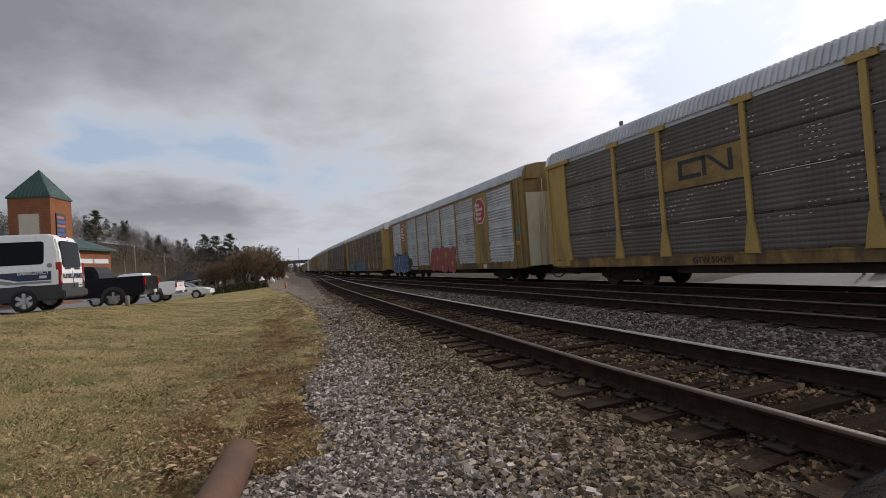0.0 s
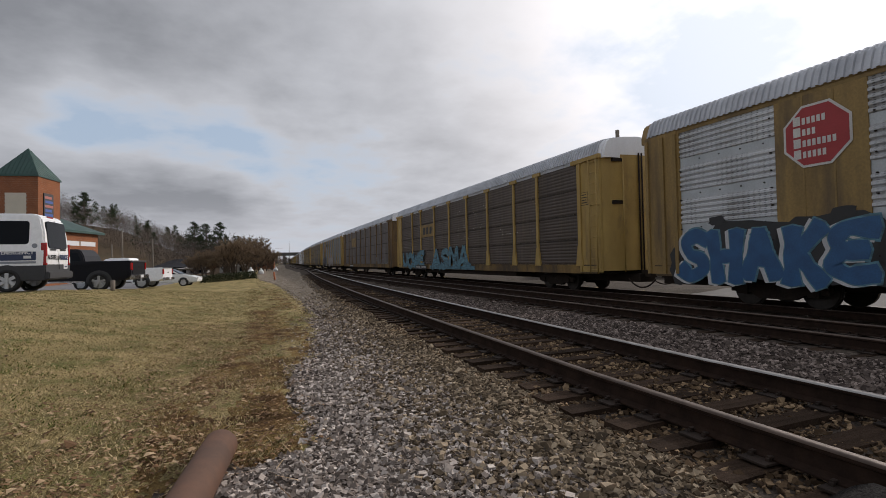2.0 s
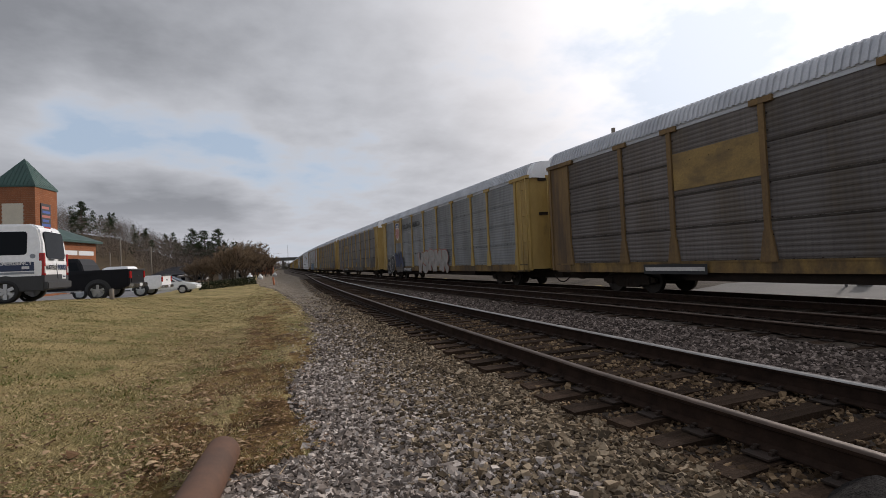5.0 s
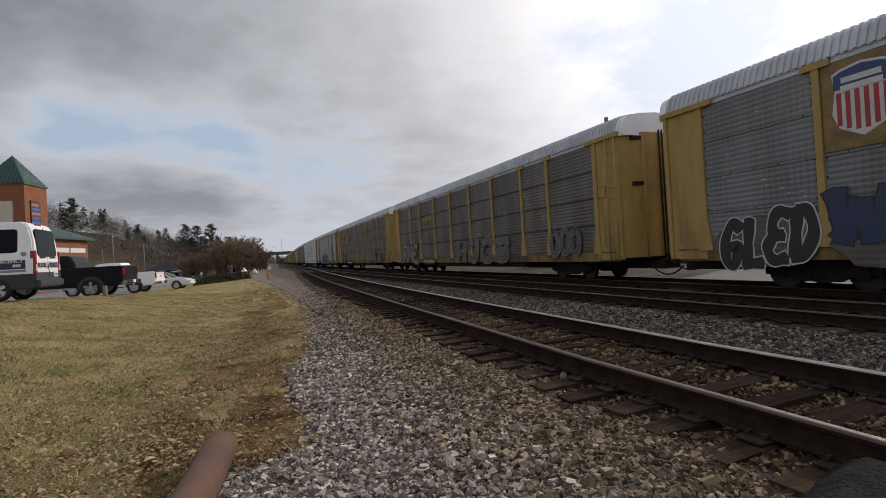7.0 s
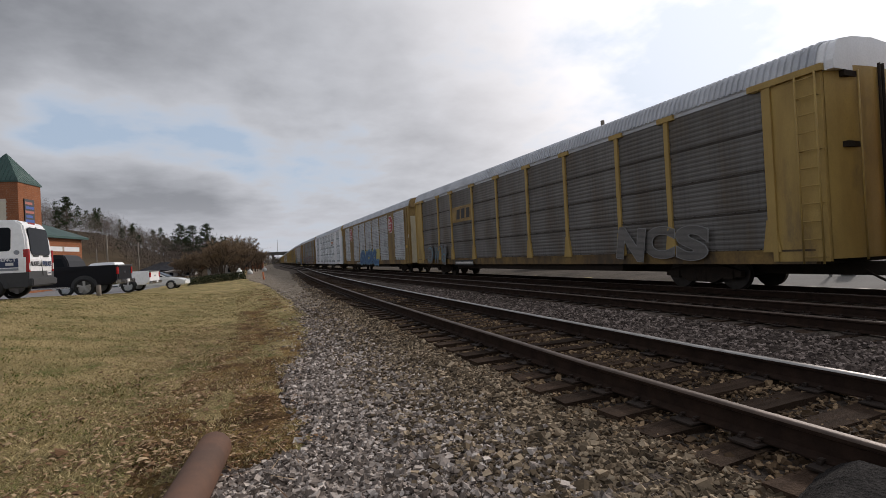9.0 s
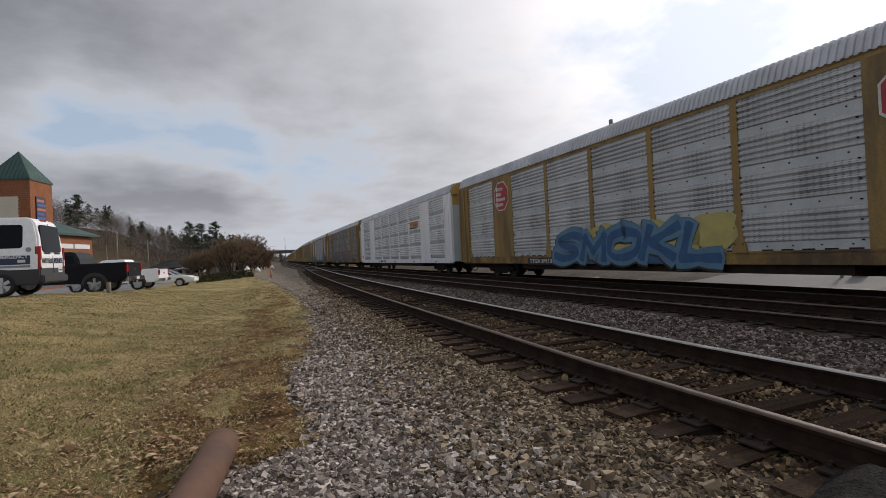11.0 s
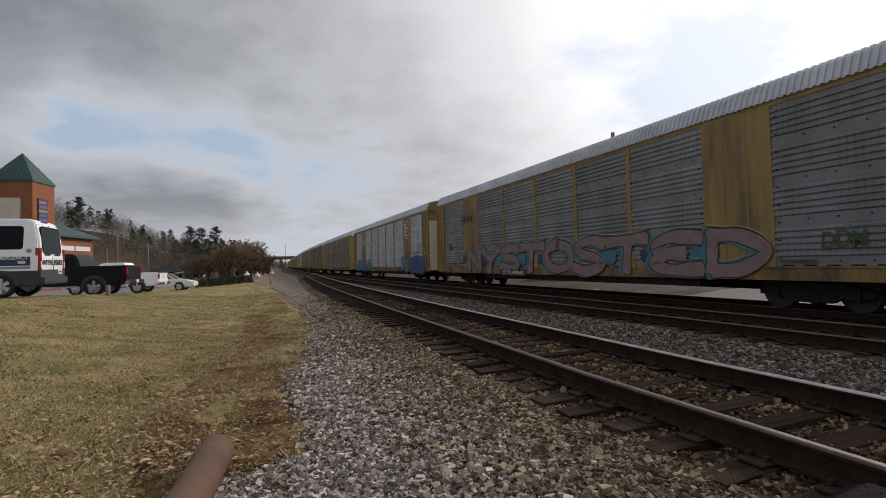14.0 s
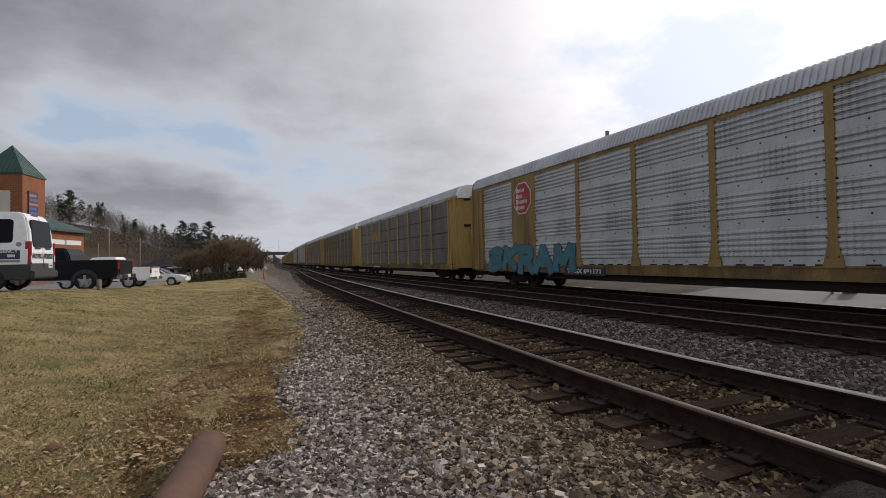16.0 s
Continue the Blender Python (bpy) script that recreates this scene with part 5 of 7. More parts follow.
def bare_tree(seed, x, y, height, stems=1, spread=0.75, depth=5):
    rng = random.Random(seed)
    wood, twigs = ([], []), ([], [])
    for s in range(stems):
        d = Vector((rng.uniform(-0.35, 0.35) * (stems > 1), rng.uniform(-0.35, 0.35) * (stems > 1), 1)).normalized()
        grow(rng, wood, twigs, Vector((rng.uniform(-0.3, 0.3) * (stems > 1), rng.uniform(-0.3, 0.3) * (stems > 1), -0.3)), d, height * (0.30 if stems < 3 else 0.22), height * 0.018 if stems < 3 else height * 0.011, depth, spread, 0.009 + height * 0.0010)
    tree = tagged(new("bare_tree"), "leafless brown tree with fine bare twigs", "tree", "bare trees")
    put("trunk", raw_mesh("trunk", *wood, BARK), tree)
    put("crown", raw_mesh("crown", *twigs, BUSH_TWIGS), tree)
    tree.matrix_basis = pose(x, y, ground_z(x, y))
    return tree


def pine(seed, x, y, height, bare, z=None):
    rng = random.Random(seed)
    tree = tagged(new("pine_tree"), "tall pine tree with dark green needle clumps", "tree", "pine trees")
    wood, leaf = ([], []), ([], [])
    limb(*wood, Vector((0, 0, -0.5)), Vector((0.2, 0, height * 0.97)), height * 0.014, 0.05, 7)
    tiers = 15
    for i in range(tiers):
        s = i / (tiers - 1)
        z0 = height * (bare + (1 - bare) * s)
        reach = height * (0.20 * (1 - s) ** 0.7 + 0.035) * rng.uniform(0.7, 1.2)
        for k in range(5):
            if rng.random() < 0.2:
                continue
            a = rng.uniform(0, 2 * math.pi)
            tip = Vector((reach * math.cos(a), reach * math.sin(a), z0 + reach * rng.uniform(0.0, 0.5)))
            limb(*wood, Vector((0.1, 0, z0)), tip, 0.06, 0.02, 3)
            for c in range(4):
                mid = tip * (0.55 + 0.15 * c) + Vector((0, 0, z0 * (0.45 - 0.15 * c)))
                for _ in range(16):
                    o = mid + Vector((rng.gauss(0, 1), rng.gauss(0, 1), rng.gauss(0, 0.55))) * height * 0.022
                    u = Vector((rng.uniform(-1, 1), rng.uniform(-1, 1), rng.uniform(-0.4, 1))).normalized() * height * 0.022
                    w = Vector((rng.uniform(-1, 1), rng.uniform(-1, 1), rng.uniform(-1, 1))).normalized() * height * 0.006
                    b = len(leaf[0])
                    leaf[0].extend((o - w, o + w, o + u))
                    leaf[1].append((b, b + 1, b + 2))
    put("trunk", raw_mesh("trunk", *wood, BARK), tree)
    put("crown", raw_mesh("crown", *leaf, PINE_NEEDLES), tree)
    tree.matrix_basis = pose(x, y, ground_z(x, y) if z is None else z)
    return tree


def polar(az, dist):
    return dist * math.sin(radians(az)), dist * math.cos(radians(az))


def hill_z(x, y):
    az, dist = math.degrees(math.atan2(x, y)), math.hypot(x, y)
    top = lerp(az, ((-60, 21), (-22, 20), (-16, 18.6), (-14.9, 16.6), (-11.4, 14.4), (-10.3, 13.0), (-9, 10.4), (-7.8, 8.5), (-6, 5.2), (-4, 3.6), (-1, 2.2), (2, 0.0)))
    s = min(1, max(0, (dist - 95) / 120))
    return -0.6 + (top + 0.6) * s * s * (3 - 2 * s)


def hill():
    vs, fs = [], []
    azs = [-62 + 1.0 * i for i in range(65)]
    ds = [92, 110, 130, 150, 170, 190, 215, 260, 320]
    for a in azs:
        for d in ds:
            x, y = polar(a, d)
            vs.append((x, y, hill_z(x, y) + 0.5 * noise.noise((x * 0.05, y * 0.05, 0)) - (0.4 if d == 92 else 0)))
    n = len(ds)
    for i in range(len(azs) - 1):
        for j in range(n - 1):
            fs.append((i * n + j, i * n + j + 1, (i + 1) * n + j + 1, (i + 1) * n + j))
    tagged(put("wooded_hill", raw_mesh("wooded_hill", vs, fs, LEAF_LITTER, True)), "brown leaf-covered hillside under bare woods", "hill", "", "structure")


LEAF_LITTER = surf("leaf_litter", (0.10, 0.07, 0.045), (0.075, 0.06, 0.04), scale=0.1, rough=0.95, bump_scale=2, grain=0.3)
hill()



def woods():
    """Far bare woods on the hill and behind the line, as one mass of small trees."""
    rng = random.Random(77)
    wood, green, crowns = ([], []), ([], []), []
    spots = [(rng.uniform(-44, 1.5), rng.uniform(135, 240)) for _ in range(760)] + [(rng.uniform(-9, 1.5), rng.uniform(112, 135)) for _ in range(60)] + [(rng.uniform(0.5, 5), rng.uniform(300, 520)) for _ in range(60)] + [(rng.uniform(3, 60), rng.uniform(420, 560)) for _ in range(160)] + [(rng.uniform(0.0, 7.5), rng.uniform(452, 600)) for _ in range(150)]
    for az, d in spots:
        x, y = polar(az, d)
        z = hill_z(x, y) if az < 1.5 else -1
        h = rng.uniform(5.5, 8.6)
        if rng.random() < 0.14:
            for _ in range(220):
                s = rng.random()
                o = Vector((x, y, z + h * (0.2 + 0.85 * s))) + Vector((rng.gauss(0, 1), rng.gauss(0, 1), 0)) * h * 0.17 * (1.15 - s)
                u = Vector((rng.uniform(-1, 1), rng.uniform(-1, 1), rng.uniform(-0.5, 1))) * h * 0.07
                w = Vector((rng.uniform(-1, 1), rng.uniform(-1, 1), rng.uniform(-1, 1))) * h * 0.03
                b = len(green[0])
                green[0].extend((o - w, o + w, o + u))
                green[1].append((b, b + 1, b + 2))
            continue
        limb(*wood, Vector((x, y, z - 0.5)), Vector((x + rng.uniform(-0.5, 0.5), y, z + h * 0.6)), 0.05, 0.03, 3)
        crowns.append((x, y, z, h, h * rng.uniform(0.34, 0.50)))
    # fine slivers fill each crown
    gen = np.random.default_rng(78)
    each = 480
    c = np.repeat(np.array(crowns), each, axis=0)
    q = gen.normal(size=(len(c), 3))
    q *= (gen.random(len(c)) ** 0.40 / np.linalg.norm(q, axis=1))[:, None]
    o = c[:, :3] + np.stack([q[:, 0] * c[:, 4], q[:, 1] * c[:, 4], c[:, 3] * (0.52 + 0.45 * q[:, 2])], -1)
    u = (q * (1, 1, 0.7) + (0, 0, 0.25) + gen.uniform(-0.9, 0.9, q.shape)) * c[:, 3:4] * 0.055
    w = gen.normal(size=q.shape) * (1, 1, 0.6)
    w *= 0.036 / np.linalg.norm(w, axis=1)[:, None]
    spray = np.stack([o - w, o + w, o + u], 1).reshape(-1, 3)
    twigs = (spray.tolist(), np.arange(len(spray)).reshape(-1, 3).tolist())
    root = tagged(new("far_woods"), "leafless brown woods with scattered evergreens on a hillside", "woods", "", "stuff")
    put("trunks", raw_mesh("trunks", *wood, TWIGS), root)
    put("twigs", raw_mesh("twigs", *twigs, TWIGS), root)
    put("evergreens", raw_mesh("evergreens", *green, PINE_NEEDLES), root)


woods()
for i, (az, d, h) in enumerate(((-4.9, 118, 10.2), (-3.8, 122, 10.0), (-2.5, 120, 10.3))):
    x, y = polar(az, d)
    pine(300 + i, x, y, h, 0.45, hill_z(x, y))
x, y = polar(-14.2, 150)
pine(310, x, y, 12.5, 0.4, hill_z(x, y))
for i, (az, d, h, st) in enumerate(((-2.2, 74, 7.4, 6), (-1.0, 70, 7.8, 7), (-0.1, 76, 8.2, 7), (0.8, 82, 9.0, 6), (1.5, 88, 8.8, 6), (2.1, 96, 7.6, 6), (-3.2, 84, 6.0, 5), (2.7, 108, 6.4, 5), (0.2, 96, 8.6, 6), (-4.1, 80, 6.4, 7), (-5.0, 84, 6.0, 6), (-1.6, 82, 8.0, 7))):
    x, y = polar(az, d)
    bare_tree(500 + i, x, y, h, st, 0.85, 5)
for i, (az, d, h) in enumerate(((60, 48, 9), (64, 60, 10), (52, 70, 9))):
    x, y = polar(az, d)
    bare_tree(540 + i, x, y, h, 1, 0.7, 5)


def hedge():
    rng = random.Random(5)
    vs, fs = [], []
    for i in range(5200):
        s = rng.random()
        x = -3.9 + 5.0 * s
        y = 51.0 + 2.0 * s + rng.uniform(-0.7, 0.7)
        o = Vector((x, y, ground_z(x, y) + rng.uniform(0.0, 0.7) + 0.18 * noise.noise((x * 2, y * 2, 0))))
        u = Vector((rng.uniform(-1, 1), rng.uniform(-1, 1), rng.uniform(-0.2, 1))) * 0.10
        w = Vector((rng.uniform(-1, 1), rng.uniform(-1, 1), rng.uniform(-1, 1))) * 0.05
        k = len(vs)
        vs += [o - w, o + w, o + u]
        fs.append((k, k + 1, k + 2))
    ob = put("hedge", raw_mesh("hedge", vs, fs, HEDGE_LEAF))
    tagged(ob, "low dark green hedge beside the car park", "hedge", "", "stuff")


hedge()

# ---------------------------------------------------------------- poles, tanks, bridge and what stands beyond
YARD_WALL = surf("weathered_block_wall", (0.15, 0.135, 0.115), (0.11, 0.098, 0.085), scale=1.0, rough=0.95, bump=0.004, bump_scale=25, grain=0.2, dirt=(0.07, 0.062, 0.05), dirt_at=(0.55, 0.75))
WOOD_POLE = surf("weathered_pole_wood", (0.22, 0.19, 0.16), (0.16, 0.135, 0.11), scale=2, rough=0.95)
GALV = surf("dull_galvanised_steel", (0.33, 0.34, 0.35), (0.26, 0.27, 0.28), scale=2, rough=0.55, metal=0.5)
ORANGE = surf("faded_orange_post", (0.45, 0.13, 0.045), (0.36, 0.11, 0.04), scale=5, rough=0.7)
TANK_WHITE = plain("white_tank_enamel", (0.68, 0.68, 0.67), 0.35)
BRIDGE = surf("grey_bridge_concrete", (0.12, 0.115, 0.11), (0.09, 0.088, 0.085), scale=0.15, rough=0.9)
SIDING = surf("grey_siding", (0.30, 0.285, 0.27), (0.24, 0.23, 0.22), scale=0.5, rough=0.8)
SHINGLE = surf("dark_shingles", (0.06, 0.06, 0.065), (0.045, 0.045, 0.05), scale=1.0, rough=0.9, bump_scale=20, grain=0.25)


def utility_pole(x, y, z0, top, arms, r=0.13):
    p = tagged(new("utility_pole"), "weathered wooden utility pole", "utility pole", "utility poles")
    bm = fresh()
    tube(bm, (0, 0, -0.5), (0, 0, top - z0), r, 10, r * 0.75)
    part("pole", bm, WOOD_POLE, p)
    for a in range(arms):
        bm = fresh()
        box(bm, -1.1, 1.1, -0.06, 0.06, top - z0 - 0.5 - a * 0.9, top - z0 - 0.38 - a * 0.9)
        arm = part("crossarm", bm, WOOD_POLE, p)
        for s in (-0.95, -0.4, 0.4, 0.95):
            bm = fresh()
            tube(bm, (s, 0, top - z0 - 0.38 - a * 0.9), (s, 0, top - z0 - 0.22 - a * 0.9), 0.04, 6)
            part("insulator", bm, GALV, arm)
    p.matrix_basis = pose(x, y, z0)


for az, d, t in ((-11.15, 85, 6.3), (-8.6, 92, 5.4), (-12.0, 110, 5.3)):
    x, y = polar(az, d)
    utility_pole(x, y, ground_z(x, y), t, 0 if az < -11.1 else 1, 0.12)
x, y = polar(41.84, 35)
utility_pole(x, y, -0.5, 9.62, 0, 0.17)
x, y = polar(64.5, 62)
utility_pole(x, y, -0.5, 11.5, 2, 0.16)


def wire(a, b, sag, name="overhead_wire"):
    bm = fresh()
    a, b = Vector(a), Vector(b)
    last = a
    for i in range(1, 13):
        s = i / 12
        p = a.lerp(b, s) - Vector((0, 0, sag * 4 * s * (1 - s)))
        tube(bm, last, p, 0.016, 4, caps=False)
        last = p
    tagged(put(name, mesh_of(name, bm, BLACK_INK)), "thin black overhead wire between poles", "wire", "overhead wires")


xa, ya = polar(64.5, 62)
for i, z in enumerate((11.1, 10.2, 9.2, 8.0, 6.6)):
    wire((xa + (i - 2) * 0.4, ya, z), (xa - 22, ya + 62, z - 0.5), 0.9)
    wire((xa + (i - 2) * 0.4, ya, z), (xa + 14, ya - 55, z), 0.9)
x1, y1 = polar(-11.15, 85)
x2, y2 = polar(-8.6, 92)
wire((x1, y1, 5.6), (x2, y2, 5.0), 0.5)
wire((x2, y2, 5.0), (x2 + 22, y2 + 30, 4.6), 0.6)


def tank(x, y, r):
    t = tagged(new("propane_tank"), "white round-ended tank with a domed cap on gravel", "tank", "white tanks")
    z = max(ground_z(x, y), -9)
    bm = fresh()
    n = 9
    rings = []
    for i in range(2 * n + 1):
        a = -math.pi / 2 + math.pi * i / (2 * n)
        yy = r * math.sin(a) + (0.9 if i > n else 0)
        rr = max(0.003, r * math.cos(a))
        rings.append([bm.verts.new((rr * math.cos(2 * math.pi * k / 20), yy, rr * math.sin(2 * math.pi * k / 20) + r + 0.12)) for k in range(20)])
    for p, q in zip(rings, rings[1:]):
        for k in range(20):
            bm.faces.new((p[k], p[(k + 1) % 20], q[(k + 1) % 20], q[k])).smooth = True
    bmesh.ops.recalc_face_normals(bm, faces=bm.faces[:])
    part("shell", bm, TANK_WHITE, t)
    bm = fresh()
    tube(bm, (0, 0.45, 2 * r + 0.05), (0, 0.45, 2 * r + 0.3), 0.16, 12, 0.11)
    part("dome", bm, TANK_WHITE, t)
    for yy in (0.05, 0.85):
        bm = fresh()
        box(bm, -0.3, 0.3, yy - 0.06, yy + 0.06, -0.15, 0.25)
        part("foot", bm, GALV, t)
    t.matrix_basis = pose(x, y, z)


for (az, d), r in (((0.6, 66), 0.38), ((1.65, 74), 0.38), ((3.15, 96), 0.38)):
    x, y = polar(az, d)
    tank(x, y, r)


def stake(x, y, h, r, material, words, lean=(0, 0)):
    bm = fresh()
    tube(bm, (0, 0, -0.3), (lean[0], lean[1], h), r, 10, r * 0.92)
    vs = tube(bm, (lean[0], lean[1], h), (lean[0], lean[1], h + 0.02), r * 0.92, 10, r * 0.6)
    ob = put("marker_post", mesh_of("marker_post", bm, material))
    tagged(ob, words, "post")
    ob.matrix_basis = pose(x, y, ground_z(x, y))


stake(-4.95, 23.4, 0.42, 0.09, WOOD_POLE, "short weathered wooden stake at the lawn's edge")
stake(2.55, 47.0, 0.95, 0.09, ORANGE, "faded orange marker post in dry grass", (-0.12, 0))


def bridge():
    b = tagged(new("road_bridge"), "grey concrete road bridge over the railway", "bridge")
    bm = fresh()
    box(bm, -45, 60, -5, 5, 7.2, 9.0)
    part("deck", bm, BRIDGE, b)
    for yy in (-5, 5):
        bm = fresh()
        box(bm, -45, 60, yy - 0.2, yy + 0.2, 9.0, 9.9)
        part("parapet", bm, BRIDGE, b)
    for xx in (-28, -12, 4, 30, 46):
        bm = fresh()
        box(bm, xx - 0.7, xx + 0.7, -4, 4, -1, 7.2)
        part("pier", bm, BRIDGE, b)
    b.matrix_basis = pose(bend(440) + 2, 440, 0)


bridge()
bm = fresh()
tube(bm, (0, 0, -1), (0, 0, 30), 0.5, 6, 0.2)
mast = tagged(put("radio_mast", mesh_of("radio_mast", bm, GALV)), "thin grey radio mast far beyond the bridge", "mast")
mast.matrix_basis = pose(*polar(4.6, 640), -1)


def house(x, y, w, d, hgt, roof_h, rz, words, wall, roofing):
    h = tagged(new("house"), words, "house")
    bm = fresh()
    box(bm, 0, w, 0, d, -1, hgt)
    part("wall", bm, wall, h)
    bm = fresh()
    o = 0.4
    c = [bm.verts.new(p) for p in ((-o, -o, hgt), (w + o, -o, hgt), (w + o, d + o, hgt), (-o, d + o, hgt))]
    r = [bm.verts.new(p) for p in ((d / 2, d / 2, hgt + roof_h), (w - d / 2, d / 2, hgt + roof_h))]
    for f in ((c[0], c[1], r[1], r[0]), (c[1], c[2], r[1]), (c[2], c[3], r[0], r[1]), (c[3], c[0], r[0]), tuple(c[::-1])):
        bm.faces.new(f)
    part("roof", bm, roofing, h)
    for i in range(3):
        xx = w * (0.15 + 0.28 * i)
        bm = fresh()
        box(bm, xx, xx + w * 0.13, -0.05, 0.02, hgt * 0.35, hgt * 0.8)
        part("window", bm, WINDOW, h)
    h.matrix_basis = pose(x, y, ground_z(x, y), 0, 0, rz)


house(*polar(-8.6, 112), 8, 6, 1.6, 1.6, -8, "small dark-roofed house at the edge of the lot", SHINGLE, SHINGLE)
house(*polar(-6.4, 106), 5, 5, 1.3, 0.5, -4, "low grey building beyond the car park", SIDING, SIDING)
house(*polar(-2.5, 104), 5, 4, 1.7, 0.5, -4, "low grey outbuilding behind bare trees", SIDING, SIDING)
house(*polar(-3.8, 135), 16, 8, 3.0, 1.8, -4, "red brick house on the far slope", BRICK, SHINGLE)
# beyond the railway
house(54, 56, 26, 12, 3.2, 1.2, 0, "low grey shop building across the yard", CONCRETE, SHINGLE)
bm = fresh()
box(bm, -0.12, 0.12, 0.0, 18.0, -0.5, 1.95)
box(bm, -0.16, 0.16, -0.02, 18.02, 1.95, 2.05)
yard_wall = put("yard_wall", mesh_of("yard_wall", bm, YARD_WALL, 0.01))
tagged(yard_wall, "grey-brown block wall along the concrete yard", "wall")
yard_wall.matrix_basis = pose(27.2, 23.0, -0.42)
pale_car = sedan(parked(30.0, 27.0, -90), CAR_SILVER, "pale silver car driving past beyond the railway", "sedan_car", 1.45)
white_pickup = pickup(parked(34.0, 19.0, 90), CAR_WHITE, "white pickup truck driving past beyond the railway", 1.85, False)
late_car = sedan(parked(30.0, 32.0, -90), CAR_WHITE, "white car driving past beyond the railway", "sedan_car", 1.45)
sedan(parked(22.5, 34.0, -90), CAR_WHITE, "white sport utility car in the yard beyond the railway", "suv_car", 1.85)
sedan(parked(25.5, 36.5, -90), CAR_WHITE, "white sport utility car in the yard beyond the railway", "suv_car", 1.85)
for x, y, r, h in ((19.9, 10.9, 0.05, 1.1), (20.4, 10.6, 0.22, 1.0), (20.0, 8.2, 0.05, 1.1), (21.5, 14.5, 0.03, 1.4)):
    bm = fresh()
    tube(bm, (0, 0, -0.3), (0, 0, h), r, 14)
    ob = tagged(put("bollard", mesh_of("bollard", bm, GALV)), "grey steel bollard in the concrete yard", "bollard", "yard bollards")
    ob.matrix_basis = pose(x, y, -0.42)


# ---------------------------------------------------------------- loose stones, grass and litter
def stone_bases(rng, count):
    """Broken blocks: cubes with every corner knocked out of place."""
    v = np.array([(x, y, z) for z in (-1, 1) for y in (-1, 1) for x in (-1, 1)], float) * 0.62
    f = np.array([(0, 2, 3), (0, 3, 1), (4, 5, 7), (4, 7, 6), (0, 1, 5), (0, 5, 4), (2, 6, 7), (2, 7, 3), (0, 4, 6), (0, 6, 2), (1, 3, 7), (1, 7, 5)])
    return [v * rng.uniform(0.62, 1.5, (8, 1)) * rng.uniform(0.7, 1.35, (1, 3)) + rng.uniform(-0.16, 0.16, (8, 3)) for _ in range(count)], f


def turns(rng, n):
    q = rng.normal(size=(n, 4))
    q /= np.linalg.norm(q, axis=1, keepdims=True)
    w, x, y, z = q.T
    return np.stack([np.stack([1 - 2 * (y * y + z * z), 2 * (x * y - z * w), 2 * (x * z + y * w)], -1), np.stack([2 * (x * y + z * w), 1 - 2 * (x * x + z * z), 2 * (y * z - x * w)], -1),
                     np.stack([2 * (x * z - y * w), 2 * (y * z + x * w), 1 - 2 * (x * x + y * y)], -1)], 1)


def scatter(name, spots, size, material, label, category, sink=0.25, seed=1):
    """Crushed stones as one mesh; spots are (x, y, z)."""
    rng = np.random.default_rng(seed)
    bases, f = stone_bases(rng, 24)
    n = len(spots)
    pick = rng.integers(0, 24, n)
    s = rng.lognormal(math.log(size), 0.28, n)
    v = np.einsum("nij,nkj->nki", turns(rng, n), np.array(bases)[pick]) * s[:, None, None] * np.array([1, 1, 0.8])
    v += np.array(spots)[:, None, :] + np.array([0, 0, 1]) * (s * (0.5 - sink))[:, None, None]
    faces = (f[None] + 8 * np.arange(n)[:, None, None]).reshape(-1, 3)
    me = bpy.data.meshes.new(name)
    me.vertices.add(n * 8)
    me.vertices.foreach_set("co", v.reshape(-1))
    me.loops.add(len(faces) * 3)
    me.loops.foreach_set("vertex_index", faces.reshape(-1).astype(np.int32))
    me.polygons.add(len(faces))
    me.polygons.foreach_set("loop_start", np.arange(0, len(faces) * 3, 3, dtype=np.int32))
    me.polygons.foreach_set("use_smooth", np.zeros(len(faces), dtype=bool))
    me.update()
    me.validate()
    me.materials.append(material)
    return tagged(put(name, me), label, category, "", "stuff")


def spots_in(rng, x0, x1, y0, y1, density, keep=None, follow=None):
    out = []
    for _ in range(int((x1 - x0) * (y1 - y0) * density)):
        x, y = rng.uniform(x0, x1), rng.uniform(y0, y1)
        if follow:
            x = follow(x, merge(y))
        if keep is None or keep(x, y):
            out.append((x + bend(y), y, ballast_z(x, y)))
    return out


rng7 = random.Random(71)
beside = lambda x, d: x * (1 + d / 2.7) if x > 0 else x
within = lambda x, d: x + d
past = lambda x, d: x if x > 9 else 7.7 - (7.7 - x) * max(0.15, 1 - d / 2.45)
clear_of_soil = lambda x, y: x > dirt_edge(y) + (rng7.uniform(-0.22, 0.10) if y < 7 else rng7.uniform(-0.9, 0.25)) or (rng7.random() < 0.05 and x > dirt_start(y))
pale = spots_in(rng7, -0.3, 2.7, 1.4, 7.5, 1750, lambda x, y: clear_of_soil(x, y) or (y < 4.1 and x > -0.55 + rng7.uniform(-0.1, 0.1)), beside) + spots_in(rng7, 0.1, 2.7, 7.5, 14, 740, clear_of_soil, beside) + spots_in(rng7, 0.3, 2.8, 14, 26, 230, clear_of_soil, beside) + spots_in(rng7, 0.5, 2.8, 26, 55, 90, clear_of_soil, beside)
near_track = [p for p in pale if p[0] - bend(p[1]) - merge(p[1]) > 1.55 + rng7.uniform(-0.7, 0.7)]
chosen = set(near_track)
pale = [p for p in pale if p not in chosen]
scatter("stained_gravel", near_track, 0.0185, TAN_STONES, "tan and grey stained gravel beside the rail", "gravel", seed=6)
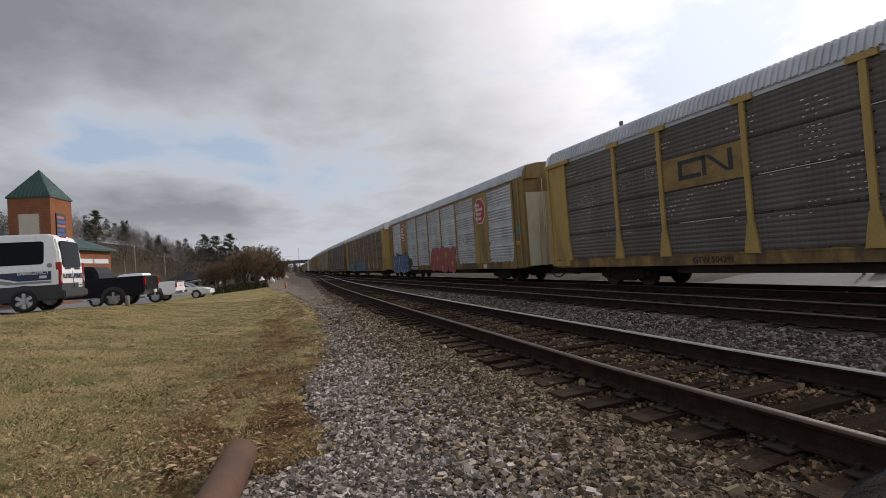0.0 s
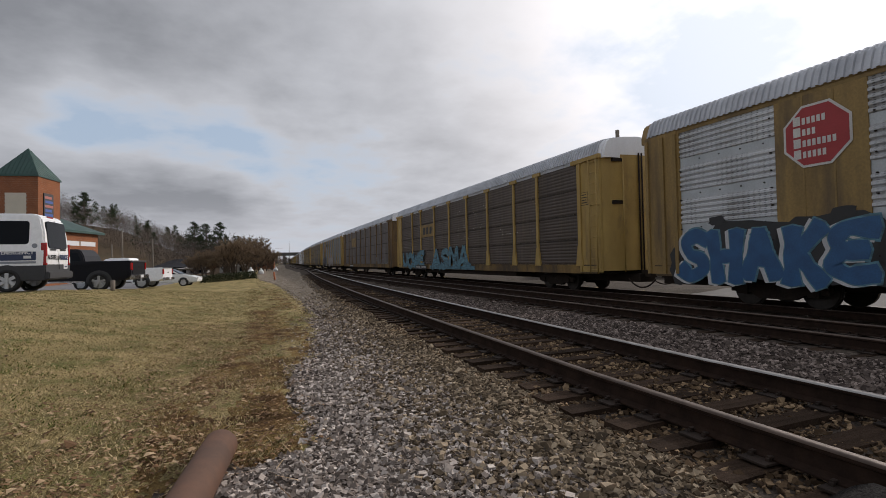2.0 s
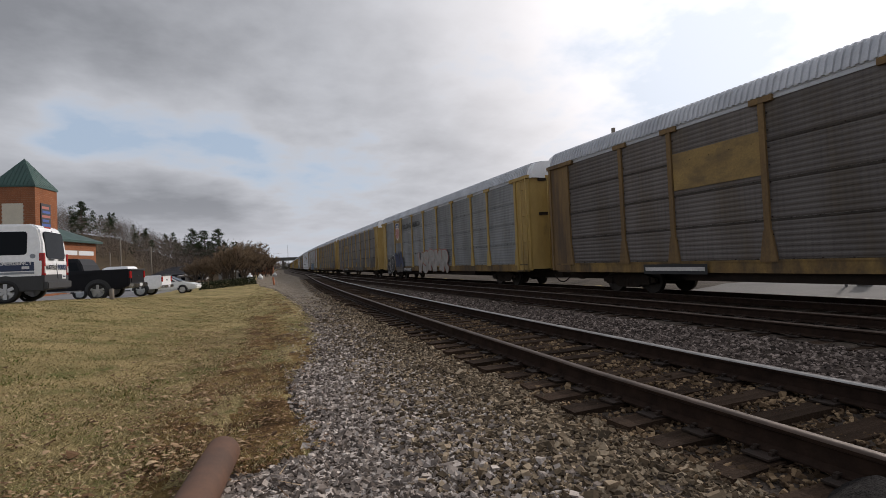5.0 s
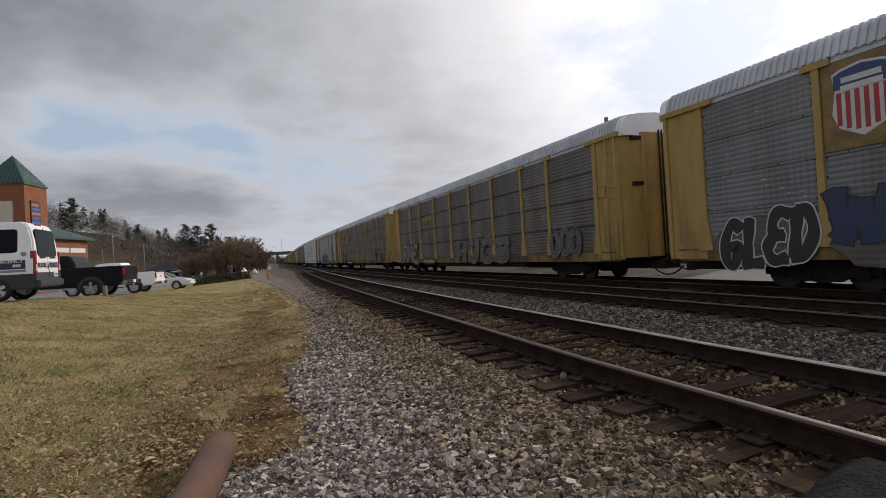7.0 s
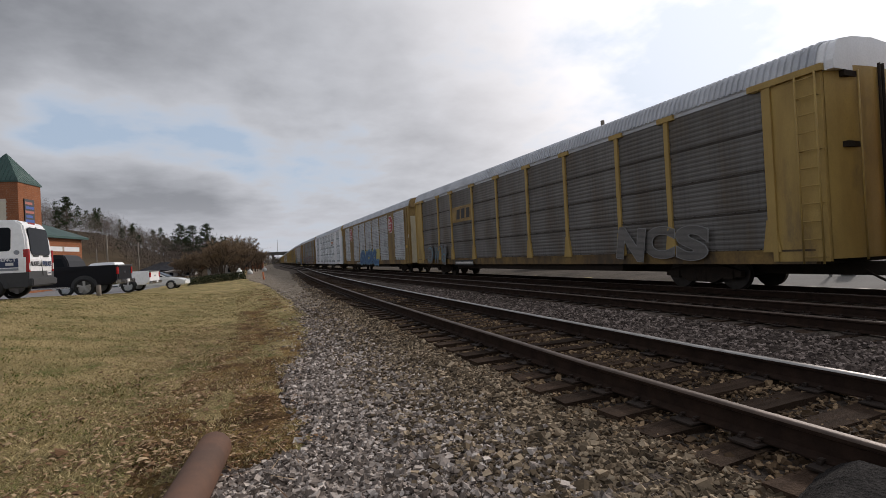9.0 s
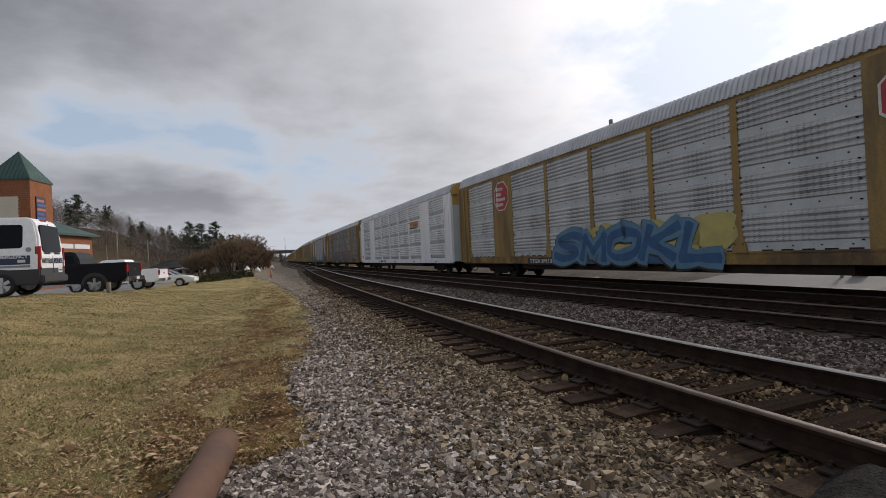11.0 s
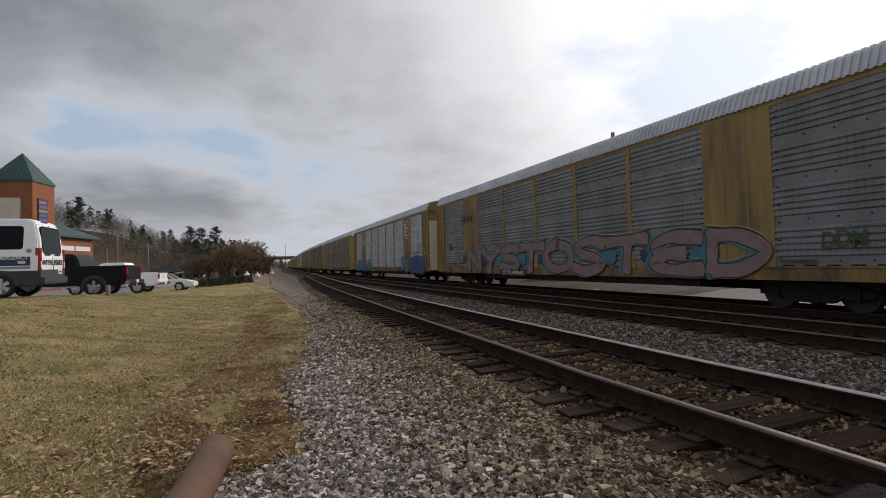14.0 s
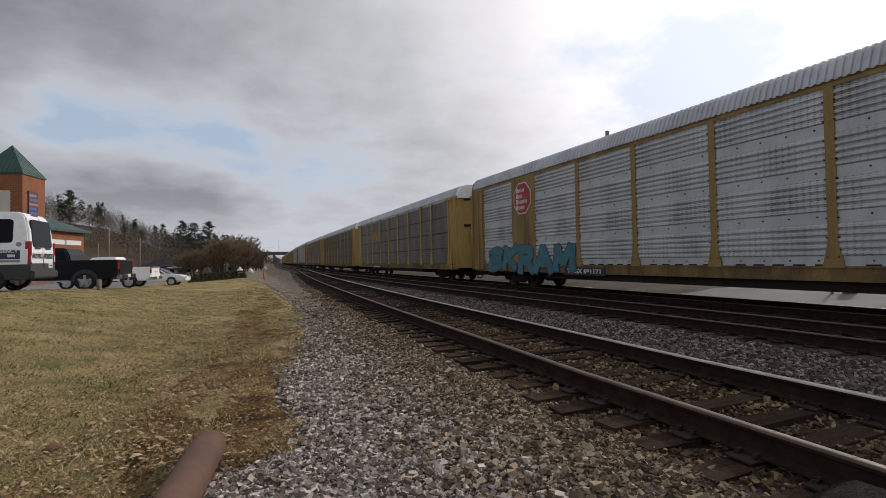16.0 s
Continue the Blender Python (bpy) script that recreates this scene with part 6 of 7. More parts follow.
scatter("loose_gravel", pale, 0.0185, STONES, "loose pale grey crushed gravel beside the track", "gravel", seed=3)
shoulder = spots_in(rng7, 5.25, 7.7, 1.5, 11, 560, None, past) + spots_in(rng7, 5.25, 7.7, 11, 22, 160, None, past) + spots_in(rng7, 10.1, 12.2, 3, 12, 120)
scatter("shoulder_ballast", shoulder, 0.021, SHADY_STONES, "grey crushed ballast between the tracks", "ballast", seed=4)
on_tie = lambda x, y: rng7.random() < 0.75
between = spots_in(rng7, 2.45, 5.3, 1.0, 10, 820, on_tie, within) + spots_in(rng7, 2.45, 5.3, 10, 22, 260, on_tie, within)
between = [(x, y, z + (0.018 if 3.25 < x - bend(y) - merge(y) < 4.62 and noise.noise((x * 1.3, y * 1.3, 41)) > -0.25 else 0.0)) for x, y, z in between]
scatter("dirty_ballast", between, 0.0175, DIRT_BALLAST, "dirt-stained ballast between wooden ties", "ballast", seed=5)

BLADES = islands("dry_grass_blades", (0.215, 0.174, 0.072), (0.375, 0.298, 0.155), (0.52, 0.422, 0.242))
GREEN_BLADES = islands("green_grass_blades", (0.075, 0.10, 0.022), (0.12, 0.145, 0.034), (0.19, 0.19, 0.06))
DEAD_LEAF = islands("dead_leaves", (0.06, 0.034, 0.018), (0.185, 0.105, 0.055), (0.43, 0.31, 0.19))


def lawn_height(x, y):
    xe = x - bend(y)
    if dirt_start(y) < xe < dirt_edge(y):
        return max(rough_ground(xe, y), ballast_z(xe, y) if xe > -0.55 else -9) + 0.02
    return rough_ground(xe, y)


def grass(name, count, tall, material, seed, keep, label):
    rng = random.Random(seed)
    vs, fs = [], []
    while len(fs) < count:
        y = 2.6 + 27 * rng.random() ** 2.0
        x = rng.uniform(-0.62 * y - 2.0, 1.9)
        if not keep(rng, x - bend(y), y):
            continue
        z = lawn_height(x, y)
        a = rng.uniform(0, 2 * math.pi)
        h = tall * rng.uniform(0.5, 1.3) * lerp(y, ((3, 1.0), (9, 0.8), (20, 0.6)))
        w = 0.0028 + 0.0007 * y
        tip = (x + rng.uniform(-1, 1) * h * 1.1, y + rng.uniform(-1, 1) * h * 1.1, z + h * rng.uniform(0.35, 1.0))
        k = len(vs)
        vs += [(x - w * math.cos(a), y - w * math.sin(a), z - 0.004), (x + w * math.cos(a), y + w * math.sin(a), z - 0.004), tip]
        fs.append((k, k + 1, k + 2))
    tagged(put(name, raw_mesh(name, vs, fs, material)), label, "grass", "", "stuff")


def on_lawn(rng, x, y):
    if y < 4.0 and x > -0.72 + rng.uniform(-0.15, 0.1):
        return False
    return x < dirt_start(y) + rng.uniform(-0.45, 0.4) or (x < dirt_edge(y) and noise.noise((x * 1.5, y * 1.5, 35)) > lerp(y, ((4, 0.6), (8, 0.38), (14, 0.08), (25, -0.3))))


def tufts(rng, x, y):
    return on_lawn(rng, x, y) and noise.noise((x * 1.1, y * 1.1, 30)) + 0.5 * noise.noise((x * 4, y * 4, 31)) > 0.16


def soil_tufts(rng, x, y):
    return -1.6 < x < dirt_edge(y) - 0.12 and noise.noise((x * 1.6, y * 1.6, 33)) + 0.5 * noise.noise((x * 5, y * 5, 36)) > -0.08


grass("dry_grass", 120000, 0.038, BLADES, 11, on_lawn, "short dormant tan grass")
grass("green_grass", 18000, 0.04, GREEN_BLADES, 12, tufts, "patches of short green grass")
grass("soil_grass", 24000, 0.045, BLADES, 13, soil_tufts, "dry straw on trodden soil")


def litter():
    rng = random.Random(14)
    vs, fs = [], []
    for i in range(15000):
        y = 2.8 + 11 * rng.random() ** 1.4
        x = rng.gauss(-0.45, 0.75) if i < 11500 else rng.uniform(-0.6 * y - 1, 0.4)
        if x > dirt_edge(y) + 0.1 or noise.noise((x * 1.9, y * 1.9, 51)) < rng.uniform(-0.7, 0.15):
            continue
        z = max(lawn_height(x, y), ballast_z(x, y) + 0.01 if x > -0.5 else -9) + 0.022
        a, s = rng.uniform(0, 6.28), rng.lognormvariate(-4.25, 0.40)
        tilt = rng.uniform(-0.5, 0.5)
        pts = ((-1, -0.5), (0.0, -0.7), (1.1, 0), (0.0, 0.7), (-1, 0.5))
        k = len(vs)
        for px, py in pts:
            qx, qy = px * s * math.cos(a) - py * s * math.sin(a), px * s * math.sin(a) + py * s * math.cos(a)
            vs.append((x + qx, y + qy, z + qx * tilt + abs(py) * s * 0.6))
        fs.append((k, k + 1, k + 2, k + 3, k + 4))
    for i in range(120):
        y = 2.9 + 4 * rng.random()
        x = rng.uniform(-0.55 * y - 0.6, 0.5)
        z = max(lawn_height(x, y), ballast_z(x, y) + 0.02 if x > -0.5 else -9) + 0.04
        a, ln = rng.uniform(0, 6.28), rng.uniform(0.08, 0.22) if i < 100 else rng.uniform(0.22, 0.42)
        d = Vector((math.cos(a), math.sin(a), rng.uniform(-0.1, 0.2)))
        n = Vector((-math.sin(a), math.cos(a), 0)) * 0.004
        p = Vector((x, y, z))
        k = len(vs)
        vs += [p - n, p + n, p + d * ln + n * 0.5, p + d * ln - n * 0.5]
        fs.append((k, k + 1, k + 2, k + 3))
    tagged(put("leaf_litter", raw_mesh("leaf_litter", vs, fs, DEAD_LEAF)), "dead leaves and straw on grass and soil", "leaves", "", "stuff")


litter()

RUSTY_PIPE = surf("brown_rusted_pipe", (0.125, 0.062, 0.038), (0.085, 0.048, 0.034), scale=3.5, rough=0.75, metal=0.0, bump=0.0015, bump_scale=70, grain=0.10, dirt=(0.17, 0.085, 0.045), dirt_at=(0.58, 0.8))


def rusty_pipe():
    bm = fresh()
    far = Vector((-0.19, 4.26, -0.25))
    d = Vector((math.sin(radians(8.6)), math.cos(radians(8.6)), 0.0))
    near = far - d * 3.4
    r = 0.125
    tube(bm, near, far - d * 0.02, r, 40)
    tube(bm, far - d * 0.02, far, r, 40, r - 0.012)
    ob = put("steel_pipe", mesh_of("steel_pipe", bm, RUSTY_PIPE))
    tagged(ob, "brown rusted steel pipe lying on gravel", "pipe")


rusty_pipe()


def asphalt_lump():
    """End of a paved crossing beside the first rail."""
    vs, fs = [], []
    n, m = 22, 66
    for j in range(m + 1):
        for i in range(n + 1):
            u, v = i / n, j / m
            x = 1.9 + 1.16 * u
            y = -4.0 + 5.95 * v - 0.35 * (1 - u)
            e = min(1, 17 * (1 - v), 4 * u + 0.1)
            vs.append((x, y, -0.33 + 0.27 * e + 0.015 * noise.noise((x * 14, y * 14, 2))))
    for j in range(m):
        for i in range(n):
            k = j * (n + 1) + i
            fs.append((k, k + 1, k + n + 2, k + n + 1))
    tagged(put("asphalt_apron", raw_mesh("asphalt_apron", vs, fs, DARK_ASPHALT)), "dark crumbling asphalt edge of a crossing", "pavement", "", "structure")


asphalt_lump()


# ---------------------------------------------------------------- marks, plates and paint on the wagons
WHITE_INK = surf("white_spray_paint", (0.54, 0.54, 0.54), (0.43, 0.43, 0.435), scale=2, rough=0.6, dirt=(0.30, 0.29, 0.27), dirt_at=(0.6, 0.8))
BLUE_INK = surf("blue_spray_paint", (0.024, 0.10, 0.23), (0.02, 0.07, 0.17), scale=2, rough=0.5, bump_scale=30)
SKY_INK = surf("pale_blue_spray_paint", (0.115, 0.27, 0.34), (0.07, 0.17, 0.225), scale=2, rough=0.6, dirt=(0.05, 0.075, 0.085), dirt_at=(0.42, 0.68), dirt_scale=2.5, stretch=(1, 3, 0.6))
RED_INK = surf("red_spray_paint", (0.30, 0.055, 0.042), (0.22, 0.035, 0.03), scale=2, rough=0.5)
PINK_INK = surf("dusty_pink_spray_paint", (0.25, 0.168, 0.16), (0.18, 0.122, 0.118), scale=2, rough=0.6, dirt=(0.16, 0.13, 0.12), dirt_at=(0.5, 0.75), dirt_scale=2.5)
TEAL_INK = surf("teal_spray_paint", (0.045, 0.19, 0.235), (0.032, 0.13, 0.17), scale=2, rough=0.6, dirt=(0.10, 0.13, 0.13), dirt_at=(0.5, 0.75), dirt_scale=2.5)
PURPLE_INK = surf("purple_spray_paint", (0.062, 0.048, 0.14), (0.045, 0.036, 0.10), scale=2, rough=0.5)
LEMON_INK = surf("faded_lemon_spray_paint", (0.46, 0.40, 0.13), (0.36, 0.31, 0.12), scale=2, rough=0.6)
CREAM_INK = surf("cream_spray_paint", (0.35, 0.325, 0.30), (0.24, 0.222, 0.205), scale=1.5, rough=0.6, dirt=(0.2, 0.18, 0.16), dirt_at=(0.55, 0.75))
MILKY_BLUE = surf("milky_blue_spray_paint", (0.105, 0.22, 0.33), (0.07, 0.15, 0.25), scale=1.2, rough=0.55)
SCARLET_INK = surf("faded_red_spray_paint", (0.36, 0.085, 0.06), (0.26, 0.06, 0.045), scale=2, rough=0.6, dirt=(0.20, 0.08, 0.06), dirt_at=(0.5, 0.75), dirt_scale=2.5)
OLIVE_INK = surf("dark_green_spray_paint", (0.05, 0.075, 0.025), (0.035, 0.05, 0.02), scale=2, rough=0.6)
PALE_SPRAY = surf("thin_white_spray_paint", (0.23, 0.225, 0.222), (0.17, 0.165, 0.16), scale=3, rough=0.7, dirt=(0.27, 0.25, 0.23), dirt_at=(0.5, 0.7))
BLACK_SPRAY = surf("black_spray_paint", (0.02, 0.02, 0.022), (0.03, 0.03, 0.03), scale=2, rough=0.6)
SIGN_RED = surf("emblem_red", (0.36, 0.03, 0.035), (0.30, 0.028, 0.03), scale=2, rough=0.5)
SIGN_WHITE = surf("emblem_white", (0.60, 0.58, 0.55), (0.50, 0.48, 0.46), scale=2, rough=0.5)
SIGN_BLUE = surf("emblem_blue", (0.03, 0.06, 0.19), scale=2, rough=0.5)
SIGN_ORANGE = surf("emblem_orange", (0.55, 0.16, 0.02), scale=2, rough=0.5)
AMBER = surf("amber_reflector", (0.50, 0.27, 0.02), scale=4, rough=0.35)
ON_SIDE = Matrix(((0, 0, -1, 0), (-1, 0, 0, 0), (0, 1, 0, 0), (0, 0, 0, 1)))


def side_at(y, z, proud):
    """Takes a drawing in its x-y plane onto the wagon's flank: x along the way it is read, y up."""
    return Matrix.Translation((-HALF - proud, y, z)) @ ON_SIDE


def shape(name, car, pts, y, z, proud, material, label="", thick=0.004):
    bm = fresh()
    prism(bm, pts, 2, 0.0, thick)
    return part(name, bm, material, car, label, side_at(y, z, proud))


def bar(name, car, y_left, y_right, z0, z1, proud, material, label=""):
    w = (y_left - y_right) / 2
    return shape(name, car, [(-w, z0), (w, z0), (w, z1), (-w, z1)], (y_left + y_right) / 2, 0, proud, material, label)


def octagon(r, k=0.42):
    a, b = r, r * k
    return [(-a, -b), (-b, -a), (b, -a), (a, -b), (a, b), (b, a), (-b, a), (-a, b)]


def octagon_sign(car, y, z, rows):
    board = shape("emblem", car, octagon(0.72), y, z, 0.056, SIGN_WHITE, "red octagonal emblem with a pale rim")
    red = shape("emblem_field", car, octagon(0.665), y, z, 0.062, SIGN_RED)
    for i in range(4):
        top = z + 0.38 - 0.26 * i
        bar("emblem_bar", car, y + 0.49, y + 0.33, top - 0.105, top + 0.105, 0.068, SIGN_WHITE)
        count = (5, 3, 7, 5)[(i + rows) % 4]
        for q in range(count):
            left = y + 0.29 - 0.105 * q
            bar("emblem_bar", car, left, left - 0.07, top - 0.10, top + 0.05, 0.068, SIGN_WHITE)


def number(car, text, y_left, y_right, z, plate=True, proud=0.058, ink=None):
    """Fleet marks on the sill."""
    if plate:
        bar("number_panel", car, y_left + 0.08, y_right - 0.08, z - 0.16, z + 0.14, proud - 0.006, BLACK_SPRAY)
    size = 0.24
    if not text:
        bar("number_bar", car, y_left, y_right, z - 0.06, z + 0.05, proud, SIGN_WHITE)
        return
    lettering("lettering", text, size, ink or (SIGN_WHITE if plate else BLACK_SPRAY), car, side_at((y_left + y_right) / 2, z - 0.085, proud), 0.006, 0.002, wide=(y_left - y_right) / (len(text) * size * 0.60))


def blob(rng, w, h, lean):
    """A fat irregular mark."""
    pts = []
    n = 18
    k = rng.uniform(2.4, 4.5)
    for i in range(n):
        a = 2 * math.pi * i / n
        c, s = math.cos(a), math.sin(a)
        r = (abs(c) ** k + abs(s) ** k) ** (-1 / k) * rng.uniform(0.86, 1.10)
        y = r * s * h / 2
        pts.append((r * c * w / 2 + lean * y, y))
    return pts


def sprayed(car, text, y_left, y_right, z0, z1, proud, layers, seed, lean=0.06, tilt=0.05, lap=1.16, flip="", label=""):
    """Fat overlapping sprayed letters, each a part; layers are (paint, fatness, shift along, shift up), the rearmost first."""
    rng = random.Random(seed)
    step = (y_left - y_right) / len(text)
    for i, ch in enumerate(text):
        if ch == " ":
            continue
        grow, turn, rise = rng.uniform(0.92, 1.04), rng.uniform(-tilt, tilt), rng.uniform(-0.04, 0.04)
        fit = None
        for j, (paint, fat, dx, dz) in enumerate(layers):
            ob = lettering("sprayed_letter", ch, 1.0, paint, car, None, round(fat * 0.68, 4), 0.002, 0.0, label)
            if fit is None:
                xs, ys = [v.co.x for v in ob.data.vertices], [v.co.y for v in ob.data.vertices]
                mid = Matrix.Translation((-(min(xs) + max(xs)) / 2, -(min(ys) + max(ys)) / 2, 0))
                tall = (z1 - z0) * grow / (max(ys) - min(ys))
                fit = Matrix.Diagonal((min(step * lap / (max(xs) - min(xs)), 1.9 * tall), tall, 1, 1)) @ mid
                slant = Matrix(((1, lean, 0, 0), (0, 1, 0, 0), (0, 0, 1, 0), (0, 0, 0, 1)))
                fit = Matrix.Rotation(turn + (math.pi if ch in flip else 0), 4, "Z") @ slant @ fit
            ob.matrix_basis = side_at(y_left - step * (i + 0.5) - dx, (z0 + z1) / 2 + rise + dz, proud + 0.005 * j + 0.0017 * (i % 3)) @ fit


GLYPHS = {}


def glyph(ch, *strokes):
    """A letter as strokes through points of a unit square."""
    GLYPHS[ch] = strokes


glyph("A", ((0, 0), (0.42, 1)), ((0.42, 1), (1, 0)), ((0.2, 0.36), (0.8, 0.36)))
glyph("C", ((0.95, 0.85), (0.5, 1), (0.08, 0.6), (0.2, 0.1), (0.6, 0), (0.98, 0.15)))
glyph("D", ((0.12, 0), (0.12, 1)), ((0.12, 1), (0.6, 0.95), (0.95, 0.5), (0.6, 0.04), (0.12, 0)))
glyph("E", ((0.95, 0.95), (0.4, 1), (0.1, 0.78), (0.3, 0.54), (0.72, 0.52)), ((0.3, 0.54), (0.04, 0.25), (0.4, 0), (1, 0.04)))
glyph("G", ((0.95, 0.85), (0.5, 1), (0.08, 0.6), (0.2, 0.1), (0.7, 0), (0.92, 0.4), (0.55, 0.42)))
glyph("H", ((0.15, 0), (0.08, 1)), ((0.85, 0), (0.92, 1)), ((0.12, 0.46), (0.88, 0.52)))
glyph("K", ((0.1, 0), (0.15, 1)), ((0.95, 1), (0.3, 0.48)), ((0.3, 0.52), (1, 0)))
glyph("L", ((0.15, 1), (0.12, 0.05)), ((0.1, 0.06), (0.95, 0.05)))
glyph("M", ((0.04, 0), (0.12, 1)), ((0.12, 1), (0.5, 0.35)), ((0.5, 0.35), (0.88, 1)), ((0.88, 1), (0.97, 0)))
glyph("N", ((0.08, 0), (0.1, 1)), ((0.1, 1), (0.9, 0)), ((0.9, 0), (0.92, 1)))
glyph("O", ((0.5, 1), (0.08, 0.78), (0.08, 0.22), (0.5, 0), (0.92, 0.22), (0.92, 0.78), (0.5, 1)))
glyph("R", ((0.12, 0), (0.12, 1)), ((0.12, 0.97), (0.72, 0.96), (0.9, 0.72), (0.6, 0.5), (0.15, 0.5)), ((0.45, 0.5), (1, 0)))
glyph("S", ((0.95, 0.86), (0.6, 1), (0.1, 0.82), (0.3, 0.56), (0.8, 0.42), (0.9, 0.16), (0.45, 0), (0.02, 0.12)))
glyph("T", ((0, 0.92), (1, 0.95)), ((0.52, 0.95), (0.48, 0)))
glyph("U", ((0.06, 1), (0.1, 0.2), (0.5, 0), (0.9, 0.2), (0.94, 1)))
glyph("V", ((0, 1), (0.5, 0)), ((0.5, 0), (1, 1)))
glyph("W", ((0, 1), (0.25, 0)), ((0.25, 0), (0.5, 0.7)), ((0.5, 0.7), (0.75, 0)), ((0.75, 0), (1, 1)))
glyph("Y", ((0, 1), (0.5, 0.48)), ((1, 1), (0.5, 0.48)), ((0.5, 0.5), (0.45, 0)))


def smooth_path(pts, fine=6):
    """Points along a curve that passes through all of pts."""
    if len(pts) == 2:
        return [pts[0].lerp(pts[1], i / 4) for i in range(5)]
    ext = [pts[0] * 2 - pts[1], *pts, pts[-1] * 2 - pts[-2]]
    out = []
    for p0, p1, p2, p3 in zip(ext, ext[1:], ext[2:], ext[3:]):
        for i in range(fine):
            u = i / fine
            out.append(0.5 * (2 * p1 + (p2 - p0) * u + (2 * p0 - 5 * p1 + 4 * p2 - p3) * u * u + (3 * p1 - p0 - 3 * p2 + p3) * u ** 3))
    return out + [pts[-1]]


def ribbon(vs, fs, path, half, z, flare, wob):
    """A brush stroke along a path: uneven width, blunt rounded ends."""
    n = len(path)
    b = len(vs)
    for i, p in enumerate(path):
        d = (path[min(i + 1, n - 1)] - path[max(i - 1, 0)]).normalized()
        q = Vector((-d.y, d.x))
        u = abs(2 * i / (n - 1) - 1)
        w = half * (1 + flare * u ** 3) + 0.12 * half * math.sin(wob + 5.1 * i / n * math.pi)
        c = p + d * (half * 0.5 if i == n - 1 else -half * 0.5 if i == 0 else 0)
        for e in (-w, w):
            r = c + q * e
            vs.append((r.x, r.y, z))
    for i in range(n - 1):
        k = b + 2 * i
        fs.append((k, k + 2, k + 3, k + 1))
    for i, sgn in ((0, -1), (n - 1, 1)):
        k, mid = b + 2 * i, (Vector(vs[b + 2 * i][:2]) + Vector(vs[b + 2 * i + 1][:2])) / 2
        d = (path[-1] - path[-2] if sgn > 0 else path[1] - path[0]).normalized() * sgn
        tip = mid + d * half * 0.35
        vs.append((tip.x, tip.y, z))
        fs.append((k, k + 1, len(vs) - 1) if sgn < 0 else (k + 1, k, len(vs) - 1))


def tagging(car, text, y_left, y_right, z0, z1, proud, layers, half, seed, slant=0.05, lap=1.0, flare=0.25, jump=0.05, label=""):
    """Hand-sprayed letters, each a part for each coat; coats are (paint, extra half width, shift along, shift up), the rearmost first."""
    rng = random.Random(seed)
    step = (y_left - y_right) / len(text)
    for i, ch in enumerate(text):
        if ch == " ":
            continue
        wide, tall = step * lap - 2 * half, (z1 - z0) * rng.uniform(0.95, 1.08) - 2 * half
        rise, wob, lean = rng.uniform(-jump, jump), rng.uniform(0, 6), slant + rng.uniform(-0.06, 0.06)
        paths = []
        for stroke in GLYPHS[ch]:
            pts = []
            for px, py in stroke:
                px, py = px + rng.uniform(-0.05, 0.05), py + rng.uniform(-0.03, 0.03)
                pts.append(Vector(((px - 0.5) * wide + lean * (py - 0.5) * tall, (py - 0.5) * tall)))
            paths.append(smooth_path(pts))
        for j, (paint, extra, dx, dz) in enumerate(layers):
            vs, fs = [], []
            for q, path in enumerate(paths):
                ribbon(vs, fs, path, half + extra, 0.0007 * q, flare, wob + q)
            put("sprayed_letter", raw_mesh("sprayed_letter", vs, fs, paint), car, side_at(y_left - step * (i + 0.5) - dx, (z0 + z1) / 2 + rise + dz, proud + 0.005 * j + 0.0022 * (i % 2)), label)


def smudge(car, y, z, w, h, material, seed, proud):
    shape("paint_patch", car, blob(random.Random(seed), w, h, 0.1), y, z, proud, material, "faded patch of sprayed paint", 0.002)


def reflectors(car, proud=0.04):
    for y in (3.2, 8.0, 13.4, 18.9, 23.6):
        bar("reflector", car, y + 0.22, y - 0.22, 0.80, 0.90, proud, AMBER, "amber reflector strip")


A_OUT, B_OUT = 0.098, 0.062
# wagon 0
bar("emblem_board", c0, 20.4, 17.7, 3.05, 4.02, 0.03, YELLOW, "yellow board with a dark emblem")
for a, b, lo, hi in ((19.8, 19.0, 3.30, 3.42), (19.8, 19.66, 3.30, 3.85), (19.8, 18.85, 3.76, 3.88), (18.95, 18.82, 3.30, 3.88), (18.12, 17.98, 3.30, 3.90)):
    bar("emblem_stroke", c0, a, b, lo, hi, 0.037, BLACK_SPRAY)
shape("emblem_stroke", c0, [(-0.40, 0.55), (-0.24, 0.55), (0.40, 0.0), (0.26, 0.0)], 18.45, 3.31, 0.037, BLACK_SPRAY)
number(c0, "GTW 504291", 19.55, 18.1, 0.90, False, 0.05)
def daylight_dashes(car, y_left, y_right, z0, z1, share, seed, proud=0.016):
    """Pale dashes along the perforations: light through the holes, put in as white paint."""
    rng = random.Random(seed)
    vs, fs = [], []
    z = z0
    while z < z1:
        y = y_left
        while y > y_right:
            w = rng.uniform(0.03, 0.10)
            if noise.noise((y * 1.1, z * 1.4, seed)) + rng.uniform(-0.4, 0.4) > 0.5 - share:
                k = len(vs)
                vs += [(-HALF - proud, y, z), (-HALF - proud, y - w, z), (-HALF - proud, y - w, z + 0.022), (-HALF - proud, y, z + 0.022)]
                fs.append((k, k + 1, k + 2, k + 3))
            y -= w + rng.uniform(0.04, 0.1)
        z += 0.132
    tagged(put("worn_dash", raw_mesh("worn_dash", vs, fs, SIGN_WHITE), car), "", "", "", "stuff")


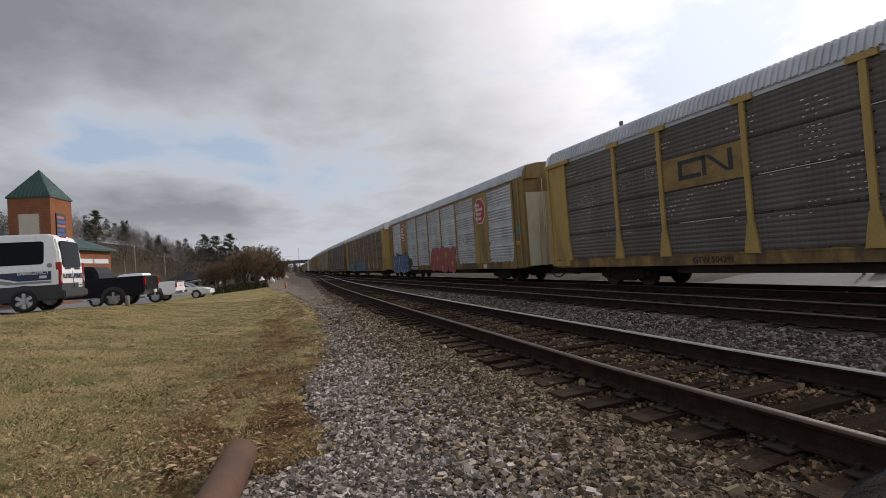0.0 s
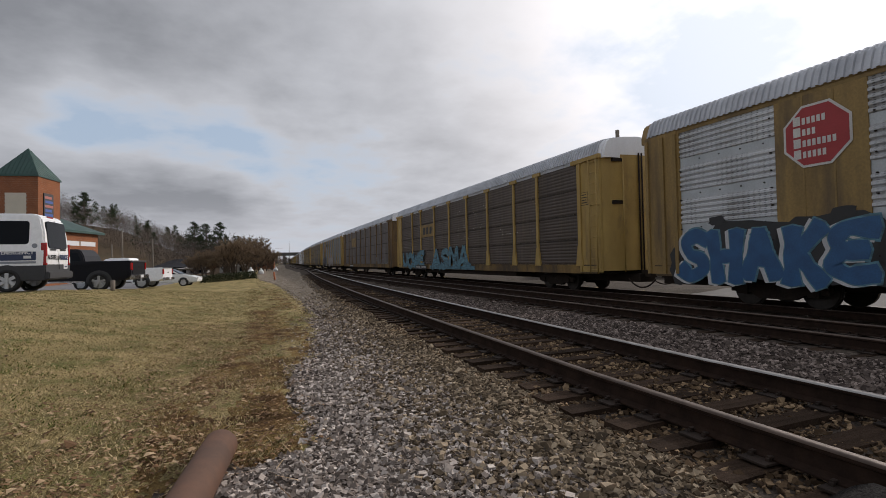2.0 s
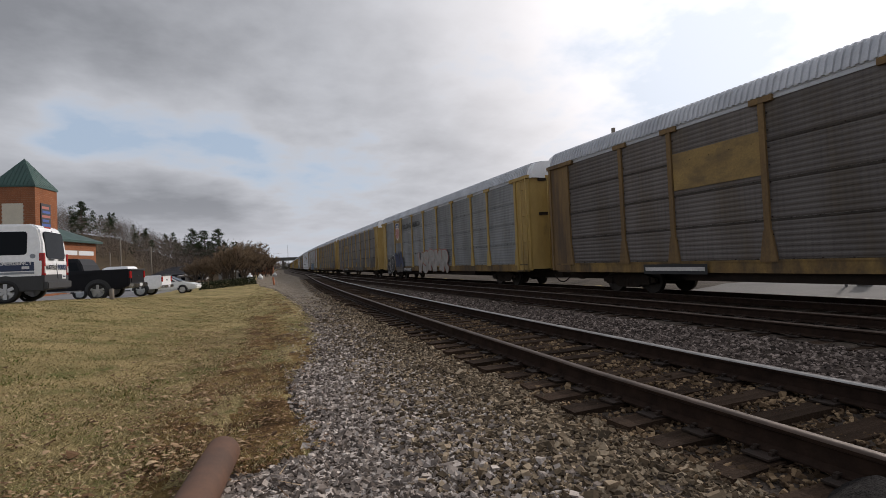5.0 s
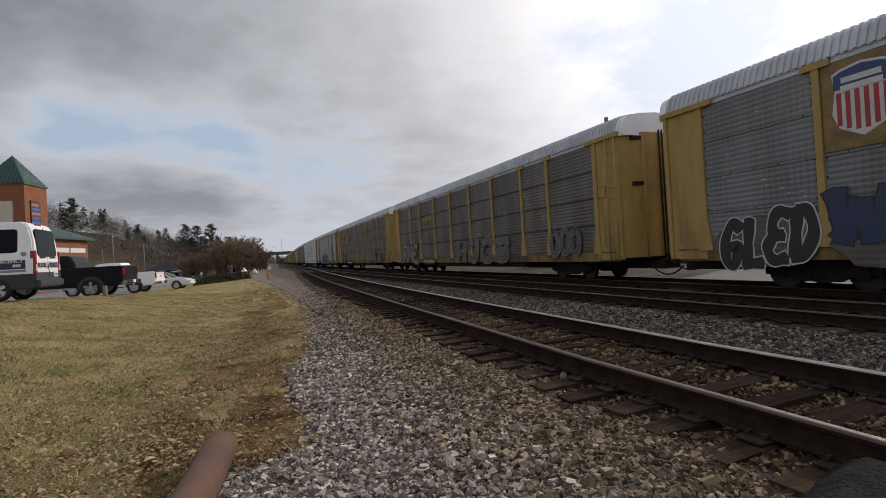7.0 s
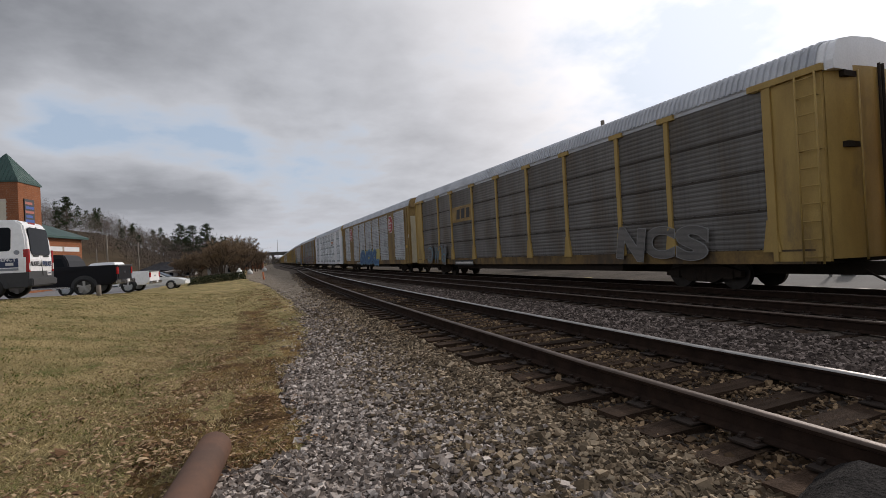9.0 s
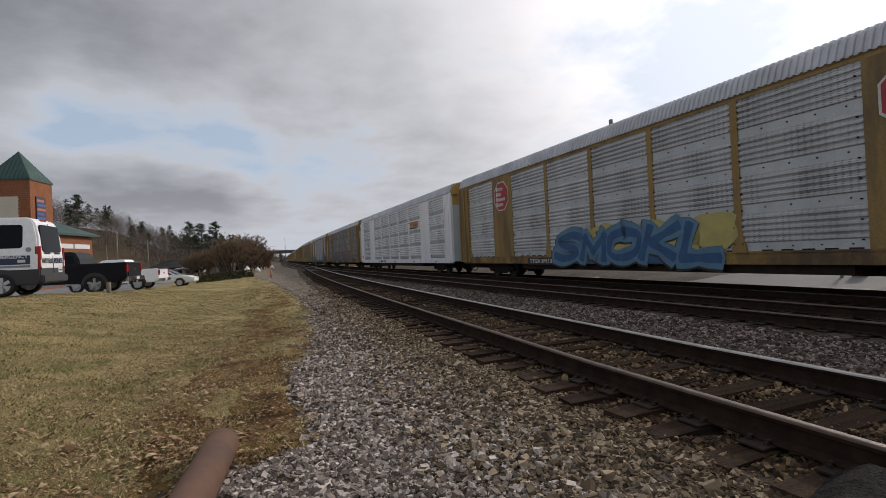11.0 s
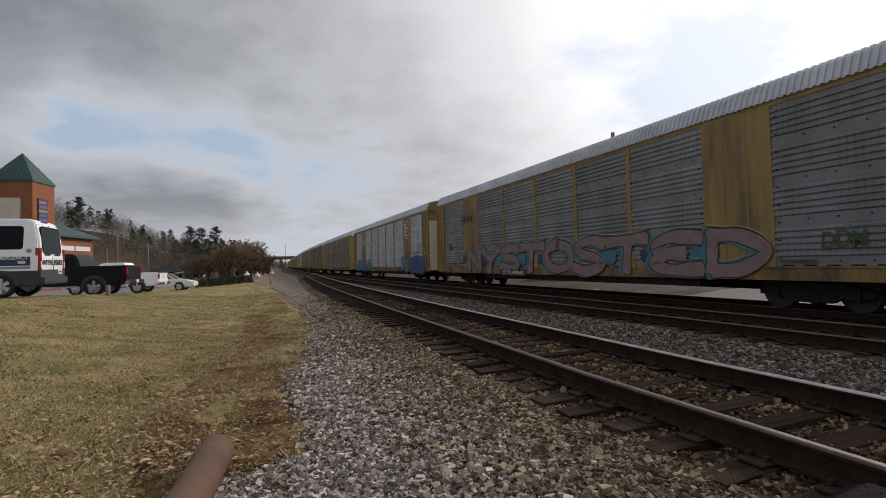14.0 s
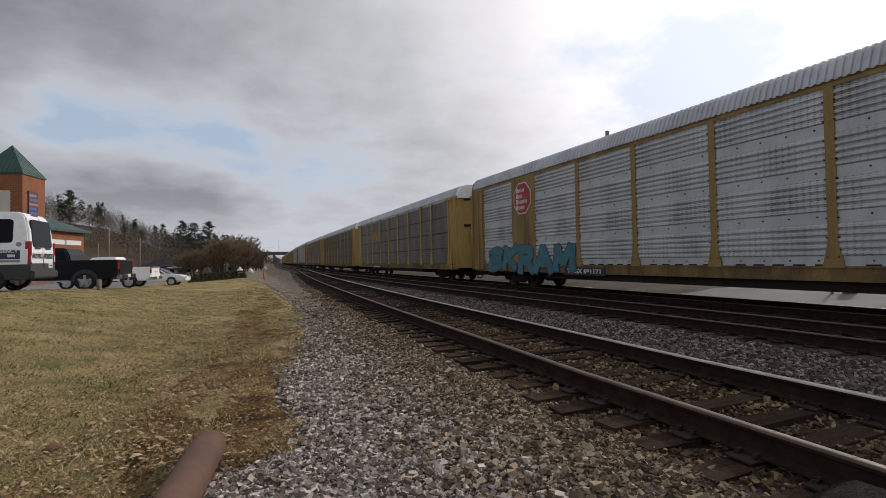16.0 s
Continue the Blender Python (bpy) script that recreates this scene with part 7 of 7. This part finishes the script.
daylight_dashes(c0, 25.4, 6.6, 1.9, 4.6, 0.14, 3)
# white bars at the panel seams stand in for daylight showing through
for q, z in ((19.0, 2.02), (16.4, 3.02), (10.6, 2.02), (14.0, 4.0), (11.0, 3.02)):
    bar("scratch", c0, q + 0.9, q - 0.9, z, z + 0.02, 0.026, SIGN_WHITE)
daylight_dashes(c2, 14.5, 4.5, 2.6, 4.4, 0.0, 5)
daylight_dashes(c5, 14.5, 4.5, 2.4, 4.4, 0.02, 6)
daylight_dashes(c4, 25.4, 12.0, 2.2, 4.6, -0.02, 7)
# wagon 1
for y, r in ((21.7, 0), (5.2, 1)):
    octagon_sign(c1, y, 4.06, r)
for i, (y, z, w, h) in enumerate(((25.4, 1.15, 1.1, 1.3), (23.6, 1.5, 2.4, 1.5), (21.6, 1.5, 2.6, 1.6), (20.2, 1.2, 1.6, 1.1))):
    smudge(c1, y, z, w, h, BLACK_SPRAY, 45 + i, B_OUT - 0.004)
tagging(c1, "SHAKE", 25.55, 20.55, 0.62, 2.05, B_OUT + 0.002, ((SKY_INK, 0.045, 0, 0), (WHITE_INK, 0.03, -0.10, -0.03), (SKY_INK, 0.028, 0, 0), (BLUE_INK, 0.0, 0, 0)), 0.17, 5, 0.0, 1.12, 0.30, 0.04, "blue sprayed letter with a pale rim")
number(c1, "TTGX 692750", 19.9, 17.9, 0.90)
tagging(c1, "GREMS", 14.4, 9.4, 0.62, 2.2, B_OUT, ((PURPLE_INK, 0.10, 0, 0.02), (SCARLET_INK, 0.055, 0, 0), (PURPLE_INK, -0.125, 0.02, -0.02), (SCARLET_INK, -0.145, 0, 0)), 0.19, 8, 0.0, 1.15, 0.15, 0.05, "fat red sprayed letter with a purple rim")
for i, (y, z, w, h) in enumerate(((12.9, 1.55, 0.22, 0.3), (11.1, 1.75, 0.2, 0.42), (11.9, 0.85, 0.2, 0.35), (9.95, 1.15, 0.3, 0.3))):
    smudge(c1, y, z, w, h, LEMON_INK, 60 + i, B_OUT + 0.03)
smudge(c1, 0.82, 2.65, 0.4, 0.5, TEAL_INK, 3, 0.050)
bar("data_panel", c1, 1.10, 0.74, 1.9, 2.1, 0.050, AMBER)
bar("data_panel", c1, 5.15, 4.75, 0.78, 1.0, 0.05, SIGN_WHITE)
for i, (y, z) in enumerate(((24.3, 2.3), (21.2, 2.25), (20.3, 1.25))):
    smudge(c1, y, z, 0.5, 0.25, BLACK_SPRAY, 40 + i, B_OUT)
# wagon 2
bar("emblem_board", c2, 20.4, 17.7, 3.05, 3.95, 0.03, YELLOW, "yellow board with three dark blocks")
for y in (19.75, 19.05, 18.35):
    shape("emblem_block", c2, [(-0.24, -0.25), (0.18, -0.25), (0.24, 0.25), (-0.18, 0.25)], y, 3.5, 0.037, BLACK_SPRAY)
tagging(c2, "UOWE", 25.1, 19.6, 0.80, 2.0, A_OUT, ((BLACK_SPRAY, 0.018, -0.02, 0.0), (SKY_INK, 0.01, 0, 0)), 0.16, 21, 0.05, 1.1, 0.35, 0.10, "pale blue sprayed mark with dark edges")
for i, (y, w, h) in enumerate(((24.4, 1.3, 0.3), (22.2, 1.5, 0.3), (17.2, 1.1, 0.32), (15.3, 1.5, 0.38), (13.6, 1.2, 0.42), (12.0, 1.3, 0.34))):
    smudge(c2, y, 0.86 + h / 2, w, h, SKY_INK, 230 + i, A_OUT - 0.004)
tagging(c2, "ASMA", 17.9, 11.6, 0.84, 2.15, A_OUT, ((BLACK_SPRAY, 0.03, -0.02, 0.0), (SKY_INK, 0.01, 0, 0)), 0.15, 22, 0.05, 1.08, 0.35, 0.10, "pale blue sprayed mark with dark edges")
bar("paint_band", c2, 18.6, 11.0, 0.76, 0.98, 0.06, SKY_INK, "pale blue sprayed band along the sill")
number(c2, "TTGX 159999", 21.6, 19.2, 0.86, True, 0.13)
bar("data_panel", c2, 1.16, 0.72, 3.35, 3.85, 0.050, SEAM_DARK, "worn stencilled data panel")
bar("data_panel", c2, 1.14, 0.74, 3.37, 3.83, 0.053, BRIGHT_YELLOW)
for i in range(4):
    bar("data_line", c2, 1.11, 0.80 + 0.04 * (i % 2), 3.43 + 0.1 * i, 3.465 + 0.1 * i, 0.056, SEAM_DARK)
# wagon 3
for text, left, right in (("BUZZKILL", 4.6, 1.6), ("PHIA", 6.5, 4.9)):
    sprayed(c3, text, left, right, 1.12, 1.62 if len(text) > 4 else 1.8, A_OUT, ((PALE_SPRAY, 0.0, 0, 0),), 31, 0.0, 0.12, 0.85, "", "thin white sprayed letter")
bar("data_panel", c3, 20.4, 17.7, 3.2, 4.3, 0.03, YELLOW, "plain yellow emblem board")
number(c3, "", 21.6, 19.4, 0.86, True, 0.13)
# wagon 4
bar("emblem_board", c4, 22.5, 20.6, 3.1, 5.0, 0.03, YELLOW, "yellow board with a striped shield emblem")
shield = [(-0.62, 0.72), (-0.45, 0.80), (0.0, 0.88), (0.45, 0.80), (0.62, 0.72), (0.56, 0.3), (0.64, -0.25), (0.5, -0.62), (0.0, -0.88), (-0.5, -0.62), (-0.64, -0.25), (-0.56, 0.3)]
shield = [(x * 0.88, y * 0.88) for x, y in shield]
shape("emblem", c4, shield, 21.75, 4.1, 0.036, SIGN_WHITE, "striped shield emblem with blue top")
shape("emblem_field", c4, [(x * 0.93, y * 0.93) for x, y in shield[:6]] + [(-0.52, 0.28)], 21.75, 4.1, 0.042, SIGN_BLUE)
for i in range(6):
    x = -0.42 + 0.168 * i
    shape("emblem_stripe", c4, [(x - 0.045, -0.64 + 0.6 * abs(x) ** 1.6), (x + 0.045, -0.64 + 0.6 * abs(x) ** 1.6), (x + 0.045, 0.21), (x - 0.045, 0.21)], 21.75, 4.1, 0.042, SIGN_RED)
for z, w in ((4.56, 0.36), (4.39, 0.38)):
    bar("emblem_bar", c4, 21.75 + w, 21.75 - w, z - 0.06, z + 0.06, 0.048, SIGN_WHITE)
lettering("lettering", "BUILDING AMERICA", 0.55, BLACK_SPRAY, c4, side_at(17.9, 4.15, 0.03), 0.008, 0.002, 0.0, "dark painted slogan", 0.92)
tagging(c4, "VSRMR", 16.3, 10.0, 0.66, 2.1, A_OUT, ((SCARLET_INK, 0.045, 0.02, 0.02), (CREAM_INK, 0.02, 0, 0)), 0.20, 41, 0.08, 1.12, 0.3, 0.08, "white sprayed mark with red edges")
smudge(c4, 24.0, 1.25, 2.4, 1.4, DARK_PANEL, 44, A_OUT - 0.004)
tagging(c4, "GLED", 25.1, 22.7, 0.62, 1.95, A_OUT, ((WHITE_INK, 0.035, 0, 0), (BLACK_SPRAY, 0.0, 0, 0)), 0.13, 42, 0.1, 1.15, 0.2, 0.1, "black sprayed mark with a white outline")
smudge(c4, 21.2, 1.35, 2.6, 1.5, DARK_PANEL, 45, A_OUT)
tagging(c4, "WA", 22.5, 20.0, 1.0, 2.3, A_OUT + 0.006, ((BLACK_SPRAY, 0.04, 0, 0), (NAVY, 0.0, 0, 0)), 0.17, 43, 0.1, 1.1, 0.3, 0.1, "navy sprayed mark")
number(c4, "TTGX 853527", 20.0, 17.8, 0.84, True, 0.13)
# wagon 5
for y in (19.6, 19.0, 18.4):
    shape("emblem_block", c5, [(-0.26, -0.28), (0.18, -0.28), (0.26, 0.28), (-0.18, 0.28)], y, 3.7, 0.03, YELLOW, "yellow painted emblem blocks")
bar("emblem_bar", c5, 19.9, 18.1, 3.24, 3.34, 0.03, YELLOW)
tagging(c5, "HOCS", 14.1, 7.6, 0.7, 2.0, A_OUT, ((PALE_SPRAY, 0.03, 0, 0), (GREY_PANEL, 0.0, 0, 0)), 0.17, 51, 0.12, 0.95, 0.2, 0.08, "pale outline of a sprayed bubble letter")
tagging(c5, "OCO", 4.3, 2.2, 1.0, 2.1, A_OUT, ((PALE_SPRAY, 0.025, 0, 0), (GREY_PANEL, 0.0, 0, 0)), 0.10, 52, 0.0, 1.05, 0.1, 0.05, "pale outline of a sprayed bubble letter")
tagging(c5, "RKE", 24.6, 21.2, 0.75, 2.1, A_OUT, ((BLACK_SPRAY, 0.03, 0.05, 0), (PINK_INK, 0.0, 0, 0), (PALE_SPRAY, -0.05, 0.05, 0.03)), 0.13, 53, 0.1, 1.15, 0.3, 0.1, "pink and white sprayed mark")
number(c5, "TTGX 853975", 20.0, 17.7, 0.84, True, 0.13)
bar("data_panel", c5, 1.16, 0.74, 3.0, 3.4, 0.050, SEAM_DARK)
bar("data_panel", c5, 1.14, 0.76, 3.02, 3.38, 0.053, BRIGHT_YELLOW)
# wagon 6
bar("emblem_board", c6, 20.4, 17.7, 3.2, 4.1, 0.03, YELLOW, "yellow board with three dark blocks")
for y in (19.5, 18.85, 18.2):
    shape("emblem_block", c6, [(-0.26, -0.28), (0.18, -0.28), (0.26, 0.28), (-0.18, 0.28)], y, 3.65, 0.037, BLACK_SPRAY)
sprayed(c6, "CWR", 24.6, 21.4, 0.75, 2.0, A_OUT, ((PALE_SPRAY, 0.11, 0, 0), (GREY_PANEL, 0.085, 0, 0), (SKY_INK, -0.03, 0, 0)), 61, 0.1, 0.1, 1.1, "CR", "pale outline of a sprayed mark")
sprayed(c6, "NCS", 6.5, 3.0, 0.85, 1.9, A_OUT, ((PALE_SPRAY, 0.09, 0, 0), (GREY_PANEL, 0.065, 0, 0)), 62, 0.1, 0.1, 1.1, "NS", "pale outline of a sprayed mark")
number(c6, "", 20.0, 17.7, 0.84, True, 0.13)
# wagon 7
for y, r in ((21.7, 0), (5.2, 1)):
    octagon_sign(c7, y, 4.1, r)
for i in range(6):
    smudge(c7, 15.6 - 1.15 * i, 1.55 + 0.12 * (i % 2), 1.5, 1.0, LEMON_INK, 70 + i, 0.054)
tagging(c7, "SMOKL", 17.2, 9.5, 0.70, 2.1, B_OUT, ((BLACK_SPRAY, 0.05, -0.03, -0.03), (SKY_INK, 0.03, 0, 0.01), (MILKY_BLUE, 0.005, 0, 0), (BLUE_INK, -0.12, 0.04, 0.0)), 0.24, 71, 0.28, 1.25, 0.35, 0.08, "blue sprayed mark with pale edges")
bar("paint_band", c7, 16.9, 10.4, 0.78, 1.0, 0.058, BLUE_INK, "blue sprayed band along the sill")
number(c7, "TTGX 691130", 19.4, 17.3, 0.86)
for car in (c7, c10):
    bar("data_panel", car, 1.10, 0.74, 2.0, 2.2, 0.050, AMBER)
    lettering("lettering", "BI", 0.34, SIGN_WHITE, car, side_at(0.36, 2.75, 0.050), 0.0, 0.002, 0.0, "white stencilled letters")
    for q in range(7):
        bar("grab_rung", car, 0.50, 0.20, 1.15 + 0.24 * q, 1.175 + 0.24 * q, 0.09, YELLOW)
# wagon 8
for i in range(4):
    for lo, hi in ((-0.24, -0.10), (0.02, 0.16)):
        shape("emblem_stroke", c8, [(lo - 0.04, -0.17), (hi - 0.04, -0.17), (hi + 0.06, 0.17), (lo + 0.06, 0.17)], 8.3 - 0.5 * i, 3.72, 0.062, SIGN_ORANGE, "orange slanted emblem strokes")
    shape("emblem_stroke", c8, [(-0.26, 0.09), (0.18, 0.09), (0.21, 0.17), (-0.24, 0.17)], 8.3 - 0.5 * i, 3.72, 0.066, SIGN_ORANGE, "orange slanted emblem strokes")
shape("emblem_bar", c8, [(-1.1, 0.0), (0.3, 0.03), (1.1, 0.12), (0.3, 0.10), (-1.08, 0.10)], 7.45, 3.38, 0.062, BLACK_SPRAY)
bar("number_bar", c8, 18.4, 17.65, 0.82, 0.96, 0.05, BLACK_SPRAY)
number(c8, "301474", 17.5, 16.2, 0.88, False, 0.05)
reflectors(c8)
bar("data_panel", c8, 26.2, 25.7, 1.3, 1.45, 0.11, AMBER)
# wagon 9
for y in (22.4, 21.95, 21.5):
    shape("emblem_block", c9, [(-0.17, -0.17), (0.13, -0.17), (0.17, 0.17), (-0.13, 0.17)], y, 3.86, 0.056, BLACK_SPRAY, "dark painted emblem block")
for y, s in ((22.82, 1), (21.08, -1)):
    bar("emblem_bar", c9, y + 0.035, y - 0.035, 3.58, 4.14, 0.056, BLACK_SPRAY)
    for z in (3.58, 4.09):
        bar("emblem_bar", c9, y - 0.035 + (0 if s > 0 else 0.17), y - (0.17 if s > 0 else -0.035), z, z + 0.05, 0.056, BLACK_SPRAY)
for i in range(8):
    smudge(c9, 20.2 - 2.0 * i, 1.42, 0.95, 0.5, TEAL_INK if i % 3 else NAVY, 190 + i, B_OUT - 0.004)
tagging(c9, "NYSTOSTED", 22.2, 4.3, 0.80, 2.15, B_OUT, ((LEMON_INK, 0.062, -0.02, 0.03), (BLACK_SPRAY, 0.06, -0.03, 0.01), (TEAL_INK, 0.045, -0.12, 0.0), (BLACK_SPRAY, 0.03, 0.02, 0), (PINK_INK, 0.0, 0.03, 0)), 0.165, 91, 0.02, 1.06, 0.25, 0.04, "large dusty pink sprayed letter edged in teal")
sprayed(c9, "DDM", 3.2, 2.3, 1.45, 1.85, B_OUT, ((OLIVE_INK, 0.02, 0, 0),), 92, 0.1, 0.1, 0.9, "", "thin green sprayed letter")
for i, (y, z, w, h) in enumerate(((24.6, 2.35, 0.5, 0.4), (24.0, 1.3, 0.9, 0.12), (22.9, 1.35, 0.8, 0.12), (22.5, 1.55, 0.5, 0.45), (3.7, 1.2, 0.9, 0.08))):
    smudge(c9, y, z, w, h, OLIVE_INK, 95 + i, B_OUT)
number(c9, "CTTX 690616", 18.0, 15.8, 0.82, True, 0.10)
# wagon 10
for y, r in ((21.7, 0), (5.2, 1)):
    octagon_sign(c10, y, 4.1, r)
tagging(c10, "SKRAM", 25.0, 18.0, 0.7, 1.95, B_OUT, ((NAVY, 0.03, 0, 0), (TEAL_INK, 0.0, 0, 0)), 0.18, 100, 0.1, 1.1, 0.3, 0.08, "teal sprayed mark")
for i, (y, z, w, h) in enumerate(((3.9, 1.2, 1.2, 1.35), (2.9, 1.3, 1.3, 1.4), (1.9, 1.2, 1.3, 1.3), (1.0, 1.2, 0.7, 1.1))):
    smudge(c10, y, z, w, h, PURPLE_INK, 110 + i, B_OUT)
tagging(c10, "SEEKR", 4.2, 1.0, 0.68, 1.85, B_OUT + 0.006, ((NAVY, 0.025, 0, 0), (BLUE_INK, 0.0, 0, 0)), 0.12, 105, 0.0, 1.12, 0.25, 0.08, "blue and purple sprayed mark")
smudge(c10, 5.3, 1.5, 0.8, 1.9, PURPLE_INK, 106, B_OUT)
tagging(c10, "SS", 7.1, 4.7, 0.8, 1.9, B_OUT + 0.006, ((NAVY, 0.03, 0, 0), (SKY_INK, 0.0, 0, 0)), 0.12, 107, 0.2, 0.9, 0.3, 0.1, "pale blue sprayed mark")
sprayed(c10, "8/9/17", 3.7, 2.1, 1.98, 2.3, B_OUT + 0.02, ((BLACK_SPRAY, 0.0, 0, 0),), 108, 0.1, 0.08, 0.8, "", "thin black sprayed figure")
number(c10, "TTGX 691171", 18.6, 16.4, 0.84)
# wagon 11 and later
bar("emblem_board", c11, 20.4, 17.7, 3.2, 4.1, 0.03, YELLOW, "plain yellow emblem board")
number(c11, "", 20.0, 17.7, 0.84, True, 0.13)
for n, car in CARS[12:]:
    if n % 2:
        sprayed(car, "RSW", 24.2, 20.6, 0.85, 1.95, A_OUT, ((PALE_SPRAY, 0.10, 0, 0), (GREY_PANEL, 0.075, 0, 0)), 200 + n, 0.1, 0.1, 1.1, "RW", "pale outline of a sprayed mark")


# ---------------------------------------------------------------- what moves
def motions():
    times = [0.5 * i for i in range(33)]
    for n, car in CARS:
        walk(car, [(t, wagon_at(n, t)) for t in times])
    # road traffic beyond the railway: where, when and how fast
    for car, x, y, at, speed in ((pale_car, 30.0, 29.5, 0.0, -15.0), (white_pickup, 34.0, 16.4, 15.0, 15.7), (late_car, 30.0, 34.5, 15.8, -19.0)):
        walk(car, [(t, pose(x, y + speed * (t - at), -0.31, 0, 0, 90 if speed > 0 else -90)) for t in times])


motions()
